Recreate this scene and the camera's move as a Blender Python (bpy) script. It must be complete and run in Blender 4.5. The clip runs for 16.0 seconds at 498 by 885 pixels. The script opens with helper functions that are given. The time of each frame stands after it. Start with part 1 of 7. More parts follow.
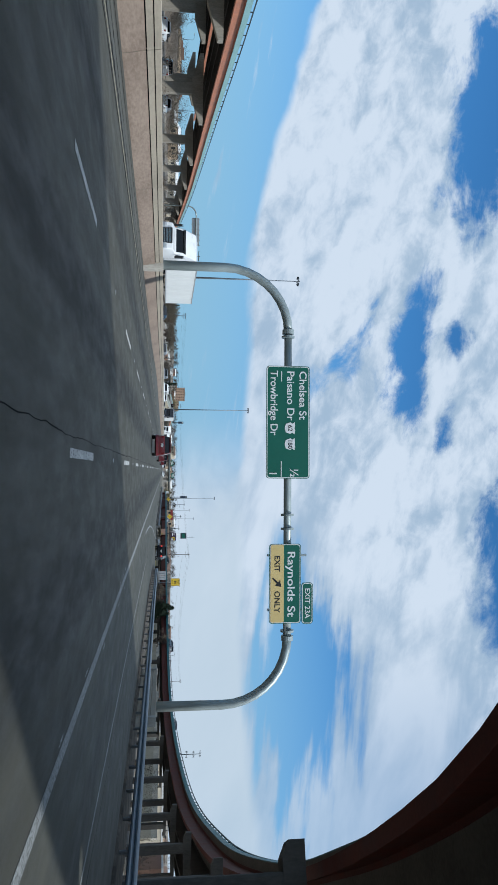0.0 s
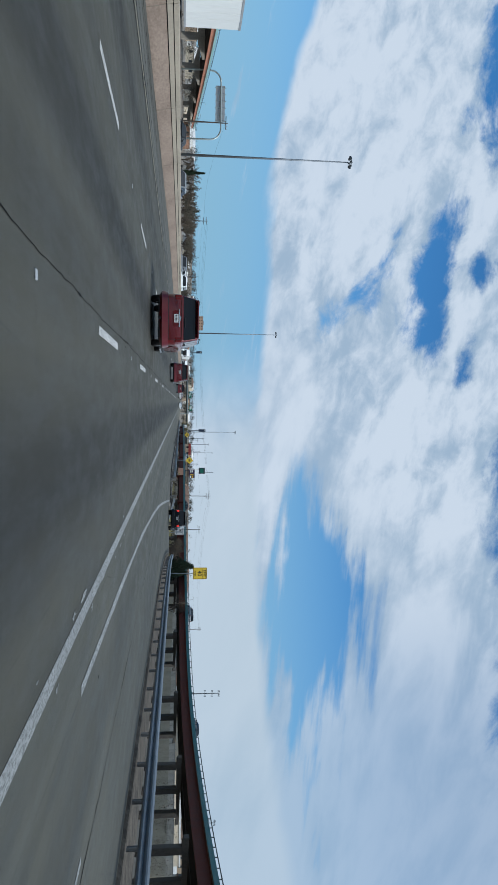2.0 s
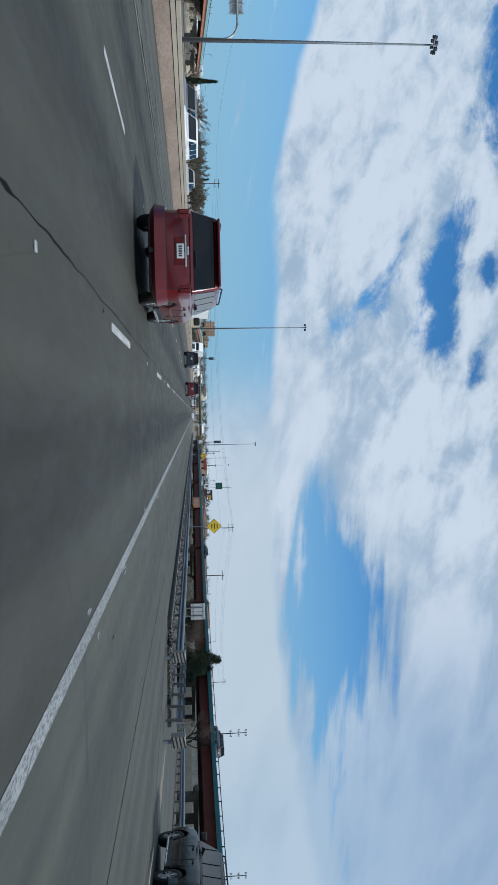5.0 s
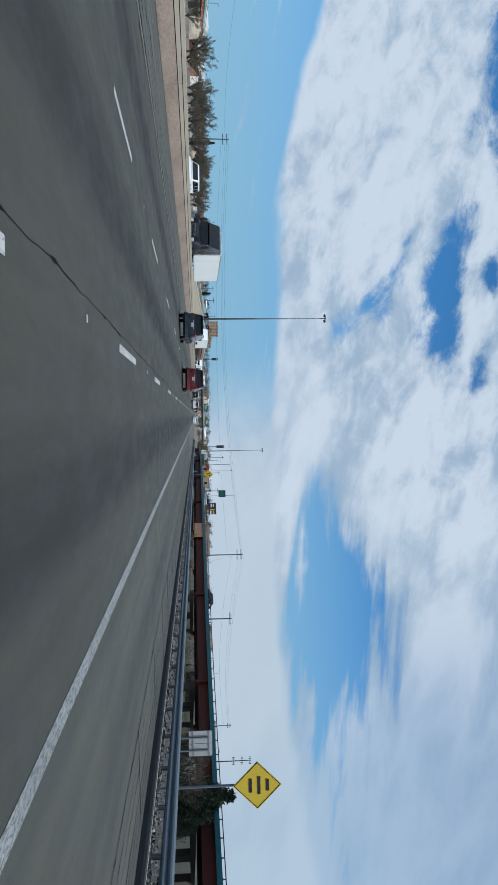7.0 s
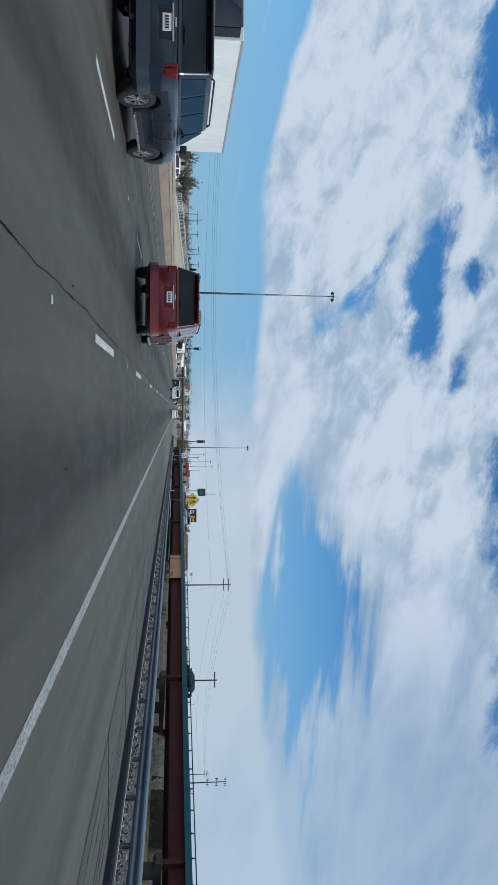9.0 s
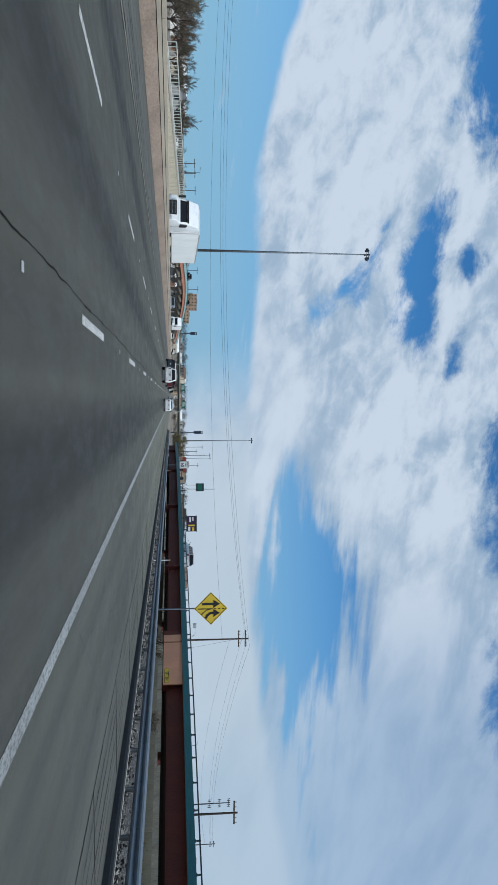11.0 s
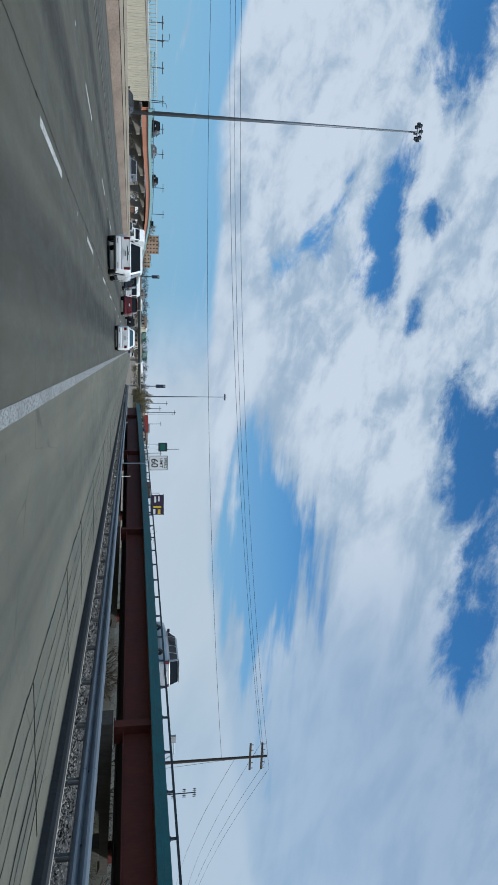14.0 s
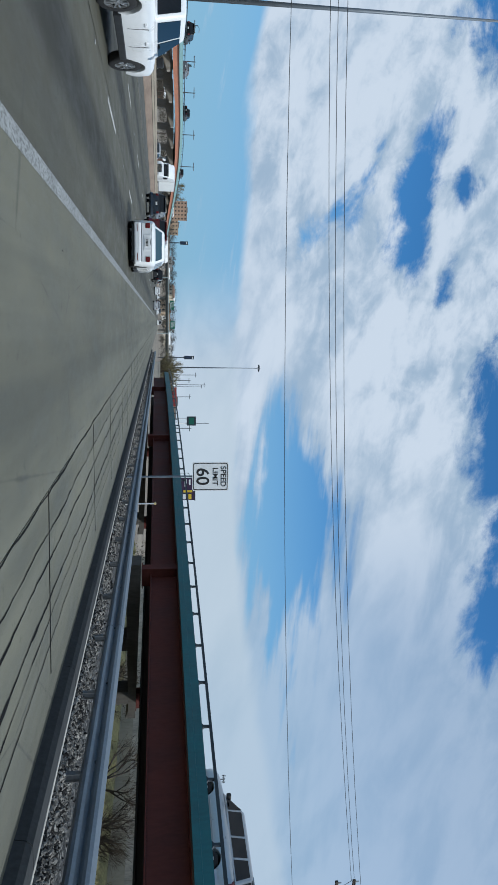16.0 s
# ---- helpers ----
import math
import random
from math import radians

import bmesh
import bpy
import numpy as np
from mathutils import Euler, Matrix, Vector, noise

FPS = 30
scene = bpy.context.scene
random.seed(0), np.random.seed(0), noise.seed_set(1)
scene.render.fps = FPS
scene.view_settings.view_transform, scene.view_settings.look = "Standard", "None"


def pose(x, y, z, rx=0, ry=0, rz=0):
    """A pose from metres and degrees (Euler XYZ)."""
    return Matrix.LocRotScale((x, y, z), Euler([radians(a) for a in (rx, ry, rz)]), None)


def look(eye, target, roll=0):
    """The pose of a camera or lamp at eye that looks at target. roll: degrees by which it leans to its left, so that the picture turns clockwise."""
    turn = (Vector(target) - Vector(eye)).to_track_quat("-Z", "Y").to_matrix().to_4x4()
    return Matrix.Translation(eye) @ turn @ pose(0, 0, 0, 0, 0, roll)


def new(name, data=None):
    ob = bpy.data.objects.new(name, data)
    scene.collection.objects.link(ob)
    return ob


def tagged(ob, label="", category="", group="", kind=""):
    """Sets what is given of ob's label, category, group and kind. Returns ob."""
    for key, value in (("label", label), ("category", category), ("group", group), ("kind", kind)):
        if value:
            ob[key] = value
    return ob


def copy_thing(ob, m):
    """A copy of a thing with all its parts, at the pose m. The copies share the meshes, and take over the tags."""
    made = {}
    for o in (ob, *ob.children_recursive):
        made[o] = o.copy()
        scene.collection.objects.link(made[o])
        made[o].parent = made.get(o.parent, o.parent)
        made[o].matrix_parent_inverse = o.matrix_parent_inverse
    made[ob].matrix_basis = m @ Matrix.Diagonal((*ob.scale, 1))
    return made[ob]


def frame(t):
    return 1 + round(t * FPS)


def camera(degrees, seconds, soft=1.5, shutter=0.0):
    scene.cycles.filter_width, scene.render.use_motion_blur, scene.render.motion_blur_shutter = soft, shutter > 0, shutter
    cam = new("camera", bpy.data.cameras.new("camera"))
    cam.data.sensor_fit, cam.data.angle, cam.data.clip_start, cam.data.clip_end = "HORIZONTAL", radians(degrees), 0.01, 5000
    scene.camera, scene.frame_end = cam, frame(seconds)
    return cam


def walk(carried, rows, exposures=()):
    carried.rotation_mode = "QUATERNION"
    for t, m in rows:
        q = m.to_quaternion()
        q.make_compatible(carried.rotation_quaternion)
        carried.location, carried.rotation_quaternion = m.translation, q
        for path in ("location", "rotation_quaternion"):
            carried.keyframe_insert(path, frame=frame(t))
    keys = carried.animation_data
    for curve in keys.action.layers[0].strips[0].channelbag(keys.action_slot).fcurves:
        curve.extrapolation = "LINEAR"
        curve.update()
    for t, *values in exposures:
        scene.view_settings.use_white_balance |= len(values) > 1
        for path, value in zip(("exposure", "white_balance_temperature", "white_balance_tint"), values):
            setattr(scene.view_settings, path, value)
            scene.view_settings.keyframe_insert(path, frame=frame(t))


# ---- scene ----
EXPOSURES = [(0.0, 0.10, 5800, 6), (0.4, 0.0, 5750, 5), (1.0, -0.06, 5700, 5), (1.5, 0.0, 5800, 6), (7.5, -0.02, 5800, 6), (8.0, -0.04, 5800, 6), (8.5, -0.10, 5800, 6),
             (9.0, -0.05, 5800, 6), (11.5, -0.04, 5800, 6), (12.5, -0.06, 5800, 6), (13.0, -0.13, 5800, 6), (14.0, -0.05, 5800, 6), (16.0, 0.0, 5800, 6)]
cam = camera(38.680, 16.0, soft=0.5)

# the drive: seconds, metres across the road, metres along it, turn to the right, tilt up, lean (degrees)
DRIVE = [
    (0.0, -1.638, -0.000, -2.260, 6.820, 0.632),
    (0.5, -1.513, 10.307, -3.902, 6.469, 1.806),
    (1.0, -1.324, 20.643, -0.292, 6.570, 1.887),
    (1.5, -1.059, 30.989, -0.909, 7.112, 1.973),
    (2.0, -0.822, 41.290, 3.165, 5.475, 0.547),
    (2.5, -0.633, 51.475, 2.364, 5.252, 0.089),
    (3.0, -0.489, 61.508, 3.196, 5.295, -0.357),
    (3.5, -0.415, 71.467, 2.211, 5.519, 0.041),
    (4.0, -0.419, 81.403, 2.658, 5.542, 0.056),
    (4.5, -0.470, 91.289, 1.992, 4.649, -1.415),
    (5.0, -0.543, 101.159, 2.477, 4.349, -1.285),
    (7.5, -0.785, 151.463, 2.128, 4.245, -0.868),
    (8.0, -0.813, 161.907, 2.778, 5.206, 0.000),
    (8.5, -0.829, 172.401, 2.348, 4.375, 0.347),
    (9.0, -0.822, 182.951, 2.690, 5.870, 0.435),
    (11.5, -0.791, 237.099, 3.903, 6.338, -0.091),
    (12.0, -0.522, 246.497, 4.470, 6.871, 0.411),
    (12.5, -0.184, 255.527, 5.886, 6.355, -0.118),
    (13.0, 0.214, 264.121, 7.197, 7.953, -1.170),
    (13.5, 0.665, 272.113, 7.183, 9.383, -1.062),
    (14.0, 1.157, 279.424, 7.394, 9.381, -0.146),
    (14.5, 1.672, 286.072, 8.585, 9.683, 0.602),
    (15.0, 2.231, 291.953, 9.317, 8.997, -0.524),
    (15.5, 2.845, 297.314, 9.618, 8.132, -0.105),
    (16.0, 3.372, 302.512, 9.593, 7.207, -0.125),
]
EYE = 1.20
walk(cam, [(t, pose(x, y, EYE, 90 + up, 0, -right) @ pose(0, 0, 0, 0, 0, 90 + lean)) for t, x, y, right, up, lean in DRIVE],
     EXPOSURES)

# ---- light: high sun from the right, broken cloud over a pale horizon ----
SUN_EL, SUN_AZ = radians(45), radians(115)      # height, and turn from straight ahead to the right
sun = new("sun", bpy.data.lights.new("sun", "SUN"))
sun.data.energy, sun.data.angle, sun.data.color = 3.5, radians(1.2), (1.0, 0.95, 0.88)
sun.matrix_world = look((0, 0, 0), (-math.sin(SUN_AZ) * math.cos(SUN_EL), -math.cos(SUN_AZ) * math.cos(SUN_EL), -math.sin(SUN_EL)))


class Nodes:
    """Short hand for building a node tree."""

    def __init__(self, tree):
        self.tree = tree
        tree.nodes.clear()

    def add(self, kind, **values):
        n = self.tree.nodes.new(kind)
        for k, v in values.items():
            setattr(n, k, v)
        return n

    def put(self, socket, v):
        if isinstance(v, bpy.types.NodeSocket):
            self.tree.links.new(v, socket)
        elif v is not None:
            socket.default_value = v

    def math(self, op, a, b=None, c=None, clamp=False):
        n = self.add("ShaderNodeMath", operation=op, use_clamp=clamp)
        for s, v in zip(n.inputs, (a, b, c)):
            self.put(s, v)
        return n.outputs[0]

    def mix(self, f, a, b, blend="MIX"):
        n = self.add("ShaderNodeMix", data_type="RGBA", blend_type=blend)
        self.put(n.inputs[0], f), self.put(n.inputs[6], a), self.put(n.inputs[7], b)
        return n.outputs[2]

    def noise(self, vec, scale, detail=4, rough=0.55, warp=0.0):
        n = self.add("ShaderNodeTexNoise")
        self.put(n.inputs["Vector"], vec)
        n.inputs["Scale"].default_value, n.inputs["Detail"].default_value = scale, detail
        n.inputs["Roughness"].default_value, n.inputs["Distortion"].default_value = rough, warp
        return n.outputs[0]

    def ramp(self, v, lo, hi, a=0.0, b=1.0, smooth=True):
        n = self.add("ShaderNodeMapRange", interpolation_type="SMOOTHSTEP" if smooth else "LINEAR")
        for s, q in zip(n.inputs, (v, lo, hi, a, b)):
            self.put(s, q)
        return n.outputs[0]

    def mapping(self, vec, loc=(0, 0, 0), turn=0.0, scale=(1, 1, 1), kind="TEXTURE"):
        n = self.add("ShaderNodeMapping", vector_type=kind)
        self.put(n.inputs[0], vec)
        n.inputs[1].default_value, n.inputs[2].default_value, n.inputs[3].default_value = loc, (0, 0, turn), scale
        return n.outputs[0]


world = bpy.data.worlds.new("sky")
scene.world = world
world.use_nodes = True
W = Nodes(world.node_tree)
heading = W.add("ShaderNodeTexCoord").outputs["Generated"]
xyz = W.add("ShaderNodeSeparateXYZ")
W.put(xyz.inputs[0], heading)
ahead = W.math("MAXIMUM", W.math("ABSOLUTE", xyz.outputs[1]), 0.12)
flat = W.add("ShaderNodeCombineXYZ")
flat_a, flat_e = W.math("DIVIDE", xyz.outputs[0], ahead), W.math("DIVIDE", xyz.outputs[2], ahead)
W.put(flat.inputs[0], flat_a), W.put(flat.inputs[1], flat_e)
flat = flat.outputs[0]
nishita = W.add("ShaderNodeTexSky", sky_type="NISHITA", sun_disc=False, sun_elevation=SUN_EL, sun_rotation=SUN_AZ,
                altitude=1100.0, air_density=1.0, dust_density=0.6, ozone_density=1.6)
# gaps in the cloud: across, up, half-width, half-height, turn, depth
GAPS = [
    (-0.186, 0.364, 0.110, 0.029, -0.14, 1.50), (-0.060, 0.400, 0.045, 0.017, -0.25, 1.05), (-0.189, 0.431, 0.036, 0.021, -0.30, 1.15),
    (-0.165, 0.237, 0.080, 0.032, -0.65, 0.78), (-0.530, 0.478, 0.150, 0.052, -0.12, 1.70), (0.135, 0.512, 0.090, 0.066, -0.15, 1.25),
    (0.300, 0.530, 0.150, 0.064, 0.06, 1.12), (0.470, 0.525, 0.090, 0.045, 0.06, 0.80), (0.262, 0.170, 0.165, 0.060, 0.03, 1.05),
    (0.300, 0.232, 0.190, 0.085, 0.05, 0.90), (0.531, 0.175, 0.157, 0.035, 0.02, 0.42), (0.464, 0.422, 0.103, 0.085, 0.05, 0.45),
    (0.675, 0.461, 0.089, 0.039, 0.05, 0.42), (-0.284, 0.318, 0.040, 0.021, -0.40, 0.42), (-0.100, 0.320, 0.090, 0.045, -0.30, 0.42),
]
# tongues and banks of denser cloud, told the same way
BANKS = [
    (0.160, 0.468, 0.045, 0.020, 0.30, 0.60), (0.320, 0.480, 0.070, 0.024, -0.10, 0.55), (-0.150, 0.402, 0.048, 0.013, -0.15, 0.50),
    (-0.430, 0.260, 0.200, 0.075, -0.12, 0.35), (0.060, 0.300, 0.150, 0.070, -0.40, 0.30), (0.230, 0.345, 0.200, 0.045, -0.05, 0.35),
]
warp = W.add("ShaderNodeVectorMath", operation="MULTIPLY_ADD")
wn = W.add("ShaderNodeTexNoise")
W.put(wn.inputs["Vector"], flat)
wn.inputs["Scale"].default_value, wn.inputs["Detail"].default_value = 6.0, 9.0
W.put(warp.inputs[0], wn.outputs[1])
wn.inputs["Roughness"].default_value = 0.62
warp.inputs[1].default_value = (0.085, 0.065, 0)
W.put(warp.inputs[2], W.mapping(flat, (0.0425, 0.0325, 0), kind="TEXTURE"))
bent = warp.outputs[0]
cover = 1.17
for sign, spots in ((-1, GAPS), (1, BANKS)):
    for cx, cy, sx, sy, turn, weight in spots:
        g = W.add("ShaderNodeTexGradient", gradient_type="SPHERICAL")
        W.put(g.inputs[0], W.mapping(bent, (cx, cy, 0), turn, (sx * 1.6, sy * 1.6, 1)))
        cover = W.math("MULTIPLY_ADD", g.outputs[1], weight * sign, cover)
streaks = W.noise(W.mapping(flat, (3.1, 1.7, 0), -0.18, (1.0, 0.34, 1.0)), 5.0, 5, 0.52, 0.3)
puffs = W.noise(W.mapping(flat, (0.3, 0.9, 0), -0.30, (1.0, 0.66, 1.0)), 10.5, 13, 0.67, 0.3)
# the broken, lumpy cloud is high and to the left; low down and to the right it is drawn out smooth
lumpy = W.math("MULTIPLY", W.ramp(W.math("MULTIPLY_ADD", flat_a, -0.45, flat_e), 0.10, 0.27, 0.20, 1.0), W.math("MAXIMUM", W.ramp(flat_a, 0.06, 0.36, 1.0, 0.16), W.ramp(flat_e, 0.40, 0.47, 0.0, 0.75)))
tex = W.math("MULTIPLY_ADD", W.math("SUBTRACT", streaks, 0.5), 0.85, W.math("MULTIPLY", W.math("MULTIPLY", W.math("SUBTRACT", puffs, 0.5), 2.6), lumpy))
# thin drawn-out streaks across the blue patch ahead and to the right
fine = W.noise(W.mapping(flat, (0.7, 2.3, 0), -0.08, (1.0, 0.12, 1.0)), 6.0, 5, 0.52, 0.15)
drawn = W.math("MULTIPLY", W.math("SUBTRACT", fine, 0.48), W.math("MULTIPLY", W.ramp(flat_a, 0.02, 0.16, 0.0, 2.2), W.ramp(flat_e, 0.24, 0.34, 1.0, 0.15)))
density = W.math("ADD", W.math("ADD", tex, drawn), cover)
cloud = W.math("MULTIPLY", W.ramp(density, 0.16, 0.84), W.ramp(flat_a, 0.22, 0.50, 1.0, 0.80))
shade = W.noise(W.mapping(flat, (1.4, 0.2, 0), -0.25, (1.0, 0.42, 1.0)), 4.6, 6, 0.55, 0.4)
lumps = W.noise(W.mapping(flat, (2.2, 0.7, 0), -0.35, (1.0, 0.60, 1.0)), 17.0, 9, 0.62, 0.35)
tone = W.math("MULTIPLY_ADD", W.math("MULTIPLY", W.math("SUBTRACT", lumps, 0.5), 0.8), lumpy, shade)
tone = W.math("MULTIPLY_ADD", W.math("SUBTRACT", density, 0.95), 0.16, tone)
grey = W.ramp(tone, 0.32, 0.66)
grey = W.math("MULTIPLY", grey, W.ramp(flat_a, 0.22, 0.60, 1.0, 0.34))
white = W.mix(grey, (3.75, 4.6, 5.55, 1), (6.5, 6.85, 7.35, 1))
blue = W.mix(1.0, nishita.outputs[0], (0.46, 0.90, 1.16, 1), "MULTIPLY")
low = W.ramp(xyz.outputs[2], 0.03, 0.30, 0.85, 0.0)
blue = W.mix(low, blue, (2.75, 4.4, 5.75, 1))
# clear air under the long slanting edge of the bank, low on the left
bow = W.math("MINIMUM", W.math("ADD", flat_a, 0.05), 0.0)
edge = W.math("ADD", W.math("MULTIPLY_ADD", W.math("MULTIPLY", bow, bow), -0.28, flat_e), W.math("MULTIPLY", W.math("SUBTRACT", streaks, 0.5), 0.045))
clear = W.math("MULTIPLY", W.ramp(edge, 0.099, 0.115, 1.0, 0.0), W.ramp(flat_a, -0.10, 0.08, 1.0, 0.0))
wisp = W.ramp(W.noise(W.mapping(flat, (0.2, 0.4, 0), -0.16, (1.0, 0.10, 1.0)), 6.0, 6, 0.6), 0.58, 0.75, 1.0, 0.55)
cloud = W.math("MULTIPLY", cloud, W.math("SUBTRACT", 1.0, W.math("MULTIPLY", clear, wisp)))
sky_mix = W.mix(cloud, blue, white)
# pale overcast low down, ahead and to the right
rise = W.math("MULTIPLY_ADD", W.math("MAXIMUM", W.math("SUBTRACT", flat_a, 0.33), 0.0), -0.15, flat_e)
haze = W.math("MULTIPLY", W.ramp(W.math("MULTIPLY_ADD", tex, 0.035, rise), 0.100, 0.123, 1.0, 0.0), W.math("MULTIPLY", W.ramp(W.math("MULTIPLY_ADD", tex, 0.2, flat_a), -0.04, 0.16), W.ramp(flat_a, 0.38, 0.62, 1.0, 0.5)))
sky_mix = W.mix(haze, sky_mix, W.mix(shade, (4.9, 5.6, 6.15, 1), (6.1, 6.55, 6.95, 1)))
back = W.add("ShaderNodeBackground")
W.put(back.inputs[0], sky_mix)
back.inputs[1].default_value = 0.10
out = W.add("ShaderNodeOutputWorld")
W.put(out.inputs[0], back.outputs[0])


# ---- materials ----
def material(name, base, rough=0.6, metal=0.0, vary=0.25, scale=3.0, fine=40.0, bump=0.0, tint=None, coat=0.0, island=0.0, stretch=(1, 1, 1), spec=0.5):
    """A plain surface with stains at two scales, a little relief, and some difference from piece to piece."""
    m = bpy.data.materials.new(name)
    m.use_nodes = True
    N = Nodes(m.node_tree)
    where = N.add("ShaderNodeTexCoord").outputs["Object"]
    if stretch != (1, 1, 1):
        where = N.mapping(where, scale=stretch, kind="POINT")
    big, small = N.noise(where, scale, 5, 0.6), N.noise(where, fine, 3, 0.6)
    both = N.math("MULTIPLY_ADD", small, 0.4, N.math("MULTIPLY", big, 0.6))
    if island:
        both = N.math("MULTIPLY_ADD", N.math("SUBTRACT", N.add("ShaderNodeObjectInfo").outputs["Random"], 0.5), island, both)
    dark = tuple(c * (1 - vary) for c in base) + (1,)
    light = tuple(min(1, c * (1 + vary)) for c in (tint or base)) + (1,)
    colour = N.mix(N.ramp(both, 0.32, 0.68), dark, light)
    b = N.add("ShaderNodeBsdfPrincipled")
    N.put(b.inputs["Base Color"], colour)
    b.inputs["Metallic"].default_value = metal
    b.inputs["Specular IOR Level"].default_value = spec
    N.put(b.inputs["Roughness"], N.ramp(big, 0.2, 0.8, max(0.02, rough - 0.08), min(1, rough + 0.08)))
    b.inputs["Coat Weight"].default_value, b.inputs["Coat Roughness"].default_value = coat, 0.06
    if bump:
        n = N.add("ShaderNodeBump")
        n.inputs["Strength"].default_value, n.inputs["Distance"].default_value = min(1, bump), 0.01
        N.put(n.inputs["Height"], both)
        N.put(b.inputs["Normal"], n.outputs[0])
    o = N.add("ShaderNodeOutputMaterial")
    N.put(o.inputs[0], b.outputs[0])
    return m


def road_material(name, base, tyre=0.0, tint=None, cracks=0.0, change=0.0, paler=1.75):
    """Asphalt; change: the metre along the road from which the surface is paler. Grain, long oil and tyre streaks along
    the lanes, patches, fine cracks.
    """
    m = bpy.data.materials.new(name)
    m.use_nodes = True
    N = Nodes(m.node_tree)
    where = N.add("ShaderNodeTexCoord").outputs["Object"]
    grain = N.noise(where, 90, 3, 0.7)
    patch = N.noise(where, 0.22, 6, 0.6, 0.4)
    streak = N.noise(N.mapping(where, scale=(1.6, 0.035, 1), kind="POINT"), 1.0, 5, 0.55)
    mid = N.noise(N.mapping(where, scale=(1.0, 0.3, 1), kind="POINT"), 2.2, 6, 0.65)
    v = N.math("MULTIPLY_ADD", streak, 0.42, N.math("MULTIPLY_ADD", patch, 0.24, N.math("MULTIPLY_ADD", grain, 0.10, N.math("MULTIPLY", mid, 0.24))))
    c = N.mix(N.ramp(v, 0.34, 0.66), tuple(x * 0.72 for x in base) + (1,), tuple(x * 1.3 for x in (tint or base)) + (1,))
    if tyre:
        # oil-darkened middle of each lane, blackened in long uneven stretches
        sx = N.add("ShaderNodeSeparateXYZ")
        N.put(sx.inputs[0], where)
        d = N.math("ABSOLUTE", N.math("SUBTRACT", N.math("FRACT", N.math("DIVIDE", N.math("ADD", sx.outputs[0], 33.63), 3.95)), 0.5))
        oil = N.math("MULTIPLY", N.ramp(d, 0.06, 0.24, 1.0, 0.0), N.ramp(N.noise(N.mapping(where, scale=(0.5, 0.02, 1), kind="POINT"), 1.0, 4), 0.3, 0.6, 0.45, 0.95))
        c = N.mix(N.math("MULTIPLY", oil, tyre), c, tuple(x * 0.32 for x in base) + (1,))
    if cracks:
        vo = N.add("ShaderNodeTexVoronoi", feature="DISTANCE_TO_EDGE")
        N.put(vo.inputs["Vector"], N.mapping(where, scale=(0.35, 0.16, 1), kind="POINT"))
        vo.inputs["Scale"].default_value = 1.0
        near = N.ramp(N.math("MULTIPLY_ADD", N.noise(where, 1.2, 5), 0.02, vo.outputs["Distance"]), 0.008, 0.014, cracks, 0.0)
        c = N.mix(near, c, (0.014, 0.014, 0.014, 1))
    # specks of grit, tar spots and pale scuffs
    spot = N.noise(where, 5.5, 6, 0.75)
    c = N.mix(N.ramp(spot, 0.58, 0.68, 0.0, 0.55), c, tuple(x * 0.35 for x in base) + (1,))
    c = N.mix(N.ramp(N.noise(where, 17, 5, 0.8), 0.60, 0.72, 0.0, 0.5), c, tuple(x * 2.0 for x in base) + (1,))
    if change:
        sy = N.add("ShaderNodeSeparateXYZ")
        N.put(sy.inputs[0], where)
        paler_on = N.ramp(N.math("MULTIPLY_ADD", N.math("SUBTRACT", patch, 0.5), 30.0, sy.outputs[1]), change, change + 45)
        c = N.mix(paler_on, c, N.mix(1.0, c, (paler, paler * 0.985, paler * 0.925, 1), "MULTIPLY"))
    b = N.add("ShaderNodeBsdfPrincipled")
    N.put(b.inputs["Base Color"], c)
    N.put(b.inputs["Roughness"], N.ramp(mid, 0.3, 0.7, 0.62, 0.86))
    b.inputs["Specular IOR Level"].default_value = 0.35
    bp = N.add("ShaderNodeBump")
    bp.inputs["Strength"].default_value, bp.inputs["Distance"].default_value = 0.5, 0.006
    N.put(bp.inputs["Height"], grain)
    N.put(b.inputs["Normal"], bp.outputs[0])
    o = N.add("ShaderNodeOutputMaterial")
    N.put(o.inputs[0], b.outputs[0])
    return m


def worn_paint(name, base, wear=0.5, under=(0.06, 0.062, 0.06)):
    """Road paint, flaked away to the asphalt in patches."""
    m = bpy.data.materials.new(name)
    m.use_nodes = True
    N = Nodes(m.node_tree)
    where = N.add("ShaderNodeTexCoord").outputs["Object"]
    flake = N.noise(N.mapping(where, scale=(1.0, 0.35, 1), kind="POINT"), 30.0, 7, 0.75)
    dirt = N.noise(where, 1.3, 4)
    c = N.mix(N.ramp(flake, wear - 0.07, wear + 0.07), under + (1,), N.mix(N.ramp(dirt, 0.3, 0.7), tuple(x * 0.7 for x in base) + (1,), base + (1,)))
    b = N.add("ShaderNodeBsdfPrincipled")
    N.put(b.inputs["Base Color"], c)
    b.inputs["Roughness"].default_value = 0.7
    o = N.add("ShaderNodeOutputMaterial")
    N.put(o.inputs[0], b.outputs[0])
    return m


def glass_material(name, colour, rough=0.03):
    m = bpy.data.materials.new(name)
    m.use_nodes = True
    b = m.node_tree.nodes["Principled BSDF"]
    b.inputs["Base Color"].default_value = colour + (1,)
    b.inputs["Roughness"].default_value, b.inputs["IOR"].default_value = rough, 1.5
    b.inputs["Specular IOR Level"].default_value = 0.32
    return m


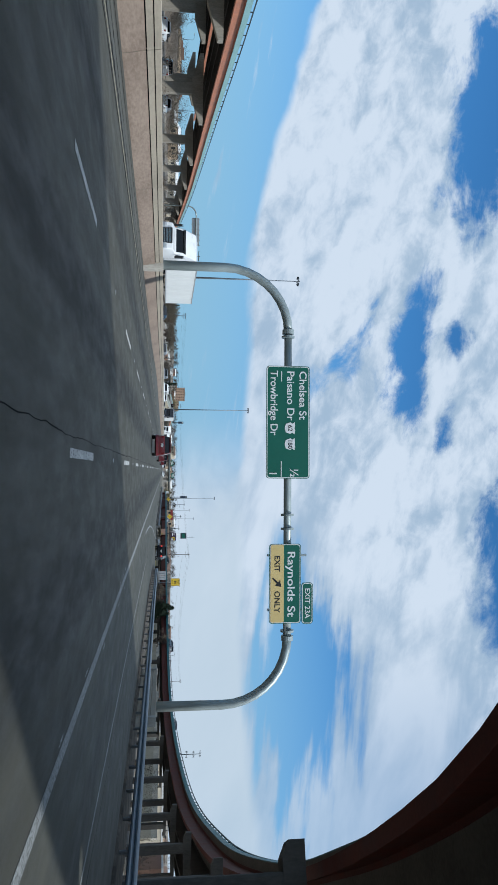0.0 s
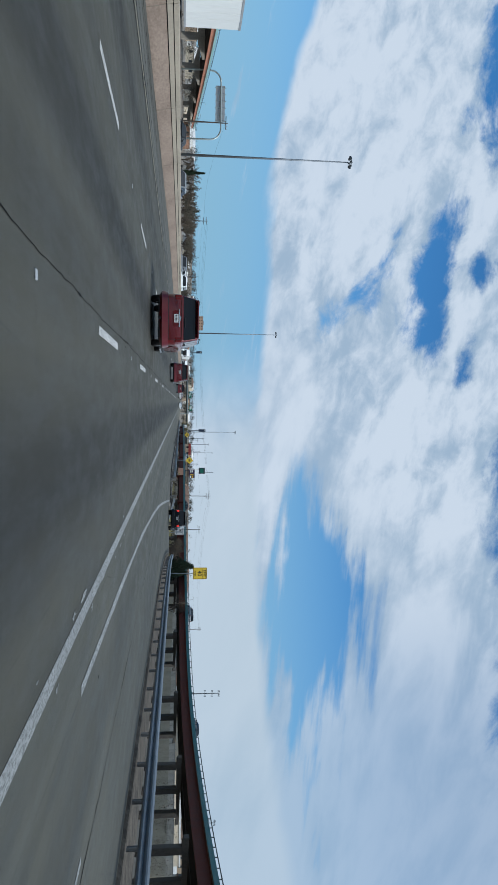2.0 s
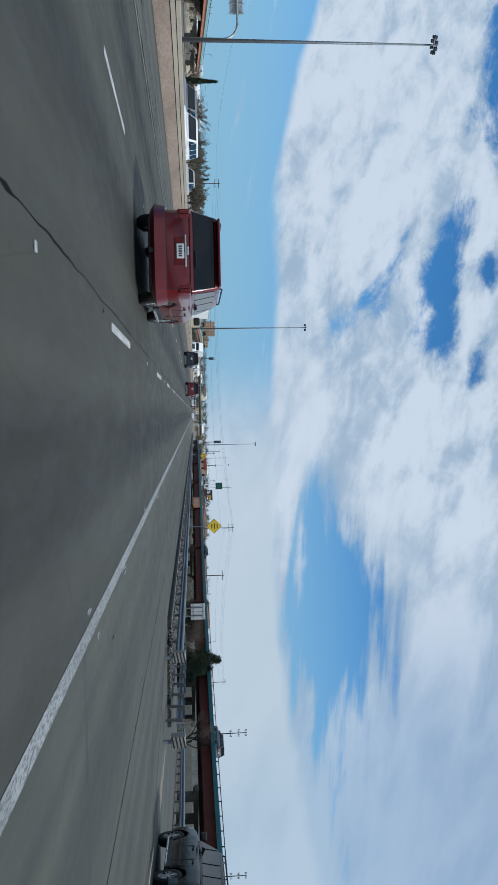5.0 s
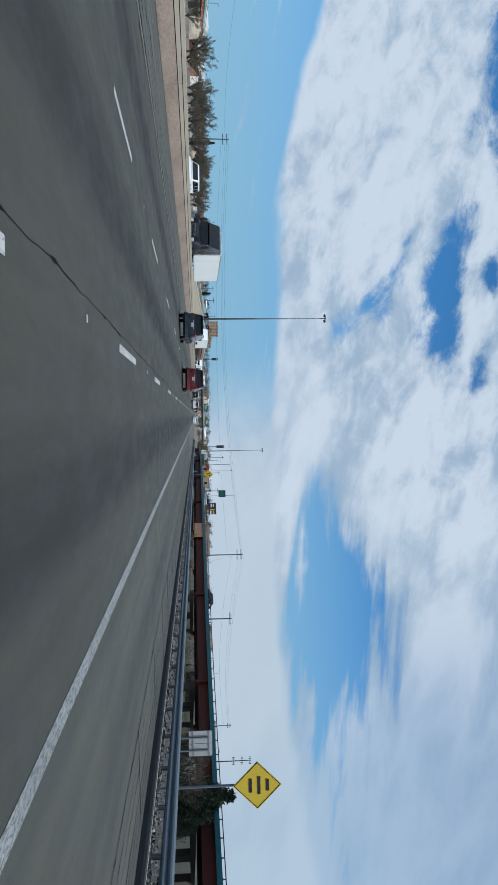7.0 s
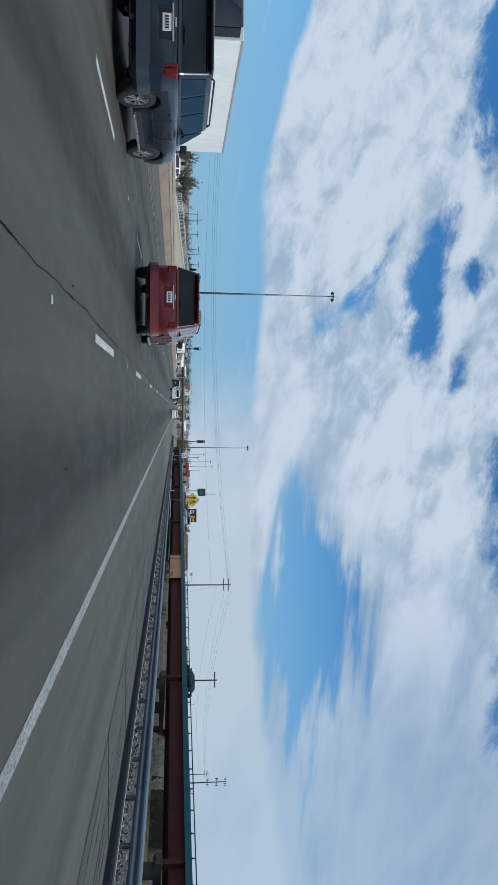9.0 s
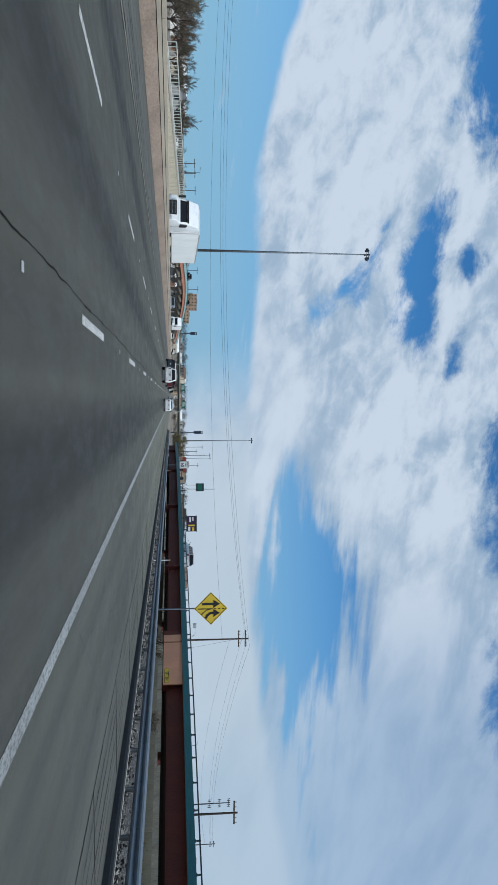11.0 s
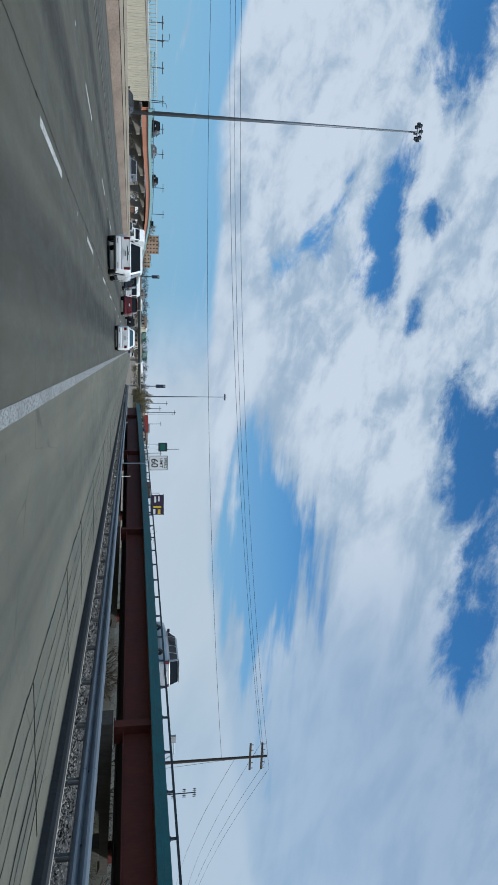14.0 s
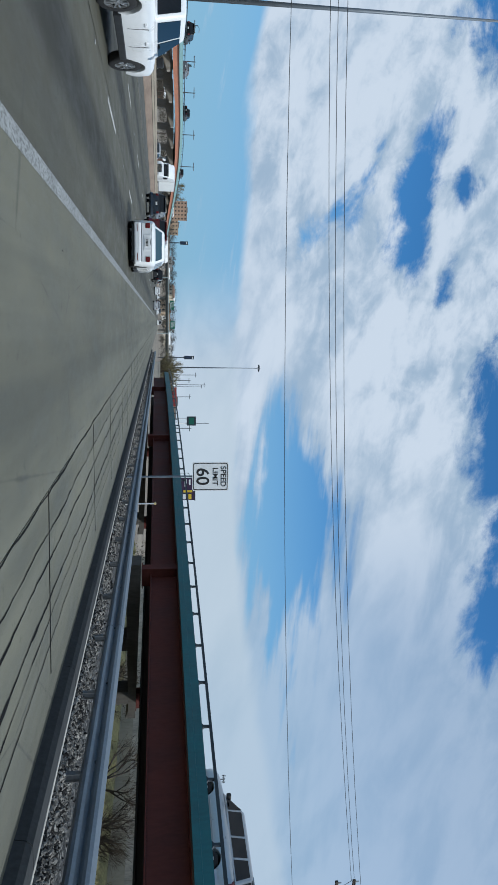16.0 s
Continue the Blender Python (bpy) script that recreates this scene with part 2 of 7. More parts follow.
ASPHALT = road_material("asphalt", (0.0475, 0.0465, 0.0360), tyre=1.0, cracks=0.35, change=245.0, paler=1.35)
SHOULDER = road_material("shoulder_concrete", (0.056, 0.057, 0.046), tint=(0.065, 0.064, 0.050), tyre=0.35, cracks=0.5, change=238.0)
MEDIAN = road_material("median_shoulder", (0.066, 0.068, 0.060), tint=(0.080, 0.080, 0.068), cracks=0.5)
SEAM = material("tar_seam", (0.006, 0.006, 0.006), 0.9, vary=0.2, spec=0.1)
WHITE_LINE = worn_paint("white_road_paint", (0.50, 0.50, 0.48), 0.43)
WORN_LINE = worn_paint("worn_white_road_paint", (0.29, 0.30, 0.295), 0.475, (0.095, 0.098, 0.094))
YELLOW_LINE = worn_paint("yellow_road_paint", (0.36, 0.32, 0.21), 0.49)
EARTH = material("dry_earth", (0.150, 0.125, 0.098), 0.95, vary=0.45, scale=0.05, fine=1.5, bump=0.4, tint=(0.19, 0.165, 0.13))
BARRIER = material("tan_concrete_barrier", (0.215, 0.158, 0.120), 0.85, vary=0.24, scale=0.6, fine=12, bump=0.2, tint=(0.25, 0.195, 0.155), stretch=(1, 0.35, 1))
CONCRETE = material("weathered_concrete", (0.36, 0.34, 0.30), 0.85, vary=0.22, scale=0.7, fine=14, bump=0.25, stretch=(1, 1, 0.35))
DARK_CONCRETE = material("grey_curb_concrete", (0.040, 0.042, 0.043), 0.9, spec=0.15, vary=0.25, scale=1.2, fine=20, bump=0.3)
MAROON = material("maroon_girder_paint", (0.105, 0.028, 0.021), 0.7, spec=0.25, vary=0.22, scale=0.8, fine=9, bump=0.05, stretch=(1, 1, 0.3))
SALMON = material("salmon_girder_paint", (0.42, 0.175, 0.10), 0.6, vary=0.18, scale=0.6, fine=8, stretch=(1, 1, 0.3))
TEAL = material("teal_fascia_paint", (0.014, 0.118, 0.136), 0.5, vary=0.18, scale=0.9, fine=9, stretch=(1, 1, 0.4))
PALE_TEAL = material("pale_teal_rail_paint", (0.25, 0.42, 0.42), 0.5, vary=0.12, scale=0.9, fine=9)
DARK_STEEL = material("dark_rail_steel", (0.030, 0.040, 0.050), 0.5, metal=0.3, vary=0.2)
GALV = material("galvanised_steel", (0.165, 0.195, 0.225), 0.5, metal=0.3, vary=0.16, scale=2.5, fine=30, island=0.2)
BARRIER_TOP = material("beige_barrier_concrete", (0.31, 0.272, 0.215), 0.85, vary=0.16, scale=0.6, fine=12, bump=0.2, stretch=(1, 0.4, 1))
POST_STEEL = material("weathered_post_steel", (0.15, 0.15, 0.147), 0.7, metal=0.2, vary=0.25, scale=4, island=0.3)
GREY_POLE = material("grey_painted_steel", (0.33, 0.38, 0.38), 0.45, metal=0.35, vary=0.12, scale=1.5, fine=20)
WOOD_POLE = material("weathered_pole_wood", (0.060, 0.046, 0.036), 0.9, vary=0.3, scale=1.5, fine=20, stretch=(4, 4, 0.3))
WIRE = material("black_cable", (0.012, 0.012, 0.013), 0.6, vary=0.1)
SIGN_GREEN = material("green_sign_sheeting", (0.004, 0.110, 0.072), 0.45, vary=0.06, scale=0.8, fine=5)
SIGN_WHITE = material("white_sign_sheeting", (0.78, 0.79, 0.78), 0.5, vary=0.04)
SIGN_YELLOW = material("yellow_sign_sheeting", (0.72, 0.50, 0.03), 0.5, vary=0.05, scale=1.0)
SIGN_CREAM = material("pale_yellow_sign_sheeting", (0.70, 0.53, 0.22), 0.5, vary=0.05, scale=1.0)
SIGN_BLACK = material("black_sign_legend", (0.012, 0.012, 0.012), 0.5, vary=0.05)
SIGN_BACK = material("dull_aluminium_sign_back", (0.36, 0.37, 0.38), 0.55, metal=0.3, vary=0.12)


# ---- mesh helpers ----
def part(name, bm, mat, parent=None, label="", smooth=False):
    """Links a bmesh as one mesh object, under a thing or a part."""
    me = bpy.data.meshes.new(name)
    bmesh.ops.recalc_face_normals(bm, faces=bm.faces)
    bm.to_mesh(me)
    bm.free()
    if smooth:
        me.shade_smooth()
    for m in (mat if isinstance(mat, (list, tuple)) else [mat]):
        me.materials.append(m)
    ob = new(name, me)
    ob.parent = parent
    if label:
        ob["label"] = label
    return ob


def thing(name, label, category, group="", kind="", at=(0, 0, 0), turn=0.0):
    """An empty at the base of a thing, to carry its parts."""
    ob = new(name)
    ob.matrix_world = pose(*at, 0, 0, turn)
    ob.empty_display_size = 0.1
    return tagged(ob, label, category, group, kind)


def box(bm, x0, x1, y0, y1, z0, z1, bevel=0.0, m=None):
    r = bmesh.ops.create_cube(bm, size=1)
    vs = r["verts"]
    t = Matrix.Translation(((x0 + x1) / 2, (y0 + y1) / 2, (z0 + z1) / 2)) @ Matrix.Diagonal((x1 - x0, y1 - y0, z1 - z0, 1))
    bmesh.ops.transform(bm, matrix=t if m is None else m @ t, verts=vs)
    if bevel:
        es = {e for v in vs for e in v.link_edges}
        bmesh.ops.bevel(bm, geom=list(es), offset=bevel, segments=2, affect="EDGES", profile=0.6)
    return bm


def box_part(name, mat, parent, x0, x1, y0, y1, z0, z1, bevel=0.0, label=""):
    return part(name, box(bmesh.new(), x0, x1, y0, y1, z0, z1, bevel), mat, parent, label)


def tube(bm, a, b, r0, r1=None, n=10, cap=True):
    """A tapered round bar from a to b."""
    a, b, r1 = Vector(a), Vector(b), r0 if r1 is None else r1
    q = (b - a).to_track_quat("Z", "Y").to_matrix()
    rings = []
    for p, r in ((a, r0), (b, r1)):
        rings.append([bm.verts.new(p + q @ Vector((r * math.cos(2 * math.pi * k / n), r * math.sin(2 * math.pi * k / n), 0))) for k in range(n)])
    for k in range(n):
        bm.faces.new((rings[0][k], rings[0][(k + 1) % n], rings[1][(k + 1) % n], rings[1][k]))
    if cap:
        bm.faces.new(rings[0][::-1]), bm.faces.new(rings[1])
    return bm


def pipe(bm, pts, r, n=10):
    """A round bar along a bent line; r is a number or one for each point."""
    pts = [Vector(p) for p in pts]
    rs = r if isinstance(r, (list, tuple)) else [r] * len(pts)
    rings, side = [], None
    for i, p in enumerate(pts):
        d = (pts[min(i + 1, len(pts) - 1)] - pts[max(i - 1, 0)]).normalized()
        if side is None:
            side = d.orthogonal().normalized()
        side = (side - d * side.dot(d)).normalized()
        up = d.cross(side)
        rings.append([bm.verts.new(p + rs[i] * (math.cos(2 * math.pi * k / n) * side + math.sin(2 * math.pi * k / n) * up)) for k in range(n)])
    for a, b in zip(rings, rings[1:]):
        for k in range(n):
            bm.faces.new((a[k], a[(k + 1) % n], b[(k + 1) % n], b[k]))
    bm.faces.new(rings[0][::-1]), bm.faces.new(rings[-1])
    return bm


def sweep(bm, profile, path, closed=True):
    """A profile of (outward, up) points carried along a path of (x, y, z); outward is to the right of the way."""
    path = [Vector(p) for p in path]
    rows = []
    for i, p in enumerate(path):
        d = path[min(i + 1, len(path) - 1)] - path[max(i - 1, 0)]
        right = Vector((d.y, -d.x, 0)).normalized()
        rows.append([bm.verts.new(p + right * o + Vector((0, 0, u))) for o, u in profile])
    k = len(profile)
    for a, b in zip(rows, rows[1:]):
        for j in range(k if closed else k - 1):
            bm.faces.new((a[j], a[(j + 1) % k], b[(j + 1) % k], b[j]))
    if closed:
        bm.faces.new(rows[0][::-1]), bm.faces.new(rows[-1])
    return bm


def curve_points(knots, step):
    """A smooth line through knots (x, y, z), with a point about every step metres."""
    ks = [Vector(k) for k in knots]
    ks = [ks[0] * 2 - ks[1]] + ks + [ks[-1] * 2 - ks[-2]]
    fine = []
    for i in range(1, len(ks) - 2):
        a, b, c, d = ks[i - 1:i + 3]
        for s in range(24):
            t = s / 24
            fine.append(0.5 * (2 * b + (c - a) * t + (2 * a - 5 * b + 4 * c - d) * t * t + (3 * b - a - 3 * c + d) * t ** 3))
    fine.append(ks[-2])
    outp, left = [fine[0]], step
    for a, b in zip(fine, fine[1:]):
        seg = (b - a).length
        pos = 0.0
        while seg - pos >= left:
            pos += left
            outp.append(a.lerp(b, pos / seg))
            left = step
        left -= seg - pos
    return outp


def shared(name, mesh, parent, m, label=""):
    """One more piece on a mesh that alike pieces share."""
    ob = new(name, mesh)
    ob.parent = parent
    ob.matrix_basis = m
    if label:
        ob["label"] = label
    return ob


def mesh_of(name, bm, mat, smooth=False):
    me = bpy.data.meshes.new(name)
    bmesh.ops.recalc_face_normals(bm, faces=bm.faces)
    bm.to_mesh(me)
    bm.free()
    if smooth:
        me.shade_smooth()
    for m in (mat if isinstance(mat, (list, tuple)) else [mat]):
        me.materials.append(m)
    return me


def letters(text, size, mat, parent, m, align="LEFT", fit=0.0):
    """Raised lettering in the built-in font, turned into a mesh; fit: its width in metres."""
    name = "legend"
    cu = bpy.data.curves.new(name, "FONT")
    cu.body, cu.size, cu.align_x, cu.align_y, cu.extrude = text, size, align, "CENTER", 0.004
    cu.offset = size * 0.012
    tmp = bpy.data.objects.new(name, cu)
    me = bpy.data.meshes.new_from_object(tmp)
    bpy.data.objects.remove(tmp)
    me.materials.clear()
    me.materials.append(mat)
    xs = [v.co.x for v in me.vertices]
    wide = max(xs) - min(xs)
    ob = new(name, me)
    ob.parent = parent
    ob.matrix_basis = m @ Matrix.Diagonal((fit / wide if fit else 1, 1, 1, 1))
    return ob


FACE = pose(0, 0, 0, 90, 0, 0)      # lies a flat drawing upright, facing back along the road


def flat_shape(pts, thick, m=None):
    """A flat plate from an outline in x and y, thick along z."""
    bm = bmesh.new()
    lo = [bm.verts.new((x, y, 0)) for x, y in pts]
    hi = [bm.verts.new((x, y, thick)) for x, y in pts]
    bm.faces.new(lo[::-1]), bm.faces.new(hi)
    for k in range(len(pts)):
        j = (k + 1) % len(pts)
        bm.faces.new((lo[k], lo[j], hi[j], hi[k]))
    if m is not None:
        bmesh.ops.transform(bm, matrix=m, verts=bm.verts)
    return bm


def round_rect(w, h, r, n=5):
    """Outline of a rectangle with round corners, its lower left corner at 0, 0."""
    pts = []
    for cx, cy, a0 in ((w - r, r, -90), (w - r, h - r, 0), (r, h - r, 90), (r, r, 180)):
        pts += [(cx + r * math.cos(radians(a0 + 90 * k / n)), cy + r * math.sin(radians(a0 + 90 * k / n))) for k in range(n + 1)]
    return pts


# ---- ground, road, kerbs and barriers ----
def exit_path(step=4.0):
    return curve_points([(4.2, 20, 0.0), (5.2, 60, 0.0), (8.8, 96, -0.02), (13.8, 127, -0.15), (22.5, 165, -0.9), (31, 205, -2.6), (37, 250, -4.2), (40, 300, -4.42)], step)


EXIT = exit_path(6.0)


def ground_height(x, y):
    low = -4.5 + 4.4 * min(1, max(0, (y - 380) / 110))
    z = -0.10 - max(0, x - 11.6) * 0.6
    for p in EXIT:
        d = math.hypot(p.x - x, p.y - y)
        z = max(z, p.z - 0.12 - max(0, d - 4.6) * 0.5)
    z = max(z, low)
    if x < -60:
        z = -0.10 + min(6.0, (-60 - x) * 0.012)
    # the town climbs beyond the overpass
    r = min(1, max(0, (y - 950) / 300))
    return z + 15 * r * r * (3 - 2 * r)


def ground():
    xs = [-4500, -1500, -500, -200, -90, -60, -33.2, -16.3, 5] + [9.4 + 1.1 * k for k in range(48)] + [70, 90, 130, 200, 400, 900, 2000, 4500]
    ys = [-600, -200, -60] + [-30 + 7 * k for k in range(78)] + [560, 640, 800, 950, 1000, 1050, 1100, 1150, 1200, 1250, 1600, 2500, 4800]
    bm = bmesh.new()
    rows = [[bm.verts.new((x, y, ground_height(x, y))) for x in xs] for y in ys]
    for a, b in zip(rows, rows[1:]):
        for j in range(len(xs) - 1):
            bm.faces.new((a[j], a[j + 1], b[j + 1], b[j]))
    tagged(part("ground", bm, EARTH, smooth=True), "dry tan desert earth reaching to the horizon", "ground", kind="structure")


ground()
Y0, Y1 = -70.0, 1500.0


def strip(name, mat, x0, x1, label, z=0.0, y0=Y0, y1=Y1, parent=None):
    bm = bmesh.new()
    box(bm, x0, x1, y0, y1, z - 0.08, z)
    ob = part(name, bm, mat, parent)
    return tagged(ob, label, "road", kind="structure")


road = strip("road", ASPHALT, -10.55, 1.90, "dark grey asphalt freeway lanes with tyre streaks")
median = strip("road_median_shoulder", MEDIAN, -15.6, -10.555, "grey worn inner shoulder with tarred seams", -0.002)
aux_lane = strip("road_lane", SHOULDER, 1.905, 5.20, "lighter grey worn lane beside the solid line", 0.0)
shoulder = strip("road_shoulder", SHOULDER, 5.215, 7.95, "grey concrete shoulder crossed by tarred joints", 0.0, 104.0)
far_road = strip("road_opposite", ASPHALT, -33.0, -16.35, "asphalt lanes of the opposite carriageway")

# seams of tar along the joints, slightly wavy
for x, y0, y1, w in ((-2.08, Y0, 700, 0.013), (5.21, Y0, 520, 0.018), (5.62, 150, 420, 0.011), (5.95, 150, 420, 0.016), (6.4, 140, 420, 0.018), (6.62, 140, 420, 0.009), (6.9, 130, 420, 0.014), (-10.15, Y0, 420, 0.045), (-10.62, Y0, 420, 0.055), (-11.2, Y0, 420, 0.030), (-11.9, Y0, 420, 0.035), (-12.3, 60, 420, 0.028), (-13.3, 70, 420, 0.018), (-15.1, 95, 420, 0.02)):
    bm, prev = bmesh.new(), None
    for k in range(int((y1 - y0) / 0.16) + 1):
        y = y0 + 0.16 * k
        dx = 0.07 * noise.noise((y * 0.11, x, 0)) + 0.04 * noise.noise((y * 0.6, x, 3)) + 0.028 * noise.noise((y * 2.1, x, 5)) + 0.016 * noise.noise((y * 5.3, x, 6))
        ww = w * (0.35 + 1.3 * abs(noise.noise((y * 0.45, x, 7))) + ((1.6 if x < 2 else 0.7) if noise.noise((y * 4.1, x, 11)) > 0.40 else 0))
        pair = [bm.verts.new((x + dx - ww, y, 0.004)), bm.verts.new((x + dx + ww, y, 0.004))]
        if prev:
            bm.faces.new((prev[0], prev[1], pair[1], pair[0]))
        prev = pair
    part("tar_seam", bm, SEAM, road if x < 2 else shoulder, "black crack sealant")
# cross joints of the shoulder
cross = mesh_of("cross_joint", box(bmesh.new(), 5.24, 7.28, -0.02, 0.02, 0.001, 0.005), SEAM)
for k in range(44):
    shared("cross_joint", cross, shoulder, pose(0, 150 + 4.6 * k + 0.8 * noise.noise((k * 1.7, 0, 0)), 0, 0, 0, 12 * noise.noise((k * 2.3, 1, 0))))

# lane marks
DASHES = [-38, -26, -13.7, -1.5, 10.8, 23.4, 32.3, 41.3, 53.3, 63.6, 75.5, 87.4, 100.2, 113.4, 126.2, 135, 144.3, 154.1, 163.6, 173.8, 184.7, 195.2, 205.9, 216.7, 227.5, 238.3, 249, 259.2, 269.6, 280.2, 291.2, 301.5, 312.3, 322.3]
DASHES += [334.5 + 12.19 * k for k in range(36)]
dash = mesh_of("lane_dash", box(bmesh.new(), -0.065, 0.065, -1.52, 1.52, 0.002, 0.006), WHITE_LINE)
for x in (-1.85, -5.88, -20.5, -24.3, -28.1):
    for y in DASHES:
        shared("lane_dash", dash, road if x > -15 else far_road, pose(x, y, 0))
# raised reflectors between the dashes
button = mesh_of("road_reflector", box(bmesh.new(), -0.045, 0.045, -0.04, 0.04, 0.0, 0.015, 0.008), SIGN_BACK)
for x in (-1.85, -5.88):
    for y, y2 in zip(DASHES[2:36], DASHES[3:37]):
        shared("road_reflector", button, road, pose(x, (y + y2) / 2, 0))


def painted_line(name, mat, path, width, parent, z=0.004):
    bm = bmesh.new()
    sweep(bm, [(-width / 2, z - 0.002), (width / 2, z - 0.002), (width / 2, z), (-width / 2, z)], path)
    return part(name, bm, mat, parent)


for y0 in range(-60, 500, 20):
    painted_line("edge_line", WORN_LINE, [(1.83, y0, 0), (1.83, y0 + 20, 0)], 0.20 if y0 < 180 else 0.19, aux_lane)
    painted_line("edge_line", YELLOW_LINE, [(-10.4, y0, 0), (-10.4, y0 + 20, 0)], 0.12, road)
gore_path = curve_points([(2.75, 50, 0), (3.08, 58, 0), (3.6, 66.4, 0), (5.0, 81, 0), (7.4, 100, 0), (10.2, 121, 0)], 0.8)
for k in range(0, len(gore_path) - 5, 5):
    painted_line("gore_line", WORN_LINE, gore_path[k:k + 6], 0.14 + 0.03 * (k % 2), aux_lane, 0.006)
painted_line("gore_line", WORN_LINE, curve_points([(4.75, -40, 0), (4.7, 25, 0), (4.9, 50, 0)], 6), 0.10, aux_lane, 0.006)

painted_line("tar_seam", SEAM, curve_points([(10.6, 108, 0), (9.76, 116.5, 0), (7.9, 125, 0), (7.18, 131, 0)], 0.8), 0.035, shoulder, 0.006)

# exit ramp
bm = bmesh.new()
sweep(bm, [(-3.0, -0.1), (3.2, -0.1), (3.2, 0.0), (-3.0, 0.0)], [p + Vector((0.4, 0, -0.012)) for p in exit_path(4.0)[4:]])
ramp = tagged(part("road_exit_ramp", bm, SHOULDER), "worn grey exit ramp curving down away from the freeway", "road", kind="structure")

# gore: paved wedge between the freeway and the ramp
bm, prev = bmesh.new(), None
mid = exit_path(4.0)
for k in range(52):
    y = -60 + 4 * k
    c = min(mid, key=lambda p: abs(p.y - y))
    pair = [bm.verts.new((5.215 if y < 112 else 7.2, y, -0.004)), bm.verts.new((9.3 if y < 70 else max(9.3, c.x - 2.2), y, -0.004 if y < 100 else c.z * 0.6 - 0.004))]
    if prev:
        bm.faces.new((prev[0], prev[1], pair[1], pair[0]))
    prev = pair
gore = tagged(part("road_gore", bm, SHOULDER), "grey paved gore before the guardrail", "road", kind="structure")


def median_barrier():
    top = thing("median_barrier", "tan concrete median barrier with dark stains", "barrier", kind="structure")
    # brown lower slope, beige upper faces, open joints between castings painted dark as shade
    half = [(0.30, 0.0), (0.29, 0.10), (0.185, 0.615), (0.13, 0.62), (0.13, 0.645), (0.18, 0.65), (0.155, 0.825), (0.10, 0.83), (0.10, 0.85), (0.15, 0.855), (0.13, 1.01), (0.11, 1.03)]
    prof = half + [(-a, b) for a, b in half[::-1]]
    bm = bmesh.new()
    sweep(bm, prof, [(0, 0, 0), (0, 9.125, 0)])
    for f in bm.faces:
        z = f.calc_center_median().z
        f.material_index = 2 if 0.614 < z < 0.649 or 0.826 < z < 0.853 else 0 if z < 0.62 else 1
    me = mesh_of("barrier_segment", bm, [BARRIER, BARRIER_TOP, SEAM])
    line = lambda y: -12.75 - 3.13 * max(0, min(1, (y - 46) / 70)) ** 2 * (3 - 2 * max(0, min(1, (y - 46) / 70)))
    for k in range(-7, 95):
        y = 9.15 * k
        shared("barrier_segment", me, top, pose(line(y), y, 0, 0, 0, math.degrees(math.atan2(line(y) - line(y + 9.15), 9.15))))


median_barrier()


def kerb():
    top = thing("kerb", "grey concrete kerb along the shoulder", "kerb", kind="structure")
    bm = bmesh.new()
    sweep(bm, [(-0.12, 0), (-0.10, 0.10), (-0.05, 0.15), (0.20, 0.15), (0.22, 0.13), (0.22, -0.1), (-0.12, -0.1)], [(0, 0, 0), (0, 3.03, 0)])
    me = mesh_of("kerb_stone", bm, DARK_CONCRETE)
    # pale strip along the back top edge of the dark kerb
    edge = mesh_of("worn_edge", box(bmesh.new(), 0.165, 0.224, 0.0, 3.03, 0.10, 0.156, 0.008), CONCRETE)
    for k in range(96):
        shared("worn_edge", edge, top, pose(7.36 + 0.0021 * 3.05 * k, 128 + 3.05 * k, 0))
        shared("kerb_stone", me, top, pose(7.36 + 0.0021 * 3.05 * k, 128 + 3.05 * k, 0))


kerb()


def rocks():
    """Crushed rock between the kerb and the guardrail."""
    bm = bmesh.new()
    sweep(bm, [(0.20, -0.14), (4.1, -0.14), (4.1, 0.05), (0.20, 0.05)], curve_points([(7.36, 128, 0), (7.56, 225, 0), (7.77, 323, 0), (7.97, 420, 0)], 20.0))
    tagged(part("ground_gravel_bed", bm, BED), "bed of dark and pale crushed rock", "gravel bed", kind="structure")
    rng = random.Random(4)
    cube = [(1, 0, 0), (0, 1, 0), (-1, 0, 0), (0, -1, 0), (0, 0, 1), (0, 0, -1)]
    fs = [(0, 1, 4), (1, 2, 4), (2, 3, 4), (3, 0, 4), (1, 0, 5), (2, 1, 5), (3, 2, 5), (0, 3, 5)]
    verts, faces = [], []
    for _ in range(82000):
        y = rng.uniform(128, 420) if rng.random() < 0.5 else rng.uniform(290, 345)
        c = Vector((7.62 + 0.0021 * (y - 128) + (1.25 if rng.random() < 0.9 else 3.2) * rng.random(), y, 0.055 + 0.02 * rng.random()))
        s = rng.choice((0.014, 0.020, 0.024, 0.030, 0.038)) * rng.uniform(0.8, 1.2) * (1.0 if y > 285 else 1.7)
        q = Euler((rng.uniform(0, 6), rng.uniform(0, 6), rng.uniform(0, 6))).to_matrix()
        k = len(verts)
        for v in cube:
            w = Vector((v[0] + rng.uniform(-0.4, 0.4), v[1] + rng.uniform(-0.4, 0.4), v[2] * 0.75 + rng.uniform(-0.3, 0.3)))
            verts.append(tuple(c + q @ w * s))
        faces += [tuple(k + i for i in f) for f in fs]
    me = bpy.data.meshes.new("crushed_rock")
    me.from_pydata(verts, [], faces)
    me.materials.append(ROCK)
    tagged(new("crushed_rock", me), "loose grey crushed rock between kerb and guardrail", "gravel", kind="stuff")


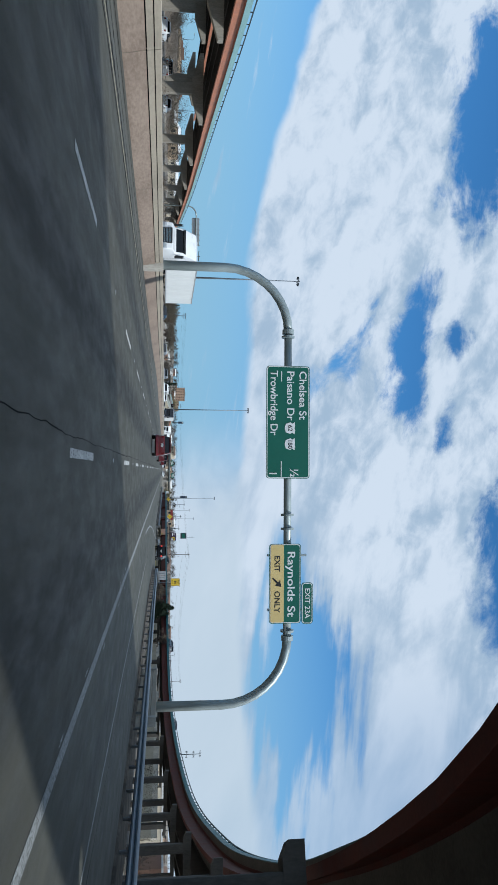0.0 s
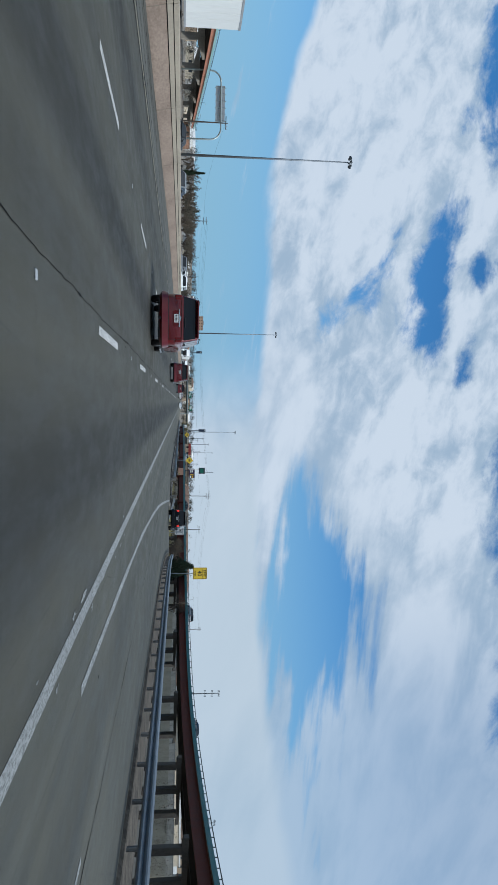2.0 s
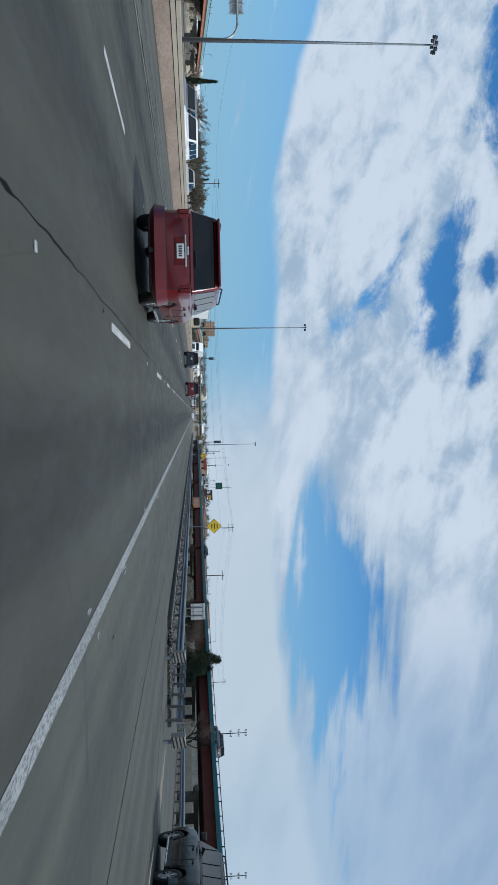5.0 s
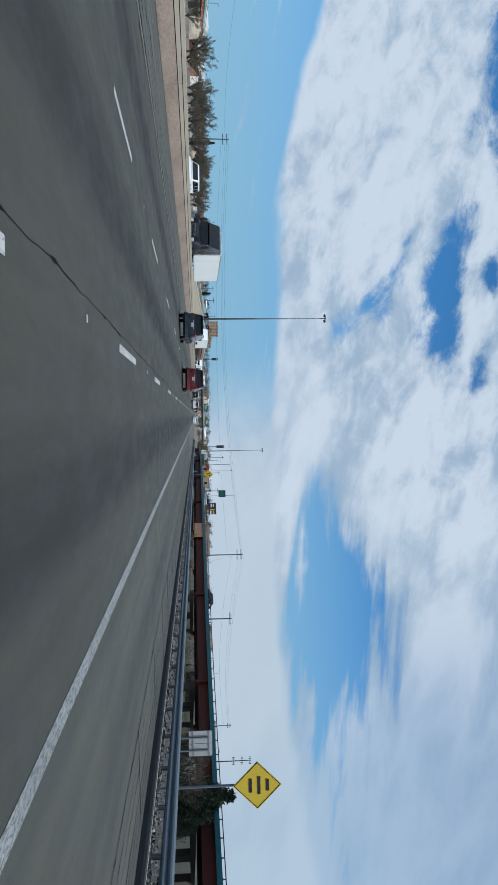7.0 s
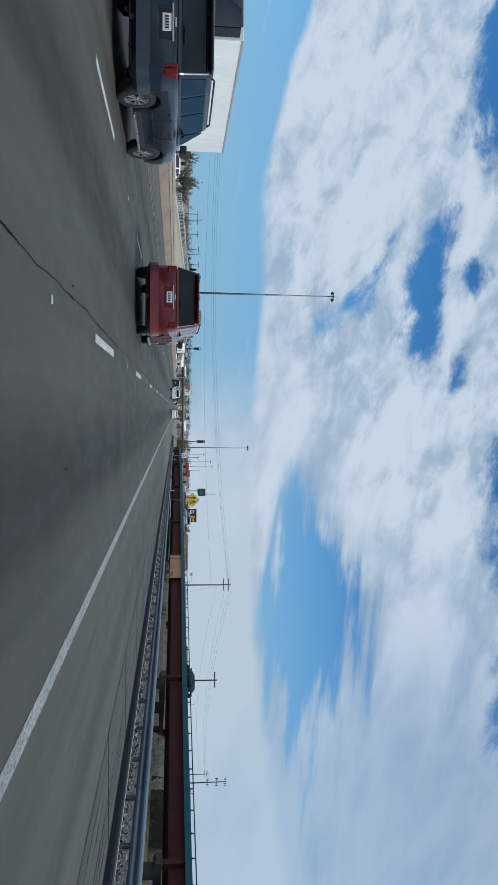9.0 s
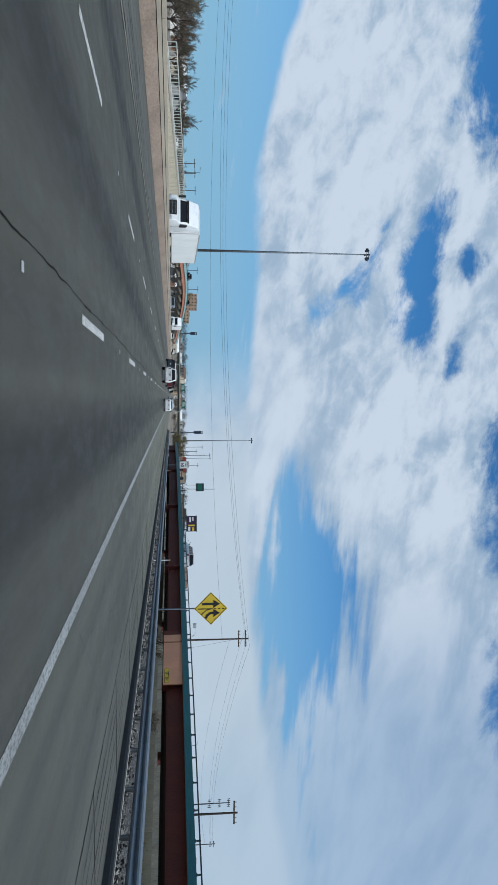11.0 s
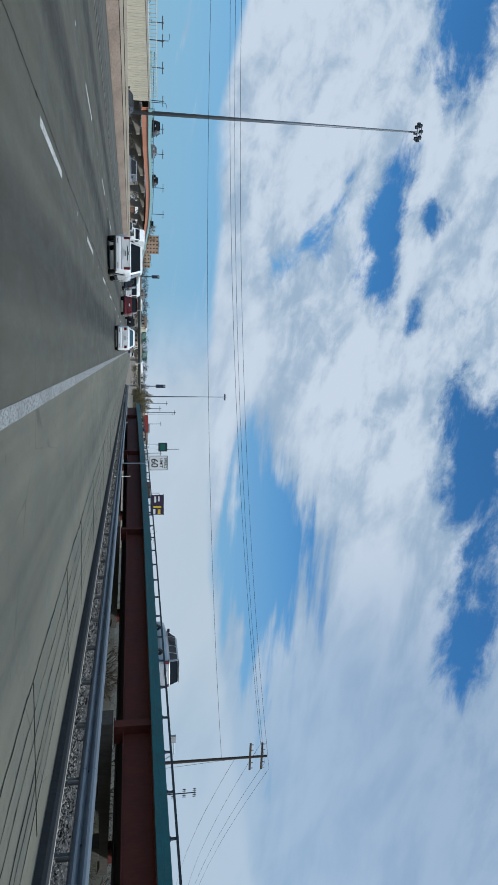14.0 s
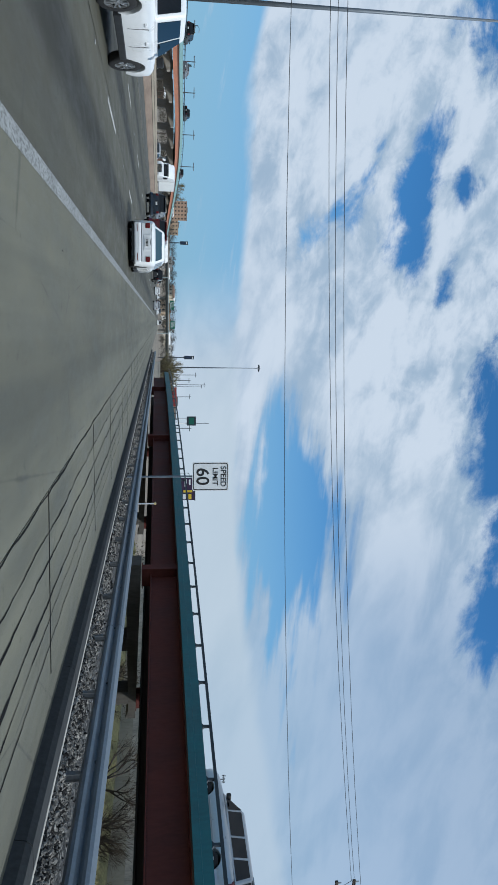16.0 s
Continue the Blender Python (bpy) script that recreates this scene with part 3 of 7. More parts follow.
def rock_material():
    """Each stone a grey of its own."""
    m = material("loose_rock", (0.046, 0.044, 0.040), 0.9, vary=0.6, scale=6, fine=30)
    b = m.node_tree.nodes["Principled BSDF"]
    N = m.node_tree
    geo, mul = N.nodes.new("ShaderNodeNewGeometry"), N.nodes.new("ShaderNodeMix")
    mul.data_type, mul.blend_type = "RGBA", "MULTIPLY"
    mul.inputs[0].default_value = 1.0
    old = b.inputs["Base Color"].links[0].from_socket
    span = N.nodes.new("ShaderNodeMapRange")
    N.links.new(geo.outputs["Random Per Island"], span.inputs[0])
    span.inputs[3].default_value, span.inputs[4].default_value = -2.2, 6.2
    N.links.new(old, mul.inputs[6])
    floor_at = N.nodes.new("ShaderNodeMath")
    floor_at.operation = "MAXIMUM"
    floor_at.inputs[1].default_value = 0.06
    N.links.new(span.outputs[0], floor_at.inputs[0])
    N.links.new(floor_at.outputs[0], mul.inputs[7])
    N.links.new(mul.outputs[2], b.inputs["Base Color"])
    return m


def bed_material():
    """Packed stones, each cell a grey of its own, the gaps painted dark as shade."""
    m = bpy.data.materials.new("packed_rock")
    m.use_nodes = True
    N = Nodes(m.node_tree)
    where = N.mapping(N.add("ShaderNodeTexCoord").outputs["Object"], scale=(1.0, 0.8, 1.0), kind="POINT")
    cell, gap = N.add("ShaderNodeTexVoronoi"), N.add("ShaderNodeTexVoronoi", feature="DISTANCE_TO_EDGE")
    for v in (cell, gap):
        N.put(v.inputs["Vector"], where)
        v.inputs["Scale"].default_value = 19.0
    grey = N.add("ShaderNodeSeparateXYZ")
    N.put(grey.inputs[0], cell.outputs["Color"])
    tone = N.math("POWER", grey.outputs[0], 3.0)
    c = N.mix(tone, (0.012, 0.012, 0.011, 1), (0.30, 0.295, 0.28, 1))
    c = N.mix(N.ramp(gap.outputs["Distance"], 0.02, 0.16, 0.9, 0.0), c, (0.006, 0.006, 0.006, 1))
    b, bp, o = N.add("ShaderNodeBsdfPrincipled"), N.add("ShaderNodeBump"), N.add("ShaderNodeOutputMaterial")
    N.put(b.inputs["Base Color"], c)
    b.inputs["Roughness"].default_value = 0.9
    bp.inputs["Strength"].default_value, bp.inputs["Distance"].default_value = 1.0, 0.03
    N.put(bp.inputs["Height"], N.ramp(gap.outputs["Distance"], 0.0, 0.3))
    N.put(b.inputs["Normal"], bp.outputs[0])
    N.put(o.inputs[0], b.outputs[0])
    return m


BED = bed_material()
ROCK = rock_material()
rocks()


def guardrail(name, label, path):
    """W-beam on steel posts with blocks, in lengths of 3.81 m."""
    top = thing(name, label, "guardrail", group="roadside guardrails")
    w = [(0.0, 0.33), (-0.07, 0.37), (-0.085, 0.41), (-0.07, 0.445), (-0.01, 0.485), (-0.07, 0.525), (-0.085, 0.56), (-0.07, 0.60), (0.0, 0.64)]
    prof = w + [(a + 0.012, b) for a, b in w[::-1]]
    for k in range(0, len(path) - 2, 2):
        bm = bmesh.new()
        sweep(bm, [(a - 0.004 * (k % 4), b) for a, b in prof], path[k:k + 3])
        part("rail", bm, GALV, top)
    post = mesh_of("post", box(box(box(bmesh.new(), 0.10, 0.106, -0.038, 0.038, -0.6, 0.62), 0.106, 0.194, -0.003, 0.003, -0.6, 0.62), 0.194, 0.2, -0.038, 0.038, -0.6, 0.62), POST_STEEL)
    block = mesh_of("block", box(bmesh.new(), 0.012, 0.10, -0.045, 0.045, 0.345, 0.625, 0.01), BLOCK_WOOD)
    bolt = mesh_of("bolt", tube(bmesh.new(), (-0.032, 0, 0.485), (0.0, 0, 0.485), 0.022, n=8), DARK_STEEL)
    for i, p in enumerate(path[:-1]):
        d = path[i + 1] - p
        m = Matrix.Translation(p) @ Matrix.Rotation(math.atan2(d.y, d.x) - math.pi / 2, 4, "Z")
        shared("post", post, top, m)
        shared("block", block, top, m)
        if 225 < p.y < 345:
            shared("bolt", bolt, top, m)
    return top


BLOCK_WOOD = material("grey_spacer_block", (0.20, 0.195, 0.185), 0.9, vary=0.3)
guardrail("guardrail", "galvanised guardrail on steel posts beside crushed rock", curve_points([(8.45, 127.5, -0.04), (8.5, 145, -0.04), (8.46, 200, -0.04), (8.56, 300, -0.05), (8.85, 380, -0.04), (8.9, 440, 0)], 1.905))
guardrail("guardrail", "galvanised guardrail curving away along the exit ramp", curve_points([(8.9, -50, 0.0), (8.9, 40, 0.0), (9.2, 66, 0), (11.0, 92, -0.05), (16.6, 122, -0.15), (25.5, 160, -0.8)], 1.905))
guardrail("guardrail", "galvanised guardrail along the inner side of the exit ramp", curve_points([(25.0, 193, -2.0), (18.6, 168, -0.95), (13.3, 143, -0.22), (10.15, 123.9, -0.03)], 1.905))
# dark gritty verge under the outer guardrail
VERGE = material("gritty_brown_verge", (0.050, 0.044, 0.037), 0.95, spec=0.1, vary=0.55, scale=1.2, fine=14, bump=0.6, tint=(0.085, 0.075, 0.063))
bm = bmesh.new()
sweep(bm, [(-0.28, 0.0), (-0.2, 0.075), (0.0, 0.085), (0.1, 0.05), (2.6, 0.03), (3.2, -0.25), (-0.28, -0.25)], curve_points([(8.95, -50, 0.0), (8.95, 40, 0.0), (9.25, 66, 0), (11.05, 92, -0.05), (16.65, 122, -0.15), (25.5, 160, -0.8)], 3.0))
tagged(part("ground_verge", bm, VERGE), "dark gritty verge with a low kerb under the guardrail", "verge", kind="structure")
# striped ends of the two guardrails at the gore
HEAD_PAINT = material("dusty_terminal_paint", (0.25, 0.245, 0.225), 0.8, vary=0.35, scale=3, fine=18)
for x, y in ((8.4, 127.2), (10.2, 124.3)):
    tail = thing("guardrail_end", "striped guardrail end terminal facing the gore", "guardrail end", group="guardrail ends", at=(x, y, -0.02))
    box_part("impact_head", HEAD_PAINT, tail, -0.2, 0.2, -0.3, 0.0, 0.22, 0.70, 0.03)
    for k in range(4):
        part("stripe", flat_shape([(-0.19, 0.23 + 0.12 * k), (0.19, 0.30 + 0.12 * k), (0.19, 0.35 + 0.12 * k), (-0.19, 0.28 + 0.12 * k)], 0.004, Matrix.Translation((0, -0.301, 0)) @ FACE), SIGN_BLACK, tail, "black stripe")
    box_part("post", GALV, tail, -0.05, 0.05, -0.25, -0.15, -0.1, 0.5)


def ragged(name, mat, parent, x, y, wide, long, seed, z=0.0045):
    """A flat ragged mark on the road."""
    rng = random.Random(seed)
    n = 11
    pts = []
    for k in range(n):
        a, q = 2 * math.pi * k / n, rng.uniform(0.2, 1.0)
        pts.append((x + wide / 2 * q * math.cos(a), y + long / 2 * q * math.sin(a)))
    return part(name, flat_shape(pts, 0.0015, Matrix.Translation((0, 0, z - 0.0015))), mat, parent)


# tar smears and scuffs by the joints, and flakes of paint beside the worn edge line
rng = random.Random(21)
for k in range(9):
    ragged("tar_mark", SEAM, road, -2.35 + rng.uniform(-0.3, 0.25), 177.6 + 0.42 * k, rng.uniform(0.10, 0.3), rng.uniform(0.04, 0.10), k)
for k in range(44):
    x = rng.choice((-2.1, -2.1, -2.1, -5.9, -0.2, 0.9)) + rng.gauss(0, 0.15)
    ragged("tar_mark", SEAM, road, x, 6 + 330 * rng.random(), rng.uniform(0.02, 0.07), rng.uniform(0.08, 0.4), 100 + k)
for k in range(30):
    ragged("tar_mark", SEAM, aux_lane, rng.uniform(2.3, 5.0), 6 + 340 * rng.random(), rng.uniform(0.02, 0.05), rng.uniform(0.08, 0.3), 200 + k)
for k in range(60):
    ragged("paint_flake", WORN_LINE, aux_lane if k % 2 else road, 1.83 + rng.choice((-1, 1)) * rng.uniform(0.10, 0.26), 4 + 120 * rng.random() ** 1.3, rng.uniform(0.05, 0.16), rng.uniform(0.15, 0.9), 300 + k, 0.005)


# ---- viaducts ----
PIER = material("tan_pier_concrete", (0.27, 0.245, 0.205), 0.9, vary=0.28, scale=0.5, fine=10, bump=0.2, stretch=(1, 1, 0.3))

# Stained pier concrete, its colour darkened further for shade under the deck.
SHADED_PIER = material("shaded_stained_pier_concrete", (0.080, 0.073, 0.063), 0.9, vary=0.3, scale=0.5, fine=10, bump=0.2, stretch=(1, 1, 0.3))
# Inner girders: near-black colour stands in for the shade under the deck.
INNER_STEEL = material("shade_dark_inner_girder_steel", (0.022, 0.018, 0.016), 0.75, vary=0.3, scale=0.8, fine=9)
# Deck slab concrete, coloured dark to imitate the shaded underside.
DECK = material("shade_dark_deck_concrete", (0.14, 0.13, 0.115), 0.9, vary=0.25, scale=0.5, fine=8)


def frame_at(path, i):
    d = path[min(i + 1, len(path) - 1)] - path[max(i - 1, 0)]
    return Matrix.Translation(path[i]) @ Matrix.Rotation(math.atan2(d.y, d.x) - math.pi / 2, 4, "Z")


def viaduct(name, label, path, width, paint, fascia, rail_mat, ground_z, side=1, depth=1.25, splice=8, piers=True, phase=0, over=0.75, pier_half=0.5, columns=3, cant=0.0, pier_mat=None):
    """A ramp bridge. path is the foot of the near girder's web; the deck lies to the side (1 right, -1 left) of it.
    Steel girders, slab with painted fascia, steel post-and-rail parapet, concrete piers with caps."""
    top = thing(name, label, "viaduct", kind="structure")
    s = side
    n = len(path)
    chunk = max(2, int(splice))
    starts = list(range(0, n - 1, chunk))
    for g, off in enumerate((0.0, width * 0.35, width * 0.7, width)):
        near = g in (0, 3)
        for k in starts:
            seg = path[k:min(n, k + chunk + 1)]
            bm = bmesh.new()
            o, foot = s * off, (-0.24 if cant and g in (1, 2) else 0.0)
            seg = [p + Vector((0, 0, cant * off)) for p in seg]
            sweep(bm, [(o - 0.22, foot), (o + 0.22, foot), (o + 0.22, foot + 0.05), (o + 0.02, foot + 0.06), (o + 0.02, depth - 0.06), (o + 0.2, depth - 0.05), (o + 0.2, depth),
                       (o - 0.2, depth), (o - 0.2, depth - 0.05), (o - 0.02, depth - 0.06), (o - 0.02, foot + 0.06), (o - 0.22, foot + 0.05)], seg)
            # only the outer girder keeps its paint; the rest carry painted shade
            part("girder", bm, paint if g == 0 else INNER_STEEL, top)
    for edge in (0, 1):
        o = s * (-over if edge == 0 else width + over)
        q = -s if edge == 0 else s
        fall = Vector((0, 0, cant * width * edge))
        for k in starts:
            seg = [p + fall for p in path[k:min(n, k + chunk + 1)]]
            bm = bmesh.new()
            sweep(bm, [(o, depth + 0.02), (o + q * 0.06, depth + 0.02), (o + q * 0.06, depth + 0.26), (o + q * 0.03, depth + 0.27), (o + q * 0.03, depth + 0.58), (o - q * 0.22, depth + 0.58), (o - q * 0.22, depth + 0.02)], seg)
            part("parapet", bm, fascia, top, "painted concrete parapet")
            bm = bmesh.new()
            sweep(bm, [(o - q * 0.02, depth + 0.84), (o - q * 0.14, depth + 0.84), (o - q * 0.14, depth + 0.94), (o - q * 0.02, depth + 0.94)], seg)
            part("hand_rail", bm, rail_mat, top)
        post = bmesh.new()
        prof = [(-0.15, 0.0), (0.15, 0.0), (0.05, 0.08), (0.04, 0.28), (-0.04, 0.28), (-0.05, 0.08)]
        lo = [post.verts.new((-0.04, a, b)) for a, b in prof]
        hi = [post.verts.new((0.04, a, b)) for a, b in prof]
        post.faces.new(lo[::-1]), post.faces.new(hi)
        for j in range(len(prof)):
            i2 = (j + 1) % len(prof)
            post.faces.new((lo[j], lo[i2], hi[i2], hi[j]))
        me = mesh_of("rail_post", post, rail_mat)
        for i in range(0, n - 1 if side > 0 or not edge else 0):
            shared("rail_post", me, top, frame_at(path, i) @ Matrix.Translation((o - q * 0.08, 0, depth + 0.57 + cant * width * edge)))
    bm = bmesh.new()
    low = cant * width
    sweep(bm, [(s * -over, depth + 0.02), (s * (width + over), depth + 0.02 + low), (s * (width + over), depth + 0.24 + low), (s * -over, depth + 0.24)], path)
    part("deck", bm, DECK, top, "concrete deck slab, coloured dark for the shade beneath")
    # web stiffeners and splice plates on the outer girders
    plate = mesh_of("splice_plate", box(box(bmesh.new(), -0.50, 0.50, -0.26, 0.26, -0.40, depth + 0.02, 0.015), -0.55, 0.55, -0.40, 0.40, -0.44, -0.40), paint)
    for i in range(1, n - 1):
        if i % chunk == phase and side > 0 and not 12 < path[i].y < 230:
            for off in (0, width):
                shared("splice_plate", plate, top, frame_at(path, i) @ Matrix.Translation((s * off, 0, cant * off)))
    if piers:
        for i in range(1, n - 1):
            if i % chunk == phase:
                m = frame_at(path, i)
                if -30 < m.translation.x < 8.5 or side > 0 and 280 < m.translation.y < 305:
                    continue
                a, b = sorted((s * -0.9, s * (width + 0.9)))
                drop = -2.1 if columns == 1 else -1.25
                up, low = (-0.46, -1.0)
                prof = [(a, up), (b, up + min(0, cant * width)), (b, low + min(0, cant * width)), (b - (3.4 if columns == 1 else 0.5), drop), (a + (3.4 if columns == 1 else 0.5), drop), (a, low)]
                bmx = flat_shape(prof, 1.1, Matrix.Translation((0, 0.55, 0)) @ FACE)
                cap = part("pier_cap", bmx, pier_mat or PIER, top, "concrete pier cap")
                cap.matrix_basis = m
                for cx in ([a + (b - a) * q for q in (0.14, 0.5, 0.86)] if columns == 3 else ((a + b) / 2,)):
                    if -34 < (m @ Vector((cx, 0, 0))).x < 10.5:
                        continue
                    c = bmesh.new()
                    half = 0.42 if columns == 3 else 0.8
                    box(c, cx - half, cx + half, -pier_half, pier_half, ground_z - 0.3 - m.translation.z, drop + 0.05, 0.12)
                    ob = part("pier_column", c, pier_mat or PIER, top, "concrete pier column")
                    ob.matrix_basis = m
    return top


CURVE = curve_points([(-15.0, -4.5, 6.45), (-6.5, 2.6, 6.4), (1.0, 9.6, 6.35), (5.45, 14.6, 6.3), (12.4, 24.9, 6.2), (20.5, 38.9, 5.7), (31.8, 64, 4.6), (44.5, 102, 3.2), (51.5, 145, 1.9), (51.0, 178, 1.15), (43.5, 215, 0.75), (33.2, 255, 0.5),
                      (24.4, 291, 0.48), (16.9, 336, 0.5), (12.6, 372, 0.42), (10.9, 402, 0.25)], 0.1004)
SPLICE = min(range(len(CURVE)), key=lambda i: abs(CURVE[i].y - 338.5))
RIGHT = [p + Vector((0, 0, 0.22)) for p in CURVE[SPLICE % 25::25]]
PHASE = SPLICE // 25 % 10
viaduct("viaduct_right", "maroon steel girder ramp viaduct with teal parapet", RIGHT, 7.6, MAROON, TEAL, DARK_STEEL, -4.5, side=1, splice=10, depth=1.40, phase=PHASE, pier_half=0.55, columns=3, cant=-0.055, pier_mat=SHADED_PIER)
LEFT = curve_points([(-36.5, 30, 7.0), (-43, 61, 7.0), (-55, 106, 6.9), (-80, 200, 6.6), (-106, 296, 5.6), (-128, 380, 4.4)], 3.0)
viaduct("viaduct_left", "salmon steel girder viaduct with pale teal railing", LEFT, 8.0, SALMON, PALE_TEAL, DARK_STEEL, 0, side=-1, splice=13, over=0.25, columns=1, pier_half=0.6, depth=0.92)
BESIDE = [p + Vector((-11.8, -1.5, 0.25)) for p in LEFT[:46]]
viaduct("viaduct_beside", "second salmon girder viaduct running behind the first", BESIDE, 8.0, SALMON, PALE_TEAL, DARK_STEEL, 0, side=-1, splice=13, over=0.25, columns=1, pier_half=0.6, depth=0.92)
AHEAD = curve_points([(-35.4, 394, 2.8), (-37.7, 425, 3.5), (-38.2, 458, 4.6), (-38.2, 483, 5.15), (-37.6, 505, 5.3), (-36.8, 540, 5.0), (-36.4, 600, 4.2), (-36.2, 700, 2.9)], 3.0)
viaduct("viaduct_ahead", "salmon girder ramp viaduct rising from a tan retaining wall", AHEAD, 7.6, SALMON, PALE_TEAL, DARK_STEEL, 0, side=-1, splice=6, phase=5, over=0.25, columns=1, pier_half=0.5, depth=1.0)

# salmon-painted fascia panel bolted over the maroon girder, under which a street passes
# Paler than SALMON: sunlight put into the colour of a panel facing away.
SUNLIT_SALMON = material("sunlit_salmon_panel_paint", (0.70, 0.34, 0.195), 0.6, vary=0.10, scale=0.6, fine=8)
panel = thing("fascia_panel", "salmon painted steel fascia panel under the teal parapet", "panel", kind="structure")
PANEL = [p for p in CURVE if 288.3 < p.y < 296.7]
cut = len(PANEL) - 16
for run in (PANEL[:cut], PANEL[cut + 1:]):
    sheet = [run[i * (len(run) - 1) // 6] for i in range(7)]
    bm = bmesh.new()
    sweep(bm, [(-0.60, -0.08), (-0.52, -0.08), (-0.52, 1.63), (-0.60, 1.63)], sheet)
    part("sheet", bm, SUNLIT_SALMON, panel)
    for z in (-0.10, 1.52):
        bm = bmesh.new()
        sweep(bm, [(-0.63, z), (-0.50, z), (-0.50, z + 0.08), (-0.63, z + 0.08)], sheet)
        part("flange", bm, SUNLIT_SALMON, panel)
part("end_box", box(bmesh.new(), -0.66, 0.0, 0.0, 0.62, -0.14, 1.60, 0.02), MAROON, panel, "maroon steel end box").matrix_basis = frame_at(PANEL, len(PANEL) - 2)


# ---- gantry, masts, signs, poles ----
def overhead_gantry():
    top = thing("sign_gantry", "grey tubular steel sign gantry over the lanes", "sign gantry", at=(0, 37.9, 0))
    xl, xr, zb, r = -12.6, 10.75, 7.85, 0.21
    for s, x0 in ((1, xl), (-1, xr)):
        bm = bmesh.new()
        pts = [(x0, 0, -0.3), (x0, 0, 4.4)] + [(x0 + s * 3.4 * (1 - math.cos(a)), 0, 4.4 + 3.45 * math.sin(a)) for a in [radians(10 * k) for k in range(1, 10)]]
        pipe(bm, pts, [0.26, 0.25] + [0.24] * 9, 16)
        part("arched_post", bm, GREY_POLE, top, smooth=True)
        bm = bmesh.new()
        tube(bm, (x0 + s * 3.3, 0, zb), (x0 + s * 3.55, 0, zb), 0.32, n=16)
        part("flange", bm, GREY_POLE, top)
        bm = bmesh.new()
        tube(bm, (x0, 0, -0.1), (x0, 0, 0.12 if s < 0 else 1.06), 0.45 if s < 0 else 0.36, n=16)
        part("footing", bm, CONCRETE, top, "concrete footing")
    part("beam", tube(bmesh.new(), (xl + 3.4, 0, zb), (xr - 3.4, 0, zb), r, n=16), GREY_POLE, top, smooth=True)
    for x in (-8.9, 0.75, 1.5, 6.95):
        part("flange", tube(bmesh.new(), (x - 0.05, 0, zb), (x + 0.05, 0, zb), 0.36, n=16), GREY_POLE, top)
    for x in (-6.6, -4.2, -1.9, 2.9, 5.8):
        box_part("sign_bracket", GREY_POLE, top, x - 0.05, x + 0.05, -0.26, 0.0, 6.75, 8.85)

    def panel(name, x0, x1, z0, z1, mat, label, border):
        w, h = x1 - x0, z1 - z0
        t = thing(name, label, "guide sign", at=(x0, 37.60, z0))
        part("panel", flat_shape(round_rect(w, h, 0.16), 0.05, Matrix.Translation((0, 0.06, 0)) @ FACE), mat, t)
        outer, inner = round_rect(w - 0.06, h - 0.06, 0.15), round_rect(w - 0.13, h - 0.13, 0.13)
        bm = bmesh.new()
        o = [bm.verts.new((x + 0.03, 0.006, y + 0.03)) for x, y in outer]
        i = [bm.verts.new((x + 0.065, 0.006, y + 0.065)) for x, y in inner]
        for k in range(len(o)):
            j = (k + 1) % len(o)
            bm.faces.new((o[k], o[j], i[j], i[k]))
        part("border", bm, border, t, "thin border line")
        return t

    lay = lambda x, z: Matrix.Translation((x, 0.004, z)) @ FACE
    g = panel("guide_sign", -7.28, -1.21, 6.63, 8.99, SIGN_GREEN, "green freeway guide sign with white distances", SIGN_WHITE)
    letters("Chelsea St", 0.56, SIGN_WHITE, g, lay(0.26, 1.97), fit=2.62)
    letters("Paisano Dr", 0.56, SIGN_WHITE, g, lay(0.26, 1.30), fit=2.66)
    letters("Trowbridge Dr", 0.56, SIGN_WHITE, g, lay(0.26, 0.40), fit=3.50)
    letters("\u00bd", 0.62, SIGN_WHITE, g, lay(5.52, 1.5))
    letters("1", 0.58, SIGN_WHITE, g, lay(5.66, 0.36))
    for x0, x1, z in ((0.28, 0.85, 0.82), (5.15, 6.0, 0.82)):
        box_part("divider_line", SIGN_WHITE, g, x0, x1, 0.0, 0.008, z - 0.02, z + 0.02)
    for x, t in ((3.36, "62"), (4.22, "180")):
        pts = [(-0.28, 0.0), (-0.2, -0.24), (0, -0.30), (0.2, -0.24), (0.28, 0.0), (0.22, 0.12), (0.29, 0.24), (0.1, 0.27), (0, 0.24), (-0.1, 0.27), (-0.29, 0.24), (-0.22, 0.12)]
        part("route_shield", flat_shape([(a * 1.12, b) for a, b in pts[::-1]], 0.006, lay(x, 1.30)), SIGN_WHITE, g, "white route shield")
        letters(t, 0.34, SIGN_BLACK, g, Matrix.Translation((x, -0.004, 1.29)) @ FACE, "CENTER")
    e = panel("guide_sign", 2.28, 6.50, 6.83, 8.54, SIGN_GREEN, "green and yellow exit sign for a street", SIGN_WHITE)
    letters("Raynolds St", 0.58, SIGN_WHITE, e, lay(0.38, 1.17), fit=3.45)
    part("yellow_panel", flat_shape(round_rect(4.10, 0.72, 0.1), 0.006, lay(0.06, 0.07)), SIGN_CREAM, e, "yellow exit-only panel")
    letters("EXIT", 0.42, SIGN_BLACK, e, Matrix.Translation((0.62, -0.006, 0.42)) @ FACE)
    letters("ONLY", 0.42, SIGN_BLACK, e, Matrix.Translation((2.5, -0.006, 0.42)) @ FACE)
    arrow = [(-0.26, -0.20), (-0.20, -0.26), (0.08, 0.0), (0.16, -0.12), (0.24, 0.24), (-0.12, 0.16), (0.0, 0.08)]
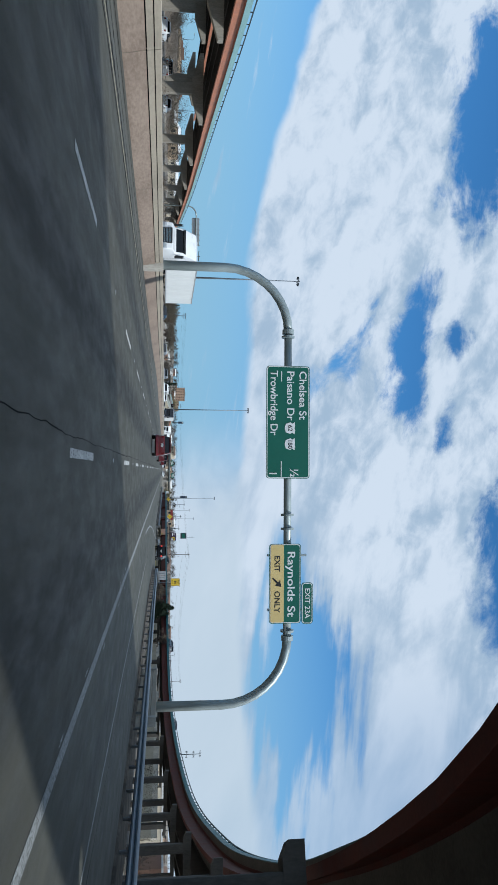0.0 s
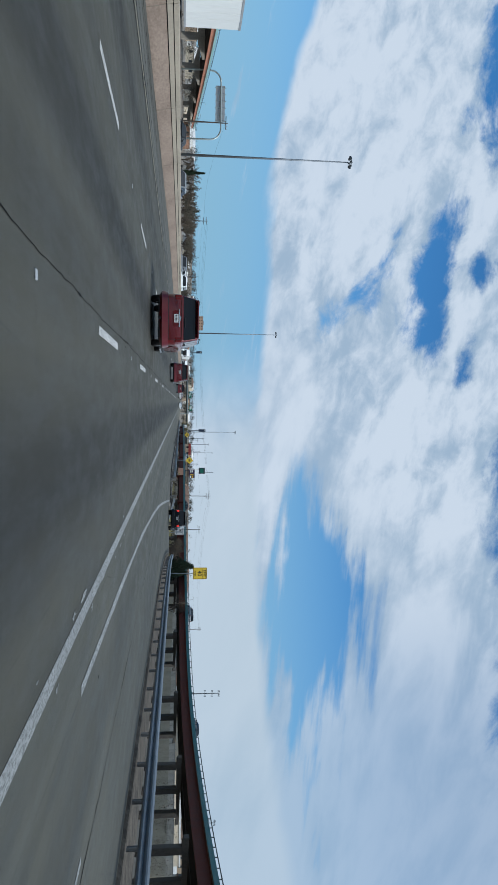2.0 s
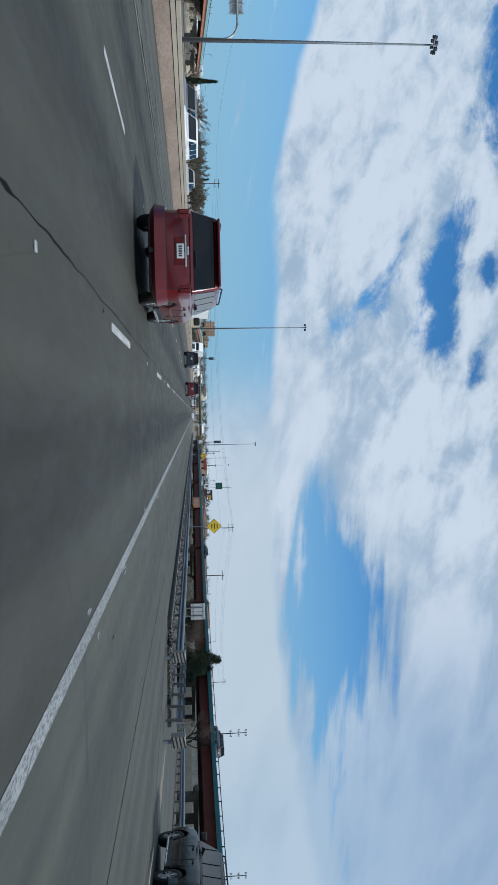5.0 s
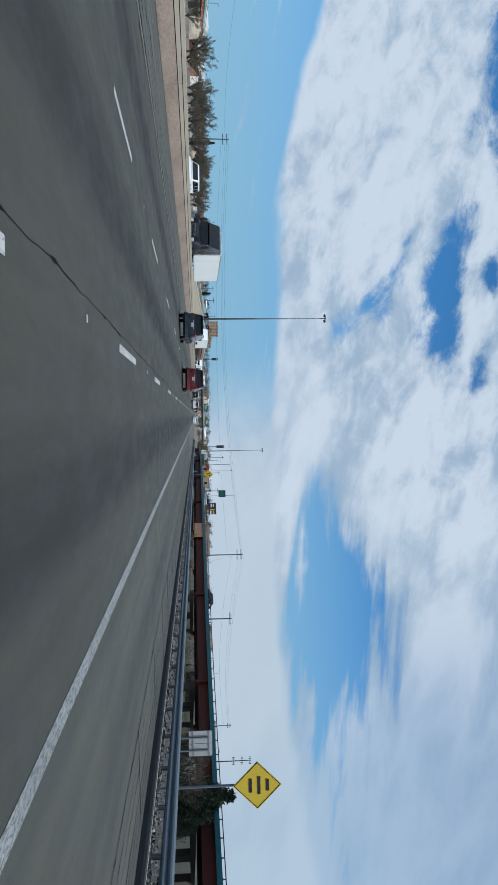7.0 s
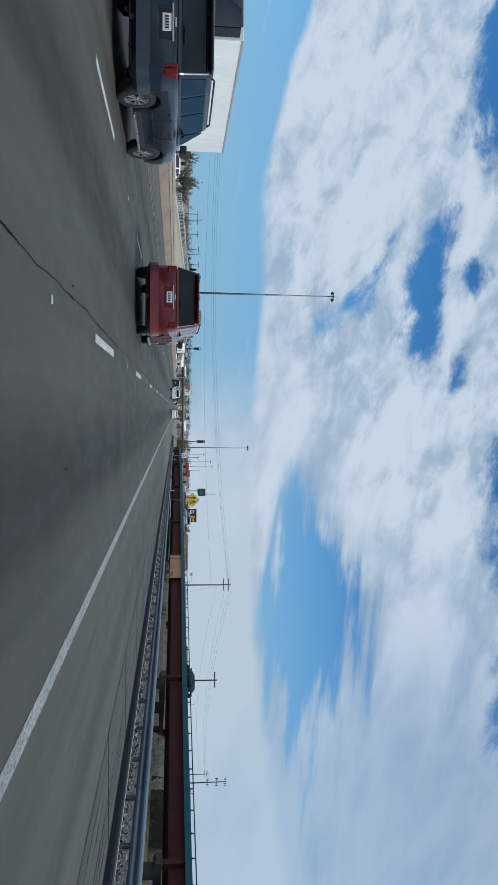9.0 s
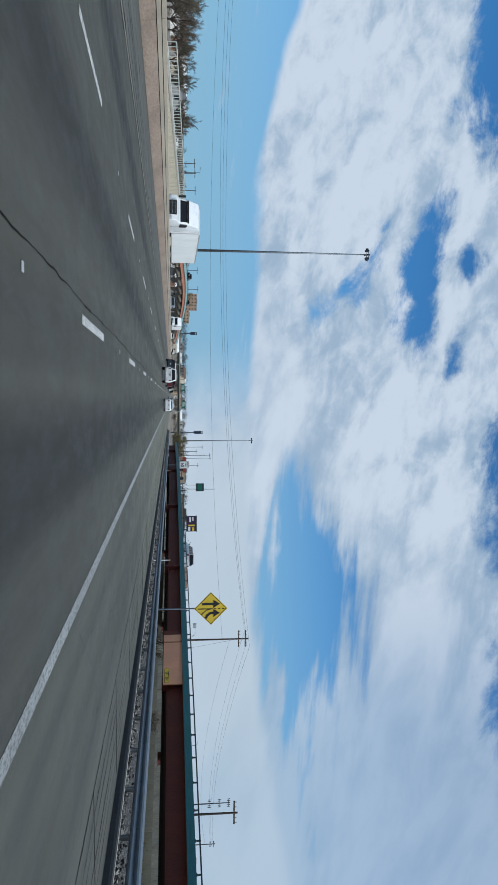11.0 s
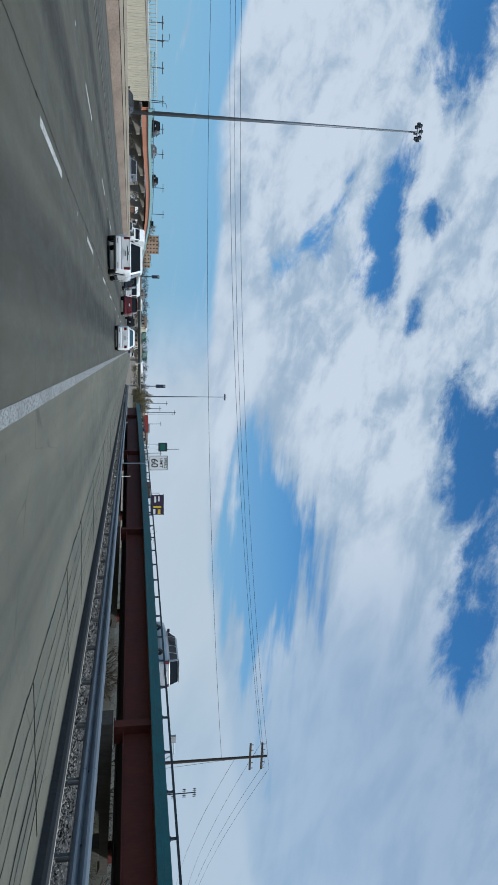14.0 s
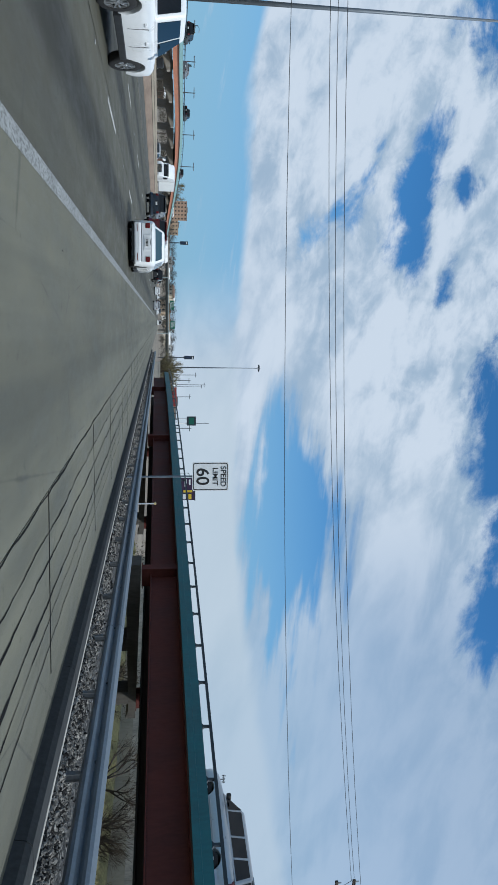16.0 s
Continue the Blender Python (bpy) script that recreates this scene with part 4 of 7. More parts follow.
    part("arrow", flat_shape(arrow, 0.006, Matrix.Translation((2.05, -0.006, 0.42)) @ FACE), SIGN_BLACK, e, "black slanting arrow")
    tab = panel("exit_tab", 4.35, 6.54, 8.58, 9.20, SIGN_GREEN, "small green exit number plate over the sign", SIGN_WHITE)
    letters("EXIT 23A", 0.40, SIGN_WHITE, tab, lay(1.09, 0.31), "CENTER")


overhead_gantry()


def high_mast(x, y, z0, top_z, label):
    t = thing("high_mast_light", label, "high mast light", group="high mast lights", at=(x, y, z0))
    h = top_z - z0
    part("mast", tube(bmesh.new(), (0, 0, -0.5), (0, 0, h), 0.36, 0.13, 12), MAST_STEEL, t, smooth=True)
    part("base_flange", tube(bmesh.new(), (0, 0, -0.2), (0, 0, 0.25), 0.55, n=12), GALV, t)
    bm = bmesh.new()
    ring = [(1.0 * math.cos(radians(a)), 1.0 * math.sin(radians(a)), h - 0.5) for a in range(0, 361, 20)]
    pipe(bm, ring, 0.07, 6)
    for a in range(0, 360, 90):
        tube(bm, (0, 0, h - 0.35), (math.cos(radians(a)), math.sin(radians(a)), h - 0.5), 0.05, n=6)
    part("ring", bm, MAST_STEEL, t)
    lum = bmesh.new()
    box(lum, -0.25, 0.25, -0.22, 0.22, -0.42, 0.12, 0.08)
    me = mesh_of("luminaire", lum, DARK_STEEL)
    for k in range(8):
        a = radians(45 * k + 10)
        shared("luminaire", me, t, Matrix.Translation((1.25 * math.cos(a), 1.25 * math.sin(a), h - 0.55)) @ Matrix.Rotation(a, 4, "Z"))
    return t


MAST_STEEL = material("dark_mast_steel", (0.16, 0.18, 0.20), 0.5, metal=0.4, vary=0.15, scale=0.5)
high_mast(-62.1, 221.4, -0.1, 43.8, "tall grey high mast light beyond the opposite lanes")
high_mast(-35.2, 395.9, -0.1, 48.6, "tall grey high mast light beside the retaining wall")
high_mast(22.7, 612.4, -0.1, 45.3, "far high mast light on a slim steel pole")
high_mast(70, 1050, -0.1, 46, "distant high mast light on a slim steel pole")


def plate_sign(name, label, x, y, z0, w, h, mat, post_x, depth_z=-0.6, turn=0.0, pts=None):
    t = thing(name, label, "road sign", at=(x, y, 0), turn=turn)
    part("plate", flat_shape(pts or [(a - w / 2, b) for a, b in round_rect(w, h, 0.06)], 0.012, Matrix.Translation((0, 0.0, z0)) @ FACE), mat, t)
    for px in post_x:
        part("post", tube(bmesh.new(), (px, 0.05, depth_z), (px, 0.05, z0 + h * 0.9), 0.035, n=8), GALV, t)
    return t


def ring_border(t, pts, inner, z0, mat, y=-0.016):
    bm = bmesh.new()
    o = [bm.verts.new((a, y, z0 + b)) for a, b in pts]
    i = [bm.verts.new((a, y, z0 + b)) for a, b in inner]
    for k in range(len(o)):
        j = (k + 1) % len(o)
        bm.faces.new((o[k], o[j], i[j], i[k]))
    part("border", bm, mat, t, "black border line")


def rect_ring(w, h, a):
    return [(p - w / 2 + a, q + a) for p, q in round_rect(w - 2 * a, h - 2 * a, 0.05)]


face = lambda x, z: Matrix.Translation((x, -0.014, z)) @ FACE
# speed limit
s60 = plate_sign("speed_limit_sign", "white speed limit sign reading sixty on a steel post", 8.66, 326.7, 2.34, 1.02, 1.26, SIGN_WHITE, (0.0,))
ring_border(s60, rect_ring(1.02, 1.26, 0.03), rect_ring(1.02, 1.26, 0.055), 2.34, SIGN_BLACK)
letters("SPEED", 0.27, SIGN_BLACK, s60, face(0, 3.41), "CENTER")
letters("LIMIT", 0.27, SIGN_BLACK, s60, face(0, 3.13), "CENTER")
letters("60", 0.62, SIGN_BLACK, s60, face(0, 2.68), "CENTER")
# exit speed
x40 = plate_sign("exit_speed_sign", "yellow exit speed sign reading forty", 15.02, 106.6, 2.42, 1.1, 1.30, SIGN_YELLOW, (0.0,))
ring_border(x40, rect_ring(1.1, 1.30, 0.03), rect_ring(1.1, 1.30, 0.06), 2.42, SIGN_BLACK)
letters("EXIT", 0.30, SIGN_BLACK, x40, face(0, 3.50), "CENTER")
letters("40", 0.52, SIGN_BLACK, x40, face(0, 3.02), "CENTER")
letters("M.P.H.", 0.20, SIGN_BLACK, x40, face(0, 2.62), "CENTER")
box_part("divider_line", SIGN_BLACK, x40, -0.5, 0.5, -0.018, -0.012, 3.29, 3.31)


def diamond(label, x, y, zc, half):
    pts = [(0, -half), (half, 0), (0, half), (-half, 0)]
    t = plate_sign("warning_sign", label, x, y, zc, 0, 0, SIGN_YELLOW, (0.0,), pts=pts)
    ring_border(t, [(a * 0.96, b * 0.96) for a, b in pts], [(a * 0.92, b * 0.92) for a, b in pts], zc, SIGN_BLACK)
    return t


merge = diamond("yellow diamond sign with black merging arrows", 9.05, 259.6, 3.0, 0.78)
for pts in ([(-0.27, -0.41), (-0.16, -0.41), (-0.16, 0.12), (-0.03, 0.12), (-0.215, 0.43), (-0.40, 0.12), (-0.27, 0.12)],
            [(0.50, -0.19), (0.37, -0.13), (0.27, 0.0), (0.27, 0.12), (0.40, 0.12), (0.215, 0.42), (0.03, 0.12), (0.16, 0.12), (0.17, -0.04), (0.29, -0.20), (0.43, -0.28)]):
    part("arrow", flat_shape(pts, 0.006, face(0, 3.0)), SIGN_BLACK, merge, "black arrow")
for pts in ([(0.0, -0.60), (0.035, -0.60), (0.035, 0.10), (0.0, 0.10)], [(0.035, 0.06), (0.035, 0.02), (0.08, -0.16), (0.15, -0.27), (0.30, -0.42), (0.265, -0.44), (0.12, -0.29), (0.045, -0.16), (0.03, -0.08)]):
    part("lane_line", flat_shape(pts, 0.006, face(0, 3.0)), SIGN_BLACK, merge)
for k in range(3):
    box_part("dash", SIGN_BLACK, merge, 0.0, 0.035, -0.02, -0.013, 3.15 + 0.19 * k, 3.26 + 0.19 * k)
lane_sign = diamond("yellow diamond warning sign with small black legend", 8.75, 159, 2.6, 0.63)
for k, w in enumerate((0.3, 0.46, 0.36)):
    box_part("legend_bar", SIGN_BLACK, lane_sign, -w / 2, w / 2, -0.02, -0.013, 2.82 - 0.22 * k, 2.90 - 0.22 * k)
# clearance plate, on the girder of the ramp viaduct
clr = thing("clearance_sign", "yellow low clearance plate on the girder", "road sign", at=(24.11, 289.5, 0.46), turn=-78.5)
box_part("plate", SIGN_YELLOW, clr, -1.12, 1.12, -0.03, 0.0, 0.0, 0.5)
letters("15FT 3IN", 0.40, SIGN_BLACK, clr, Matrix.Translation((0, -0.034, 0.25)) @ FACE, "CENTER")
ring_border(clr, [(-1.08, 0.04), (1.08, 0.04), (1.08, 0.46), (-1.08, 0.46)], [(-1.04, 0.08), (1.04, 0.08), (1.04, 0.42), (-1.04, 0.42)], 0.0, SIGN_BLACK, -0.034)


def utility_pole(x, y, z0, top_z, turn, arms=(0.5, 1.6), light=False, label="dark wooden utility pole with crossarms"):
    t = thing("utility_pole", label, "utility pole", group="utility poles", at=(x, y, z0), turn=turn)
    h = top_z - z0
    part("pole", tube(bmesh.new(), (0, 0, -0.5), (0.12, 0, h), 0.19, 0.11, 10), WOOD_POLE, t)
    for a in arms:
        box_part("crossarm", WOOD_POLE, t, -1.35, 1.5, -0.07, 0.07, h - a - 0.09, h - a + 0.09, 0.01)
        for k in (-1.2, -0.6, 0.75, 1.35):
            part("insulator", tube(bmesh.new(), (k, 0, h - a + 0.09), (k, 0, h - a + 0.30), 0.06, 0.035, 8), SIGN_BACK, t)
    if light:
        part("lamp_arm", pipe(bmesh.new(), [(0, 0, h * 0.45), (-0.9, 0, h * 0.52), (-2.2, 0, h * 0.52)], 0.045, 8), GREY_POLE, t)
        box_part("lamp_head", SIGN_BACK, t, -2.8, -2.1, -0.14, 0.14, h * 0.50, h * 0.53, 0.03)
    return t


utility_pole(38.5, 340.3, -4.5, 13.6, 8, light=True)
utility_pole(118, 409, -4.5, 12.5, 30, arms=(0.5, 1.4))
utility_pole(-74, 332, 0, 11.0, 0)
utility_pole(-64, 205, 0, 11.0, 10, arms=(0.4,))
utility_pole(46.5, 305, -4.5, 8.6, 5, arms=(0.4,))
# a street of poles behind the far salmon viaduct
for x, y, top_z in ((-75, 458, 8.9), (-75, 468, 9.3), (-72, 477, 9.7), (-70, 496, 10.6), (-66, 508.5, 11.1), (-62, 521.5, 11.7), (-58, 552, 13.1), (-54, 581.5, 14.4)):
    utility_pole(x, y, 0, top_z, 12, arms=(0.35,))


def cable(a, b, sag, r=0.014):
    a, b = Vector(a), Vector(b)
    pts = [a.lerp(b, k / 24) - Vector((0, 0, sag * 4 * (k / 24) * (1 - k / 24))) for k in range(25)]
    t = part("power_cable", pipe(bmesh.new(), pts, r, 5), WIRE)
    return tagged(t, "black power cable strung between wooden poles", "cable", group="power cables")


for dx, dz in ((-1.2, -0.25), (0.75, 0.15), (1.35, 0.6)):
    cable((38.5 + dx, 340.2, 13.2 + dz), (-74 + dx, 332, 10.4 + dz), 2.9)
    cable((38.5 + dx, 340.2, 13.2 + dz), (118 + dx, 409, 11.4 + dz), 2.2)
cable((38.5, 340.2, 10.6), (118, 409, 9.8), 2.6)
cable((38.5, 340.2, 12.4), (43.5, 346.5, -4.4), 0.0)
cable((-74, 332, 10), (-64, 205, 10.6), 1.8)
cable((38.5, 340.2, 9.3), (-74, 332, 9.0), 2.1)


def steel_pole(x, y, z0, top_z):
    """A far transmission pole with three short arms."""
    t = thing("transmission_pole", "far grey transmission pole with three arms", "power pole", at=(x, y, z0), turn=20)
    h = top_z - z0
    part("pole", tube(bmesh.new(), (0, 0, -1), (0, 0, h), 0.55, 0.28, 8), DARK_STEEL, t)
    for k in (0.9, 7.0, 13.5):
        part("arm", tube(bmesh.new(), (-3.6, 0, h - k), (3.6, 0, h - k), 0.2, n=6), DARK_STEEL, t)
        for x1 in (-3.4, -1.9, 1.9, 3.4):
            part("insulator", tube(bmesh.new(), (x1, 0, h - k - 1.0), (x1, 0, h - k + 1.0), 0.2, n=6), DARK_STEEL, t)


steel_pole(262.5, 672, -4.5, 38.4)
steel_pole(395, 690, -4.5, 37)

# low concrete crash wall of stacked courses round the gantry's outer post
cw = thing("wall_crash", "pale concrete crash wall of stacked courses beside the gantry post", "crash wall", kind="structure", at=(10.25, 38.6, -0.05), turn=-4)
for k in range(4):
    box_part("course", BARRIER_TOP, cw, -0.16 + 0.012 * k, 0.16 - 0.012 * k, -5.2, 5.2, 0.25 * k, 0.25 * k + 0.235, 0.012)
box_part("end_block", CONCRETE, cw, -0.22, 0.22, -5.5, -5.2, 0.0, 1.0, 0.02)
box_part("end_block", CONCRETE, cw, -0.22, 0.22, 5.2, 5.5, 0.0, 1.0, 0.02)


# ---- vehicles ----
def car_paint(name, base, flake=0.0):
    return material(name, base, 0.32, metal=flake, vary=0.05, scale=1.2, fine=25, coat=0.55, spec=0.35)


PAINT_WHITE = car_paint("white_car_paint", (0.72, 0.73, 0.73))
PAINT_RED = car_paint("dark_red_car_paint", (0.105, 0.004, 0.006), 0.1)
PAINT_BLACK = material("black_car_paint", (0.004, 0.0045, 0.006), 0.25, vary=0.05, scale=1.2, fine=25, coat=0.06, spec=0.16)
PAINT_BLUE = car_paint("dark_slate_blue_car_paint", (0.009, 0.015, 0.024), 0.1)
PAINT_NAVY = material("dark_navy_truck_paint", (0.006, 0.008, 0.013), 0.3, vary=0.05, scale=1.2, fine=25, coat=0.12, spec=0.18)
PAINT_GREY = car_paint("grey_car_paint", (0.16, 0.17, 0.18), 0.2)
PAINT_SILVER = car_paint("silver_car_paint", (0.45, 0.46, 0.47), 0.3)
AUTO_GLASS = glass_material("dark_car_glass", (0.004, 0.006, 0.009))
BLUE_GLASS = glass_material("blue_tinted_car_glass", (0.030, 0.070, 0.095))
TYRE = material("tyre_rubber", (0.012, 0.012, 0.012), 0.85, vary=0.2, scale=8)
ALLOY = material("alloy_wheel", (0.55, 0.56, 0.57), 0.28, metal=0.85, vary=0.1)
DARK_TRIM = material("black_plastic_trim", (0.016, 0.017, 0.018), 0.6, vary=0.15)
CHROME = material("chrome_trim", (0.75, 0.76, 0.77), 0.12, metal=1.0, vary=0.03)
TAIL_RED = material("red_tail_lamp", (0.12, 0.003, 0.004), 0.2, vary=0.1, coat=0.4)
LAMP_CLEAR = material("clear_headlamp", (0.60, 0.62, 0.64), 0.1, vary=0.1, coat=1.0)
PLATE_WHITE = material("licence_plate", (0.62, 0.63, 0.62), 0.5, vary=0.05)


def lerp_table(table, y):
    for (a, va), (b, vb) in zip(table, table[1:]):
        if y <= b:
            t = min(1, max(0, (y - a) / (b - a)))
            t = t * t * (3 - 2 * t) if abs(va - vb) < 0.25 else t
            return va + (vb - va) * t
    return table[-1][1]


def wheel_meshes(r, width):
    bm = bmesh.new()
    prof = [(0.62 * r, -width / 2), (0.93 * r, -width / 2), (r, -width * 0.36), (r, width * 0.36), (0.93 * r, width / 2), (0.62 * r, width / 2)]
    n = 22
    rings = [[bm.verts.new((o, p * math.cos(2 * math.pi * k / n), p * math.sin(2 * math.pi * k / n))) for p, o in prof] for k in range(n)]
    for k in range(n):
        a, b = rings[k], rings[(k + 1) % n]
        for j in range(len(prof) - 1):
            bm.faces.new((a[j], a[j + 1], b[j + 1], b[j]))
    tyre = mesh_of("tyre", bm, TYRE, True)
    bm = bmesh.new()
    ro, ri = 0.64 * r, 0.56 * r
    for x0, x1, a, b in ((-width / 2 + 0.01, -width / 2 + 0.05, ri, ro), (width / 2 - 0.05, width / 2 - 0.01, ri, ro)):
        pa = [[bm.verts.new((x, q * math.cos(2 * math.pi * k / n), q * math.sin(2 * math.pi * k / n))) for x, q in ((x0, a), (x0, b), (x1, b), (x1, a))] for k in range(n)]
        for k in range(n):
            for j in range(4):
                bm.faces.new((pa[k][j], pa[k][(j + 1) % 4], pa[(k + 1) % n][(j + 1) % 4], pa[(k + 1) % n][j]))
    for s in (-1, 1):
        x = s * (width / 2 - 0.03)
        tube(bm, (x - 0.025, 0, 0), (x + 0.025, 0, 0), 0.17 * r, n=12)
        for k in range(10):
            m = Matrix.Rotation(2 * math.pi * (k + (0.13 if k % 2 else -0.13)) / 10, 4, "X")
            box(bm, x - 0.018, x + 0.018, -0.042 * r, 0.042 * r, 0.1 * r, 0.6 * r, 0.006, m)
    rim = mesh_of("rim", bm, ALLOY)
    back = mesh_of("brake_disc", tube(bmesh.new(), (-0.02, 0, 0), (0.02, 0, 0), 0.58 * r, n=18), DARK_TRIM)
    return tyre, rim, back


WHEELS = {}


def add_wheel(parent, x, y, r, width=0.23):
    key = (round(r, 3), width)
    if key not in WHEELS:
        WHEELS[key] = wheel_meshes(r, width)
    tyre, rim, back = WHEELS[key]
    t = shared("wheel", tyre, parent, pose(x, y, r, 0, 0, 0))
    t["label"] = "black tyre on a spoked rim"
    shared("rim", rim, t, Matrix())
    shared("brake_disc", back, t, Matrix())


def quad_plate(bm, corners, inset, lift, thick=0.006):
    """A pane just proud of a face given by four corners, inset from its edges."""
    c = [Vector(p) for p in corners]
    n = (c[1] - c[0]).cross(c[3] - c[0]).normalized()
    mid = sum(c, Vector()) / 4
    c = [p + (mid - p).normalized() * min(inset * 1.4, (mid - p).length * 0.6) for p in c]
    lo, hi = [bm.verts.new(p + n * lift) for p in c], [bm.verts.new(p + n * (lift + thick)) for p in c]
    bm.faces.new(hi), bm.faces.new(lo[::-1])
    for k in range(4):
        bm.faces.new((lo[k], lo[(k + 1) % 4], hi[(k + 1) % 4], hi[k]))
    return bm


def car(name, label, paint, at, turn=0.0, kind="sedan", glass=None, group="traffic on the freeway", detail=True, brake=False):
    """A road car, nose along +y. kinds: sedan, suv, pickup, van."""
    K = {
        "sedan": dict(L=4.65, W=1.78, H=1.46, r=0.315, yr=-1.42, yf=1.36, clear=0.20,
                      top=[(-2.33, 0.90), (-2.2, 1.02), (-1.55, 1.06), (-0.6, 0.94), (0.9, 0.92), (1.0, 0.93), (1.7, 0.86), (2.15, 0.74), (2.33, 0.60)],
                      cab=[(-1.75, 1.35), (-1.05, 0.35)], belt=0.94, roof_hw=0.56, pillars=(0.55, -0.42)),
        "suv": dict(L=4.95, W=1.98, H=1.86, r=0.385, yr=-1.45, yf=1.47, clear=0.34,
                    top=[(-2.48, 1.12), (-2.43, 1.22), (-1.2, 1.22), (0.9, 1.18), (1.2, 1.17), (2.0, 1.10), (2.35, 0.98), (2.48, 0.76)],
                    cab=[(-2.42, 1.25), (-2.18, 0.42)], belt=1.21, roof_hw=0.76, pillars=(0.45, -0.62, -1.45)),
        "pickup": dict(L=5.5, W=1.95, H=1.82, r=0.40, yr=-1.72, yf=1.72, clear=0.36,
                       top=[(-2.75, 1.10), (-2.7, 1.15), (-0.9, 1.15), (-0.8, 1.14), (1.2, 1.13), (2.3, 1.08), (2.6, 0.95), (2.75, 0.78)],
                       cab=[(-0.85, 1.45), (-0.62, 0.75)], belt=1.14, roof_hw=0.68, pillars=(0.42,)),
        "van": dict(L=5.4, W=1.98, H=2.15, r=0.36, yr=-1.6, yf=1.7, clear=0.25,
                    top=[(-2.7, 1.15), (-2.6, 1.2), (0.9, 1.2), (1.6, 1.15), (2.3, 1.0), (2.7, 0.75)],
                    cab=[(-2.65, 2.0), (-2.55, 1.2)], belt=1.18, roof_hw=0.82, pillars=(0.9, -0.6)),
    }[kind]
    glass = glass or AUTO_GLASS
    t = thing(name, label, "car", group=group, at=at, turn=turn)
    L, hw, H, r, clear, belt = K["L"], K["W"] / 2, K["H"], K["r"], K["clear"], K["belt"]
    arch = r + 0.07
    ys = sorted(set([-L / 2, -L / 2 + 0.05, -L / 2 + 0.15, -L / 2 + 0.35, L / 2 - 0.35, L / 2 - 0.15, L / 2 - 0.05, L / 2] + [w + arch * math.cos(radians(a)) for w in (K["yr"], K["yf"]) for a in range(0, 181, 20)] + [-0.7 + 0.35 * k for k in range(5)]))
    ys = [y for y in ys if -L / 2 <= y <= L / 2]
    bm = bmesh.new()
    rows = []
    for y in ys:
        e = (L / 2 - abs(y))
        w = hw * (1 - 0.15 * max(0, 1 - e / 0.35) ** 2 - 0.03 * max(0, 1 - e / 1.2))
        zt = lerp_table(K["top"], y)
        zb = clear + 0.12 * max(0, 1 - e / 0.3)
        za = zb
        for wy in (K["yr"], K["yf"]):
            d = abs(y - wy)
            if d < arch:
                za = max(za, r + math.sqrt(max(0, arch * arch - d * d)))
        za = min(za, zt - 0.12)
        sect = [(w * 0.80, max(zb, za)), (w * 0.965, max(zb + 0.03, za)), (w, max(za + 0.02, zb + (zt - zb) * 0.30)), (w, max(za + 0.04, zb + (zt - zb) * 0.58)),
                (w * 0.985, max(za + 0.06, zt - 0.13)), (w * 0.955, max(za + 0.08, zt - 0.05)), (w * 0.88, zt), (w * 0.45, zt + 0.018)]
        rows.append([bm.verts.new((x, y, z)) for x, z in sect] + [bm.verts.new((-x, y, z)) for x, z in sect[::-1]])
    k = len(rows[0])
    for a, b in zip(rows, rows[1:]):
        for j in range(k):
            bm.faces.new((a[j], a[(j + 1) % k], b[(j + 1) % k], b[j]))
    bm.faces.new(rows[0]), bm.faces.new(rows[-1][::-1])
    body = part("body", bm, paint, t, smooth=True)
    body.data.set_sharp_from_angle(angle=radians(38))
    # cabin: belt ring to roof ring, crowned
    (b0, b1), (r0, r1) = K["cab"]
    ch, zr = hw * 0.90, H - 0.03
    rh = K["roof_hw"]
    bm = bmesh.new()
    base = [bm.verts.new(p) for p in ((-ch, b0, belt), (ch, b0, belt), (ch, b1, belt - 0.03), (-ch, b1, belt - 0.03))]
    roof = [bm.verts.new(p) for p in ((-rh, r0, zr), (rh, r0, zr), (rh, r1, zr), (-rh, r1, zr))]
    bm.faces.new(roof)
    for i in range(4):
        bm.faces.new((base[i], base[(i + 1) % 4], roof[(i + 1) % 4], roof[i]))
    bmesh.ops.recalc_face_normals(bm, faces=bm.faces)
    bmesh.ops.bevel(bm, geom=[e for e in bm.edges if not e.is_boundary], offset=0.10, segments=4, affect="EDGES", profile=0.55)
    cabin = part("roof", bm, paint, t, smooth=True)
    P = lambda s, y, z: (s * (ch + (rh - ch) * (z - belt) / (zr - belt)), y, z)
    zl, zh = belt + 0.045, H - 0.15
    slope = lambda y0, y1, z: y0 + (y1 - y0) * (z - belt) / (zr - belt)
    # panes
    cuts = [None] + list(K["pillars"]) + [None]
    for s in (-1, 1):
        for i in range(len(cuts) - 1):
            f0 = slope(b1, r1, zl) - 0.16 if cuts[i] is None else cuts[i] - 0.045
            f1 = slope(b1, r1, zh) - 0.14 if cuts[i] is None else cuts[i] - 0.045
            g0 = slope(b0, r0, zl) + 0.14 if cuts[i + 1] is None else cuts[i + 1] + 0.045
            g1 = slope(b0, r0, zh) + 0.14 if cuts[i + 1] is None else cuts[i + 1] + 0.045
            if f1 < g1:
                f1 = g1 + 0.02
            quad = [P(s, g0, zl), P(s, f0, zl), P(s, f1, zh), P(s, g1, zh)]
            if s < 0:
                quad = quad[::-1]
            part("side_window", quad_plate(bmesh.new(), quad, 0.0, 0.004), glass, t, "dark side window")
    for (y0, y1, s) in ((b0, r0, -1), (b1, r1, 1)):
        q = [(-1, zl), (1, zl), (1, zh), (-1, zh)]
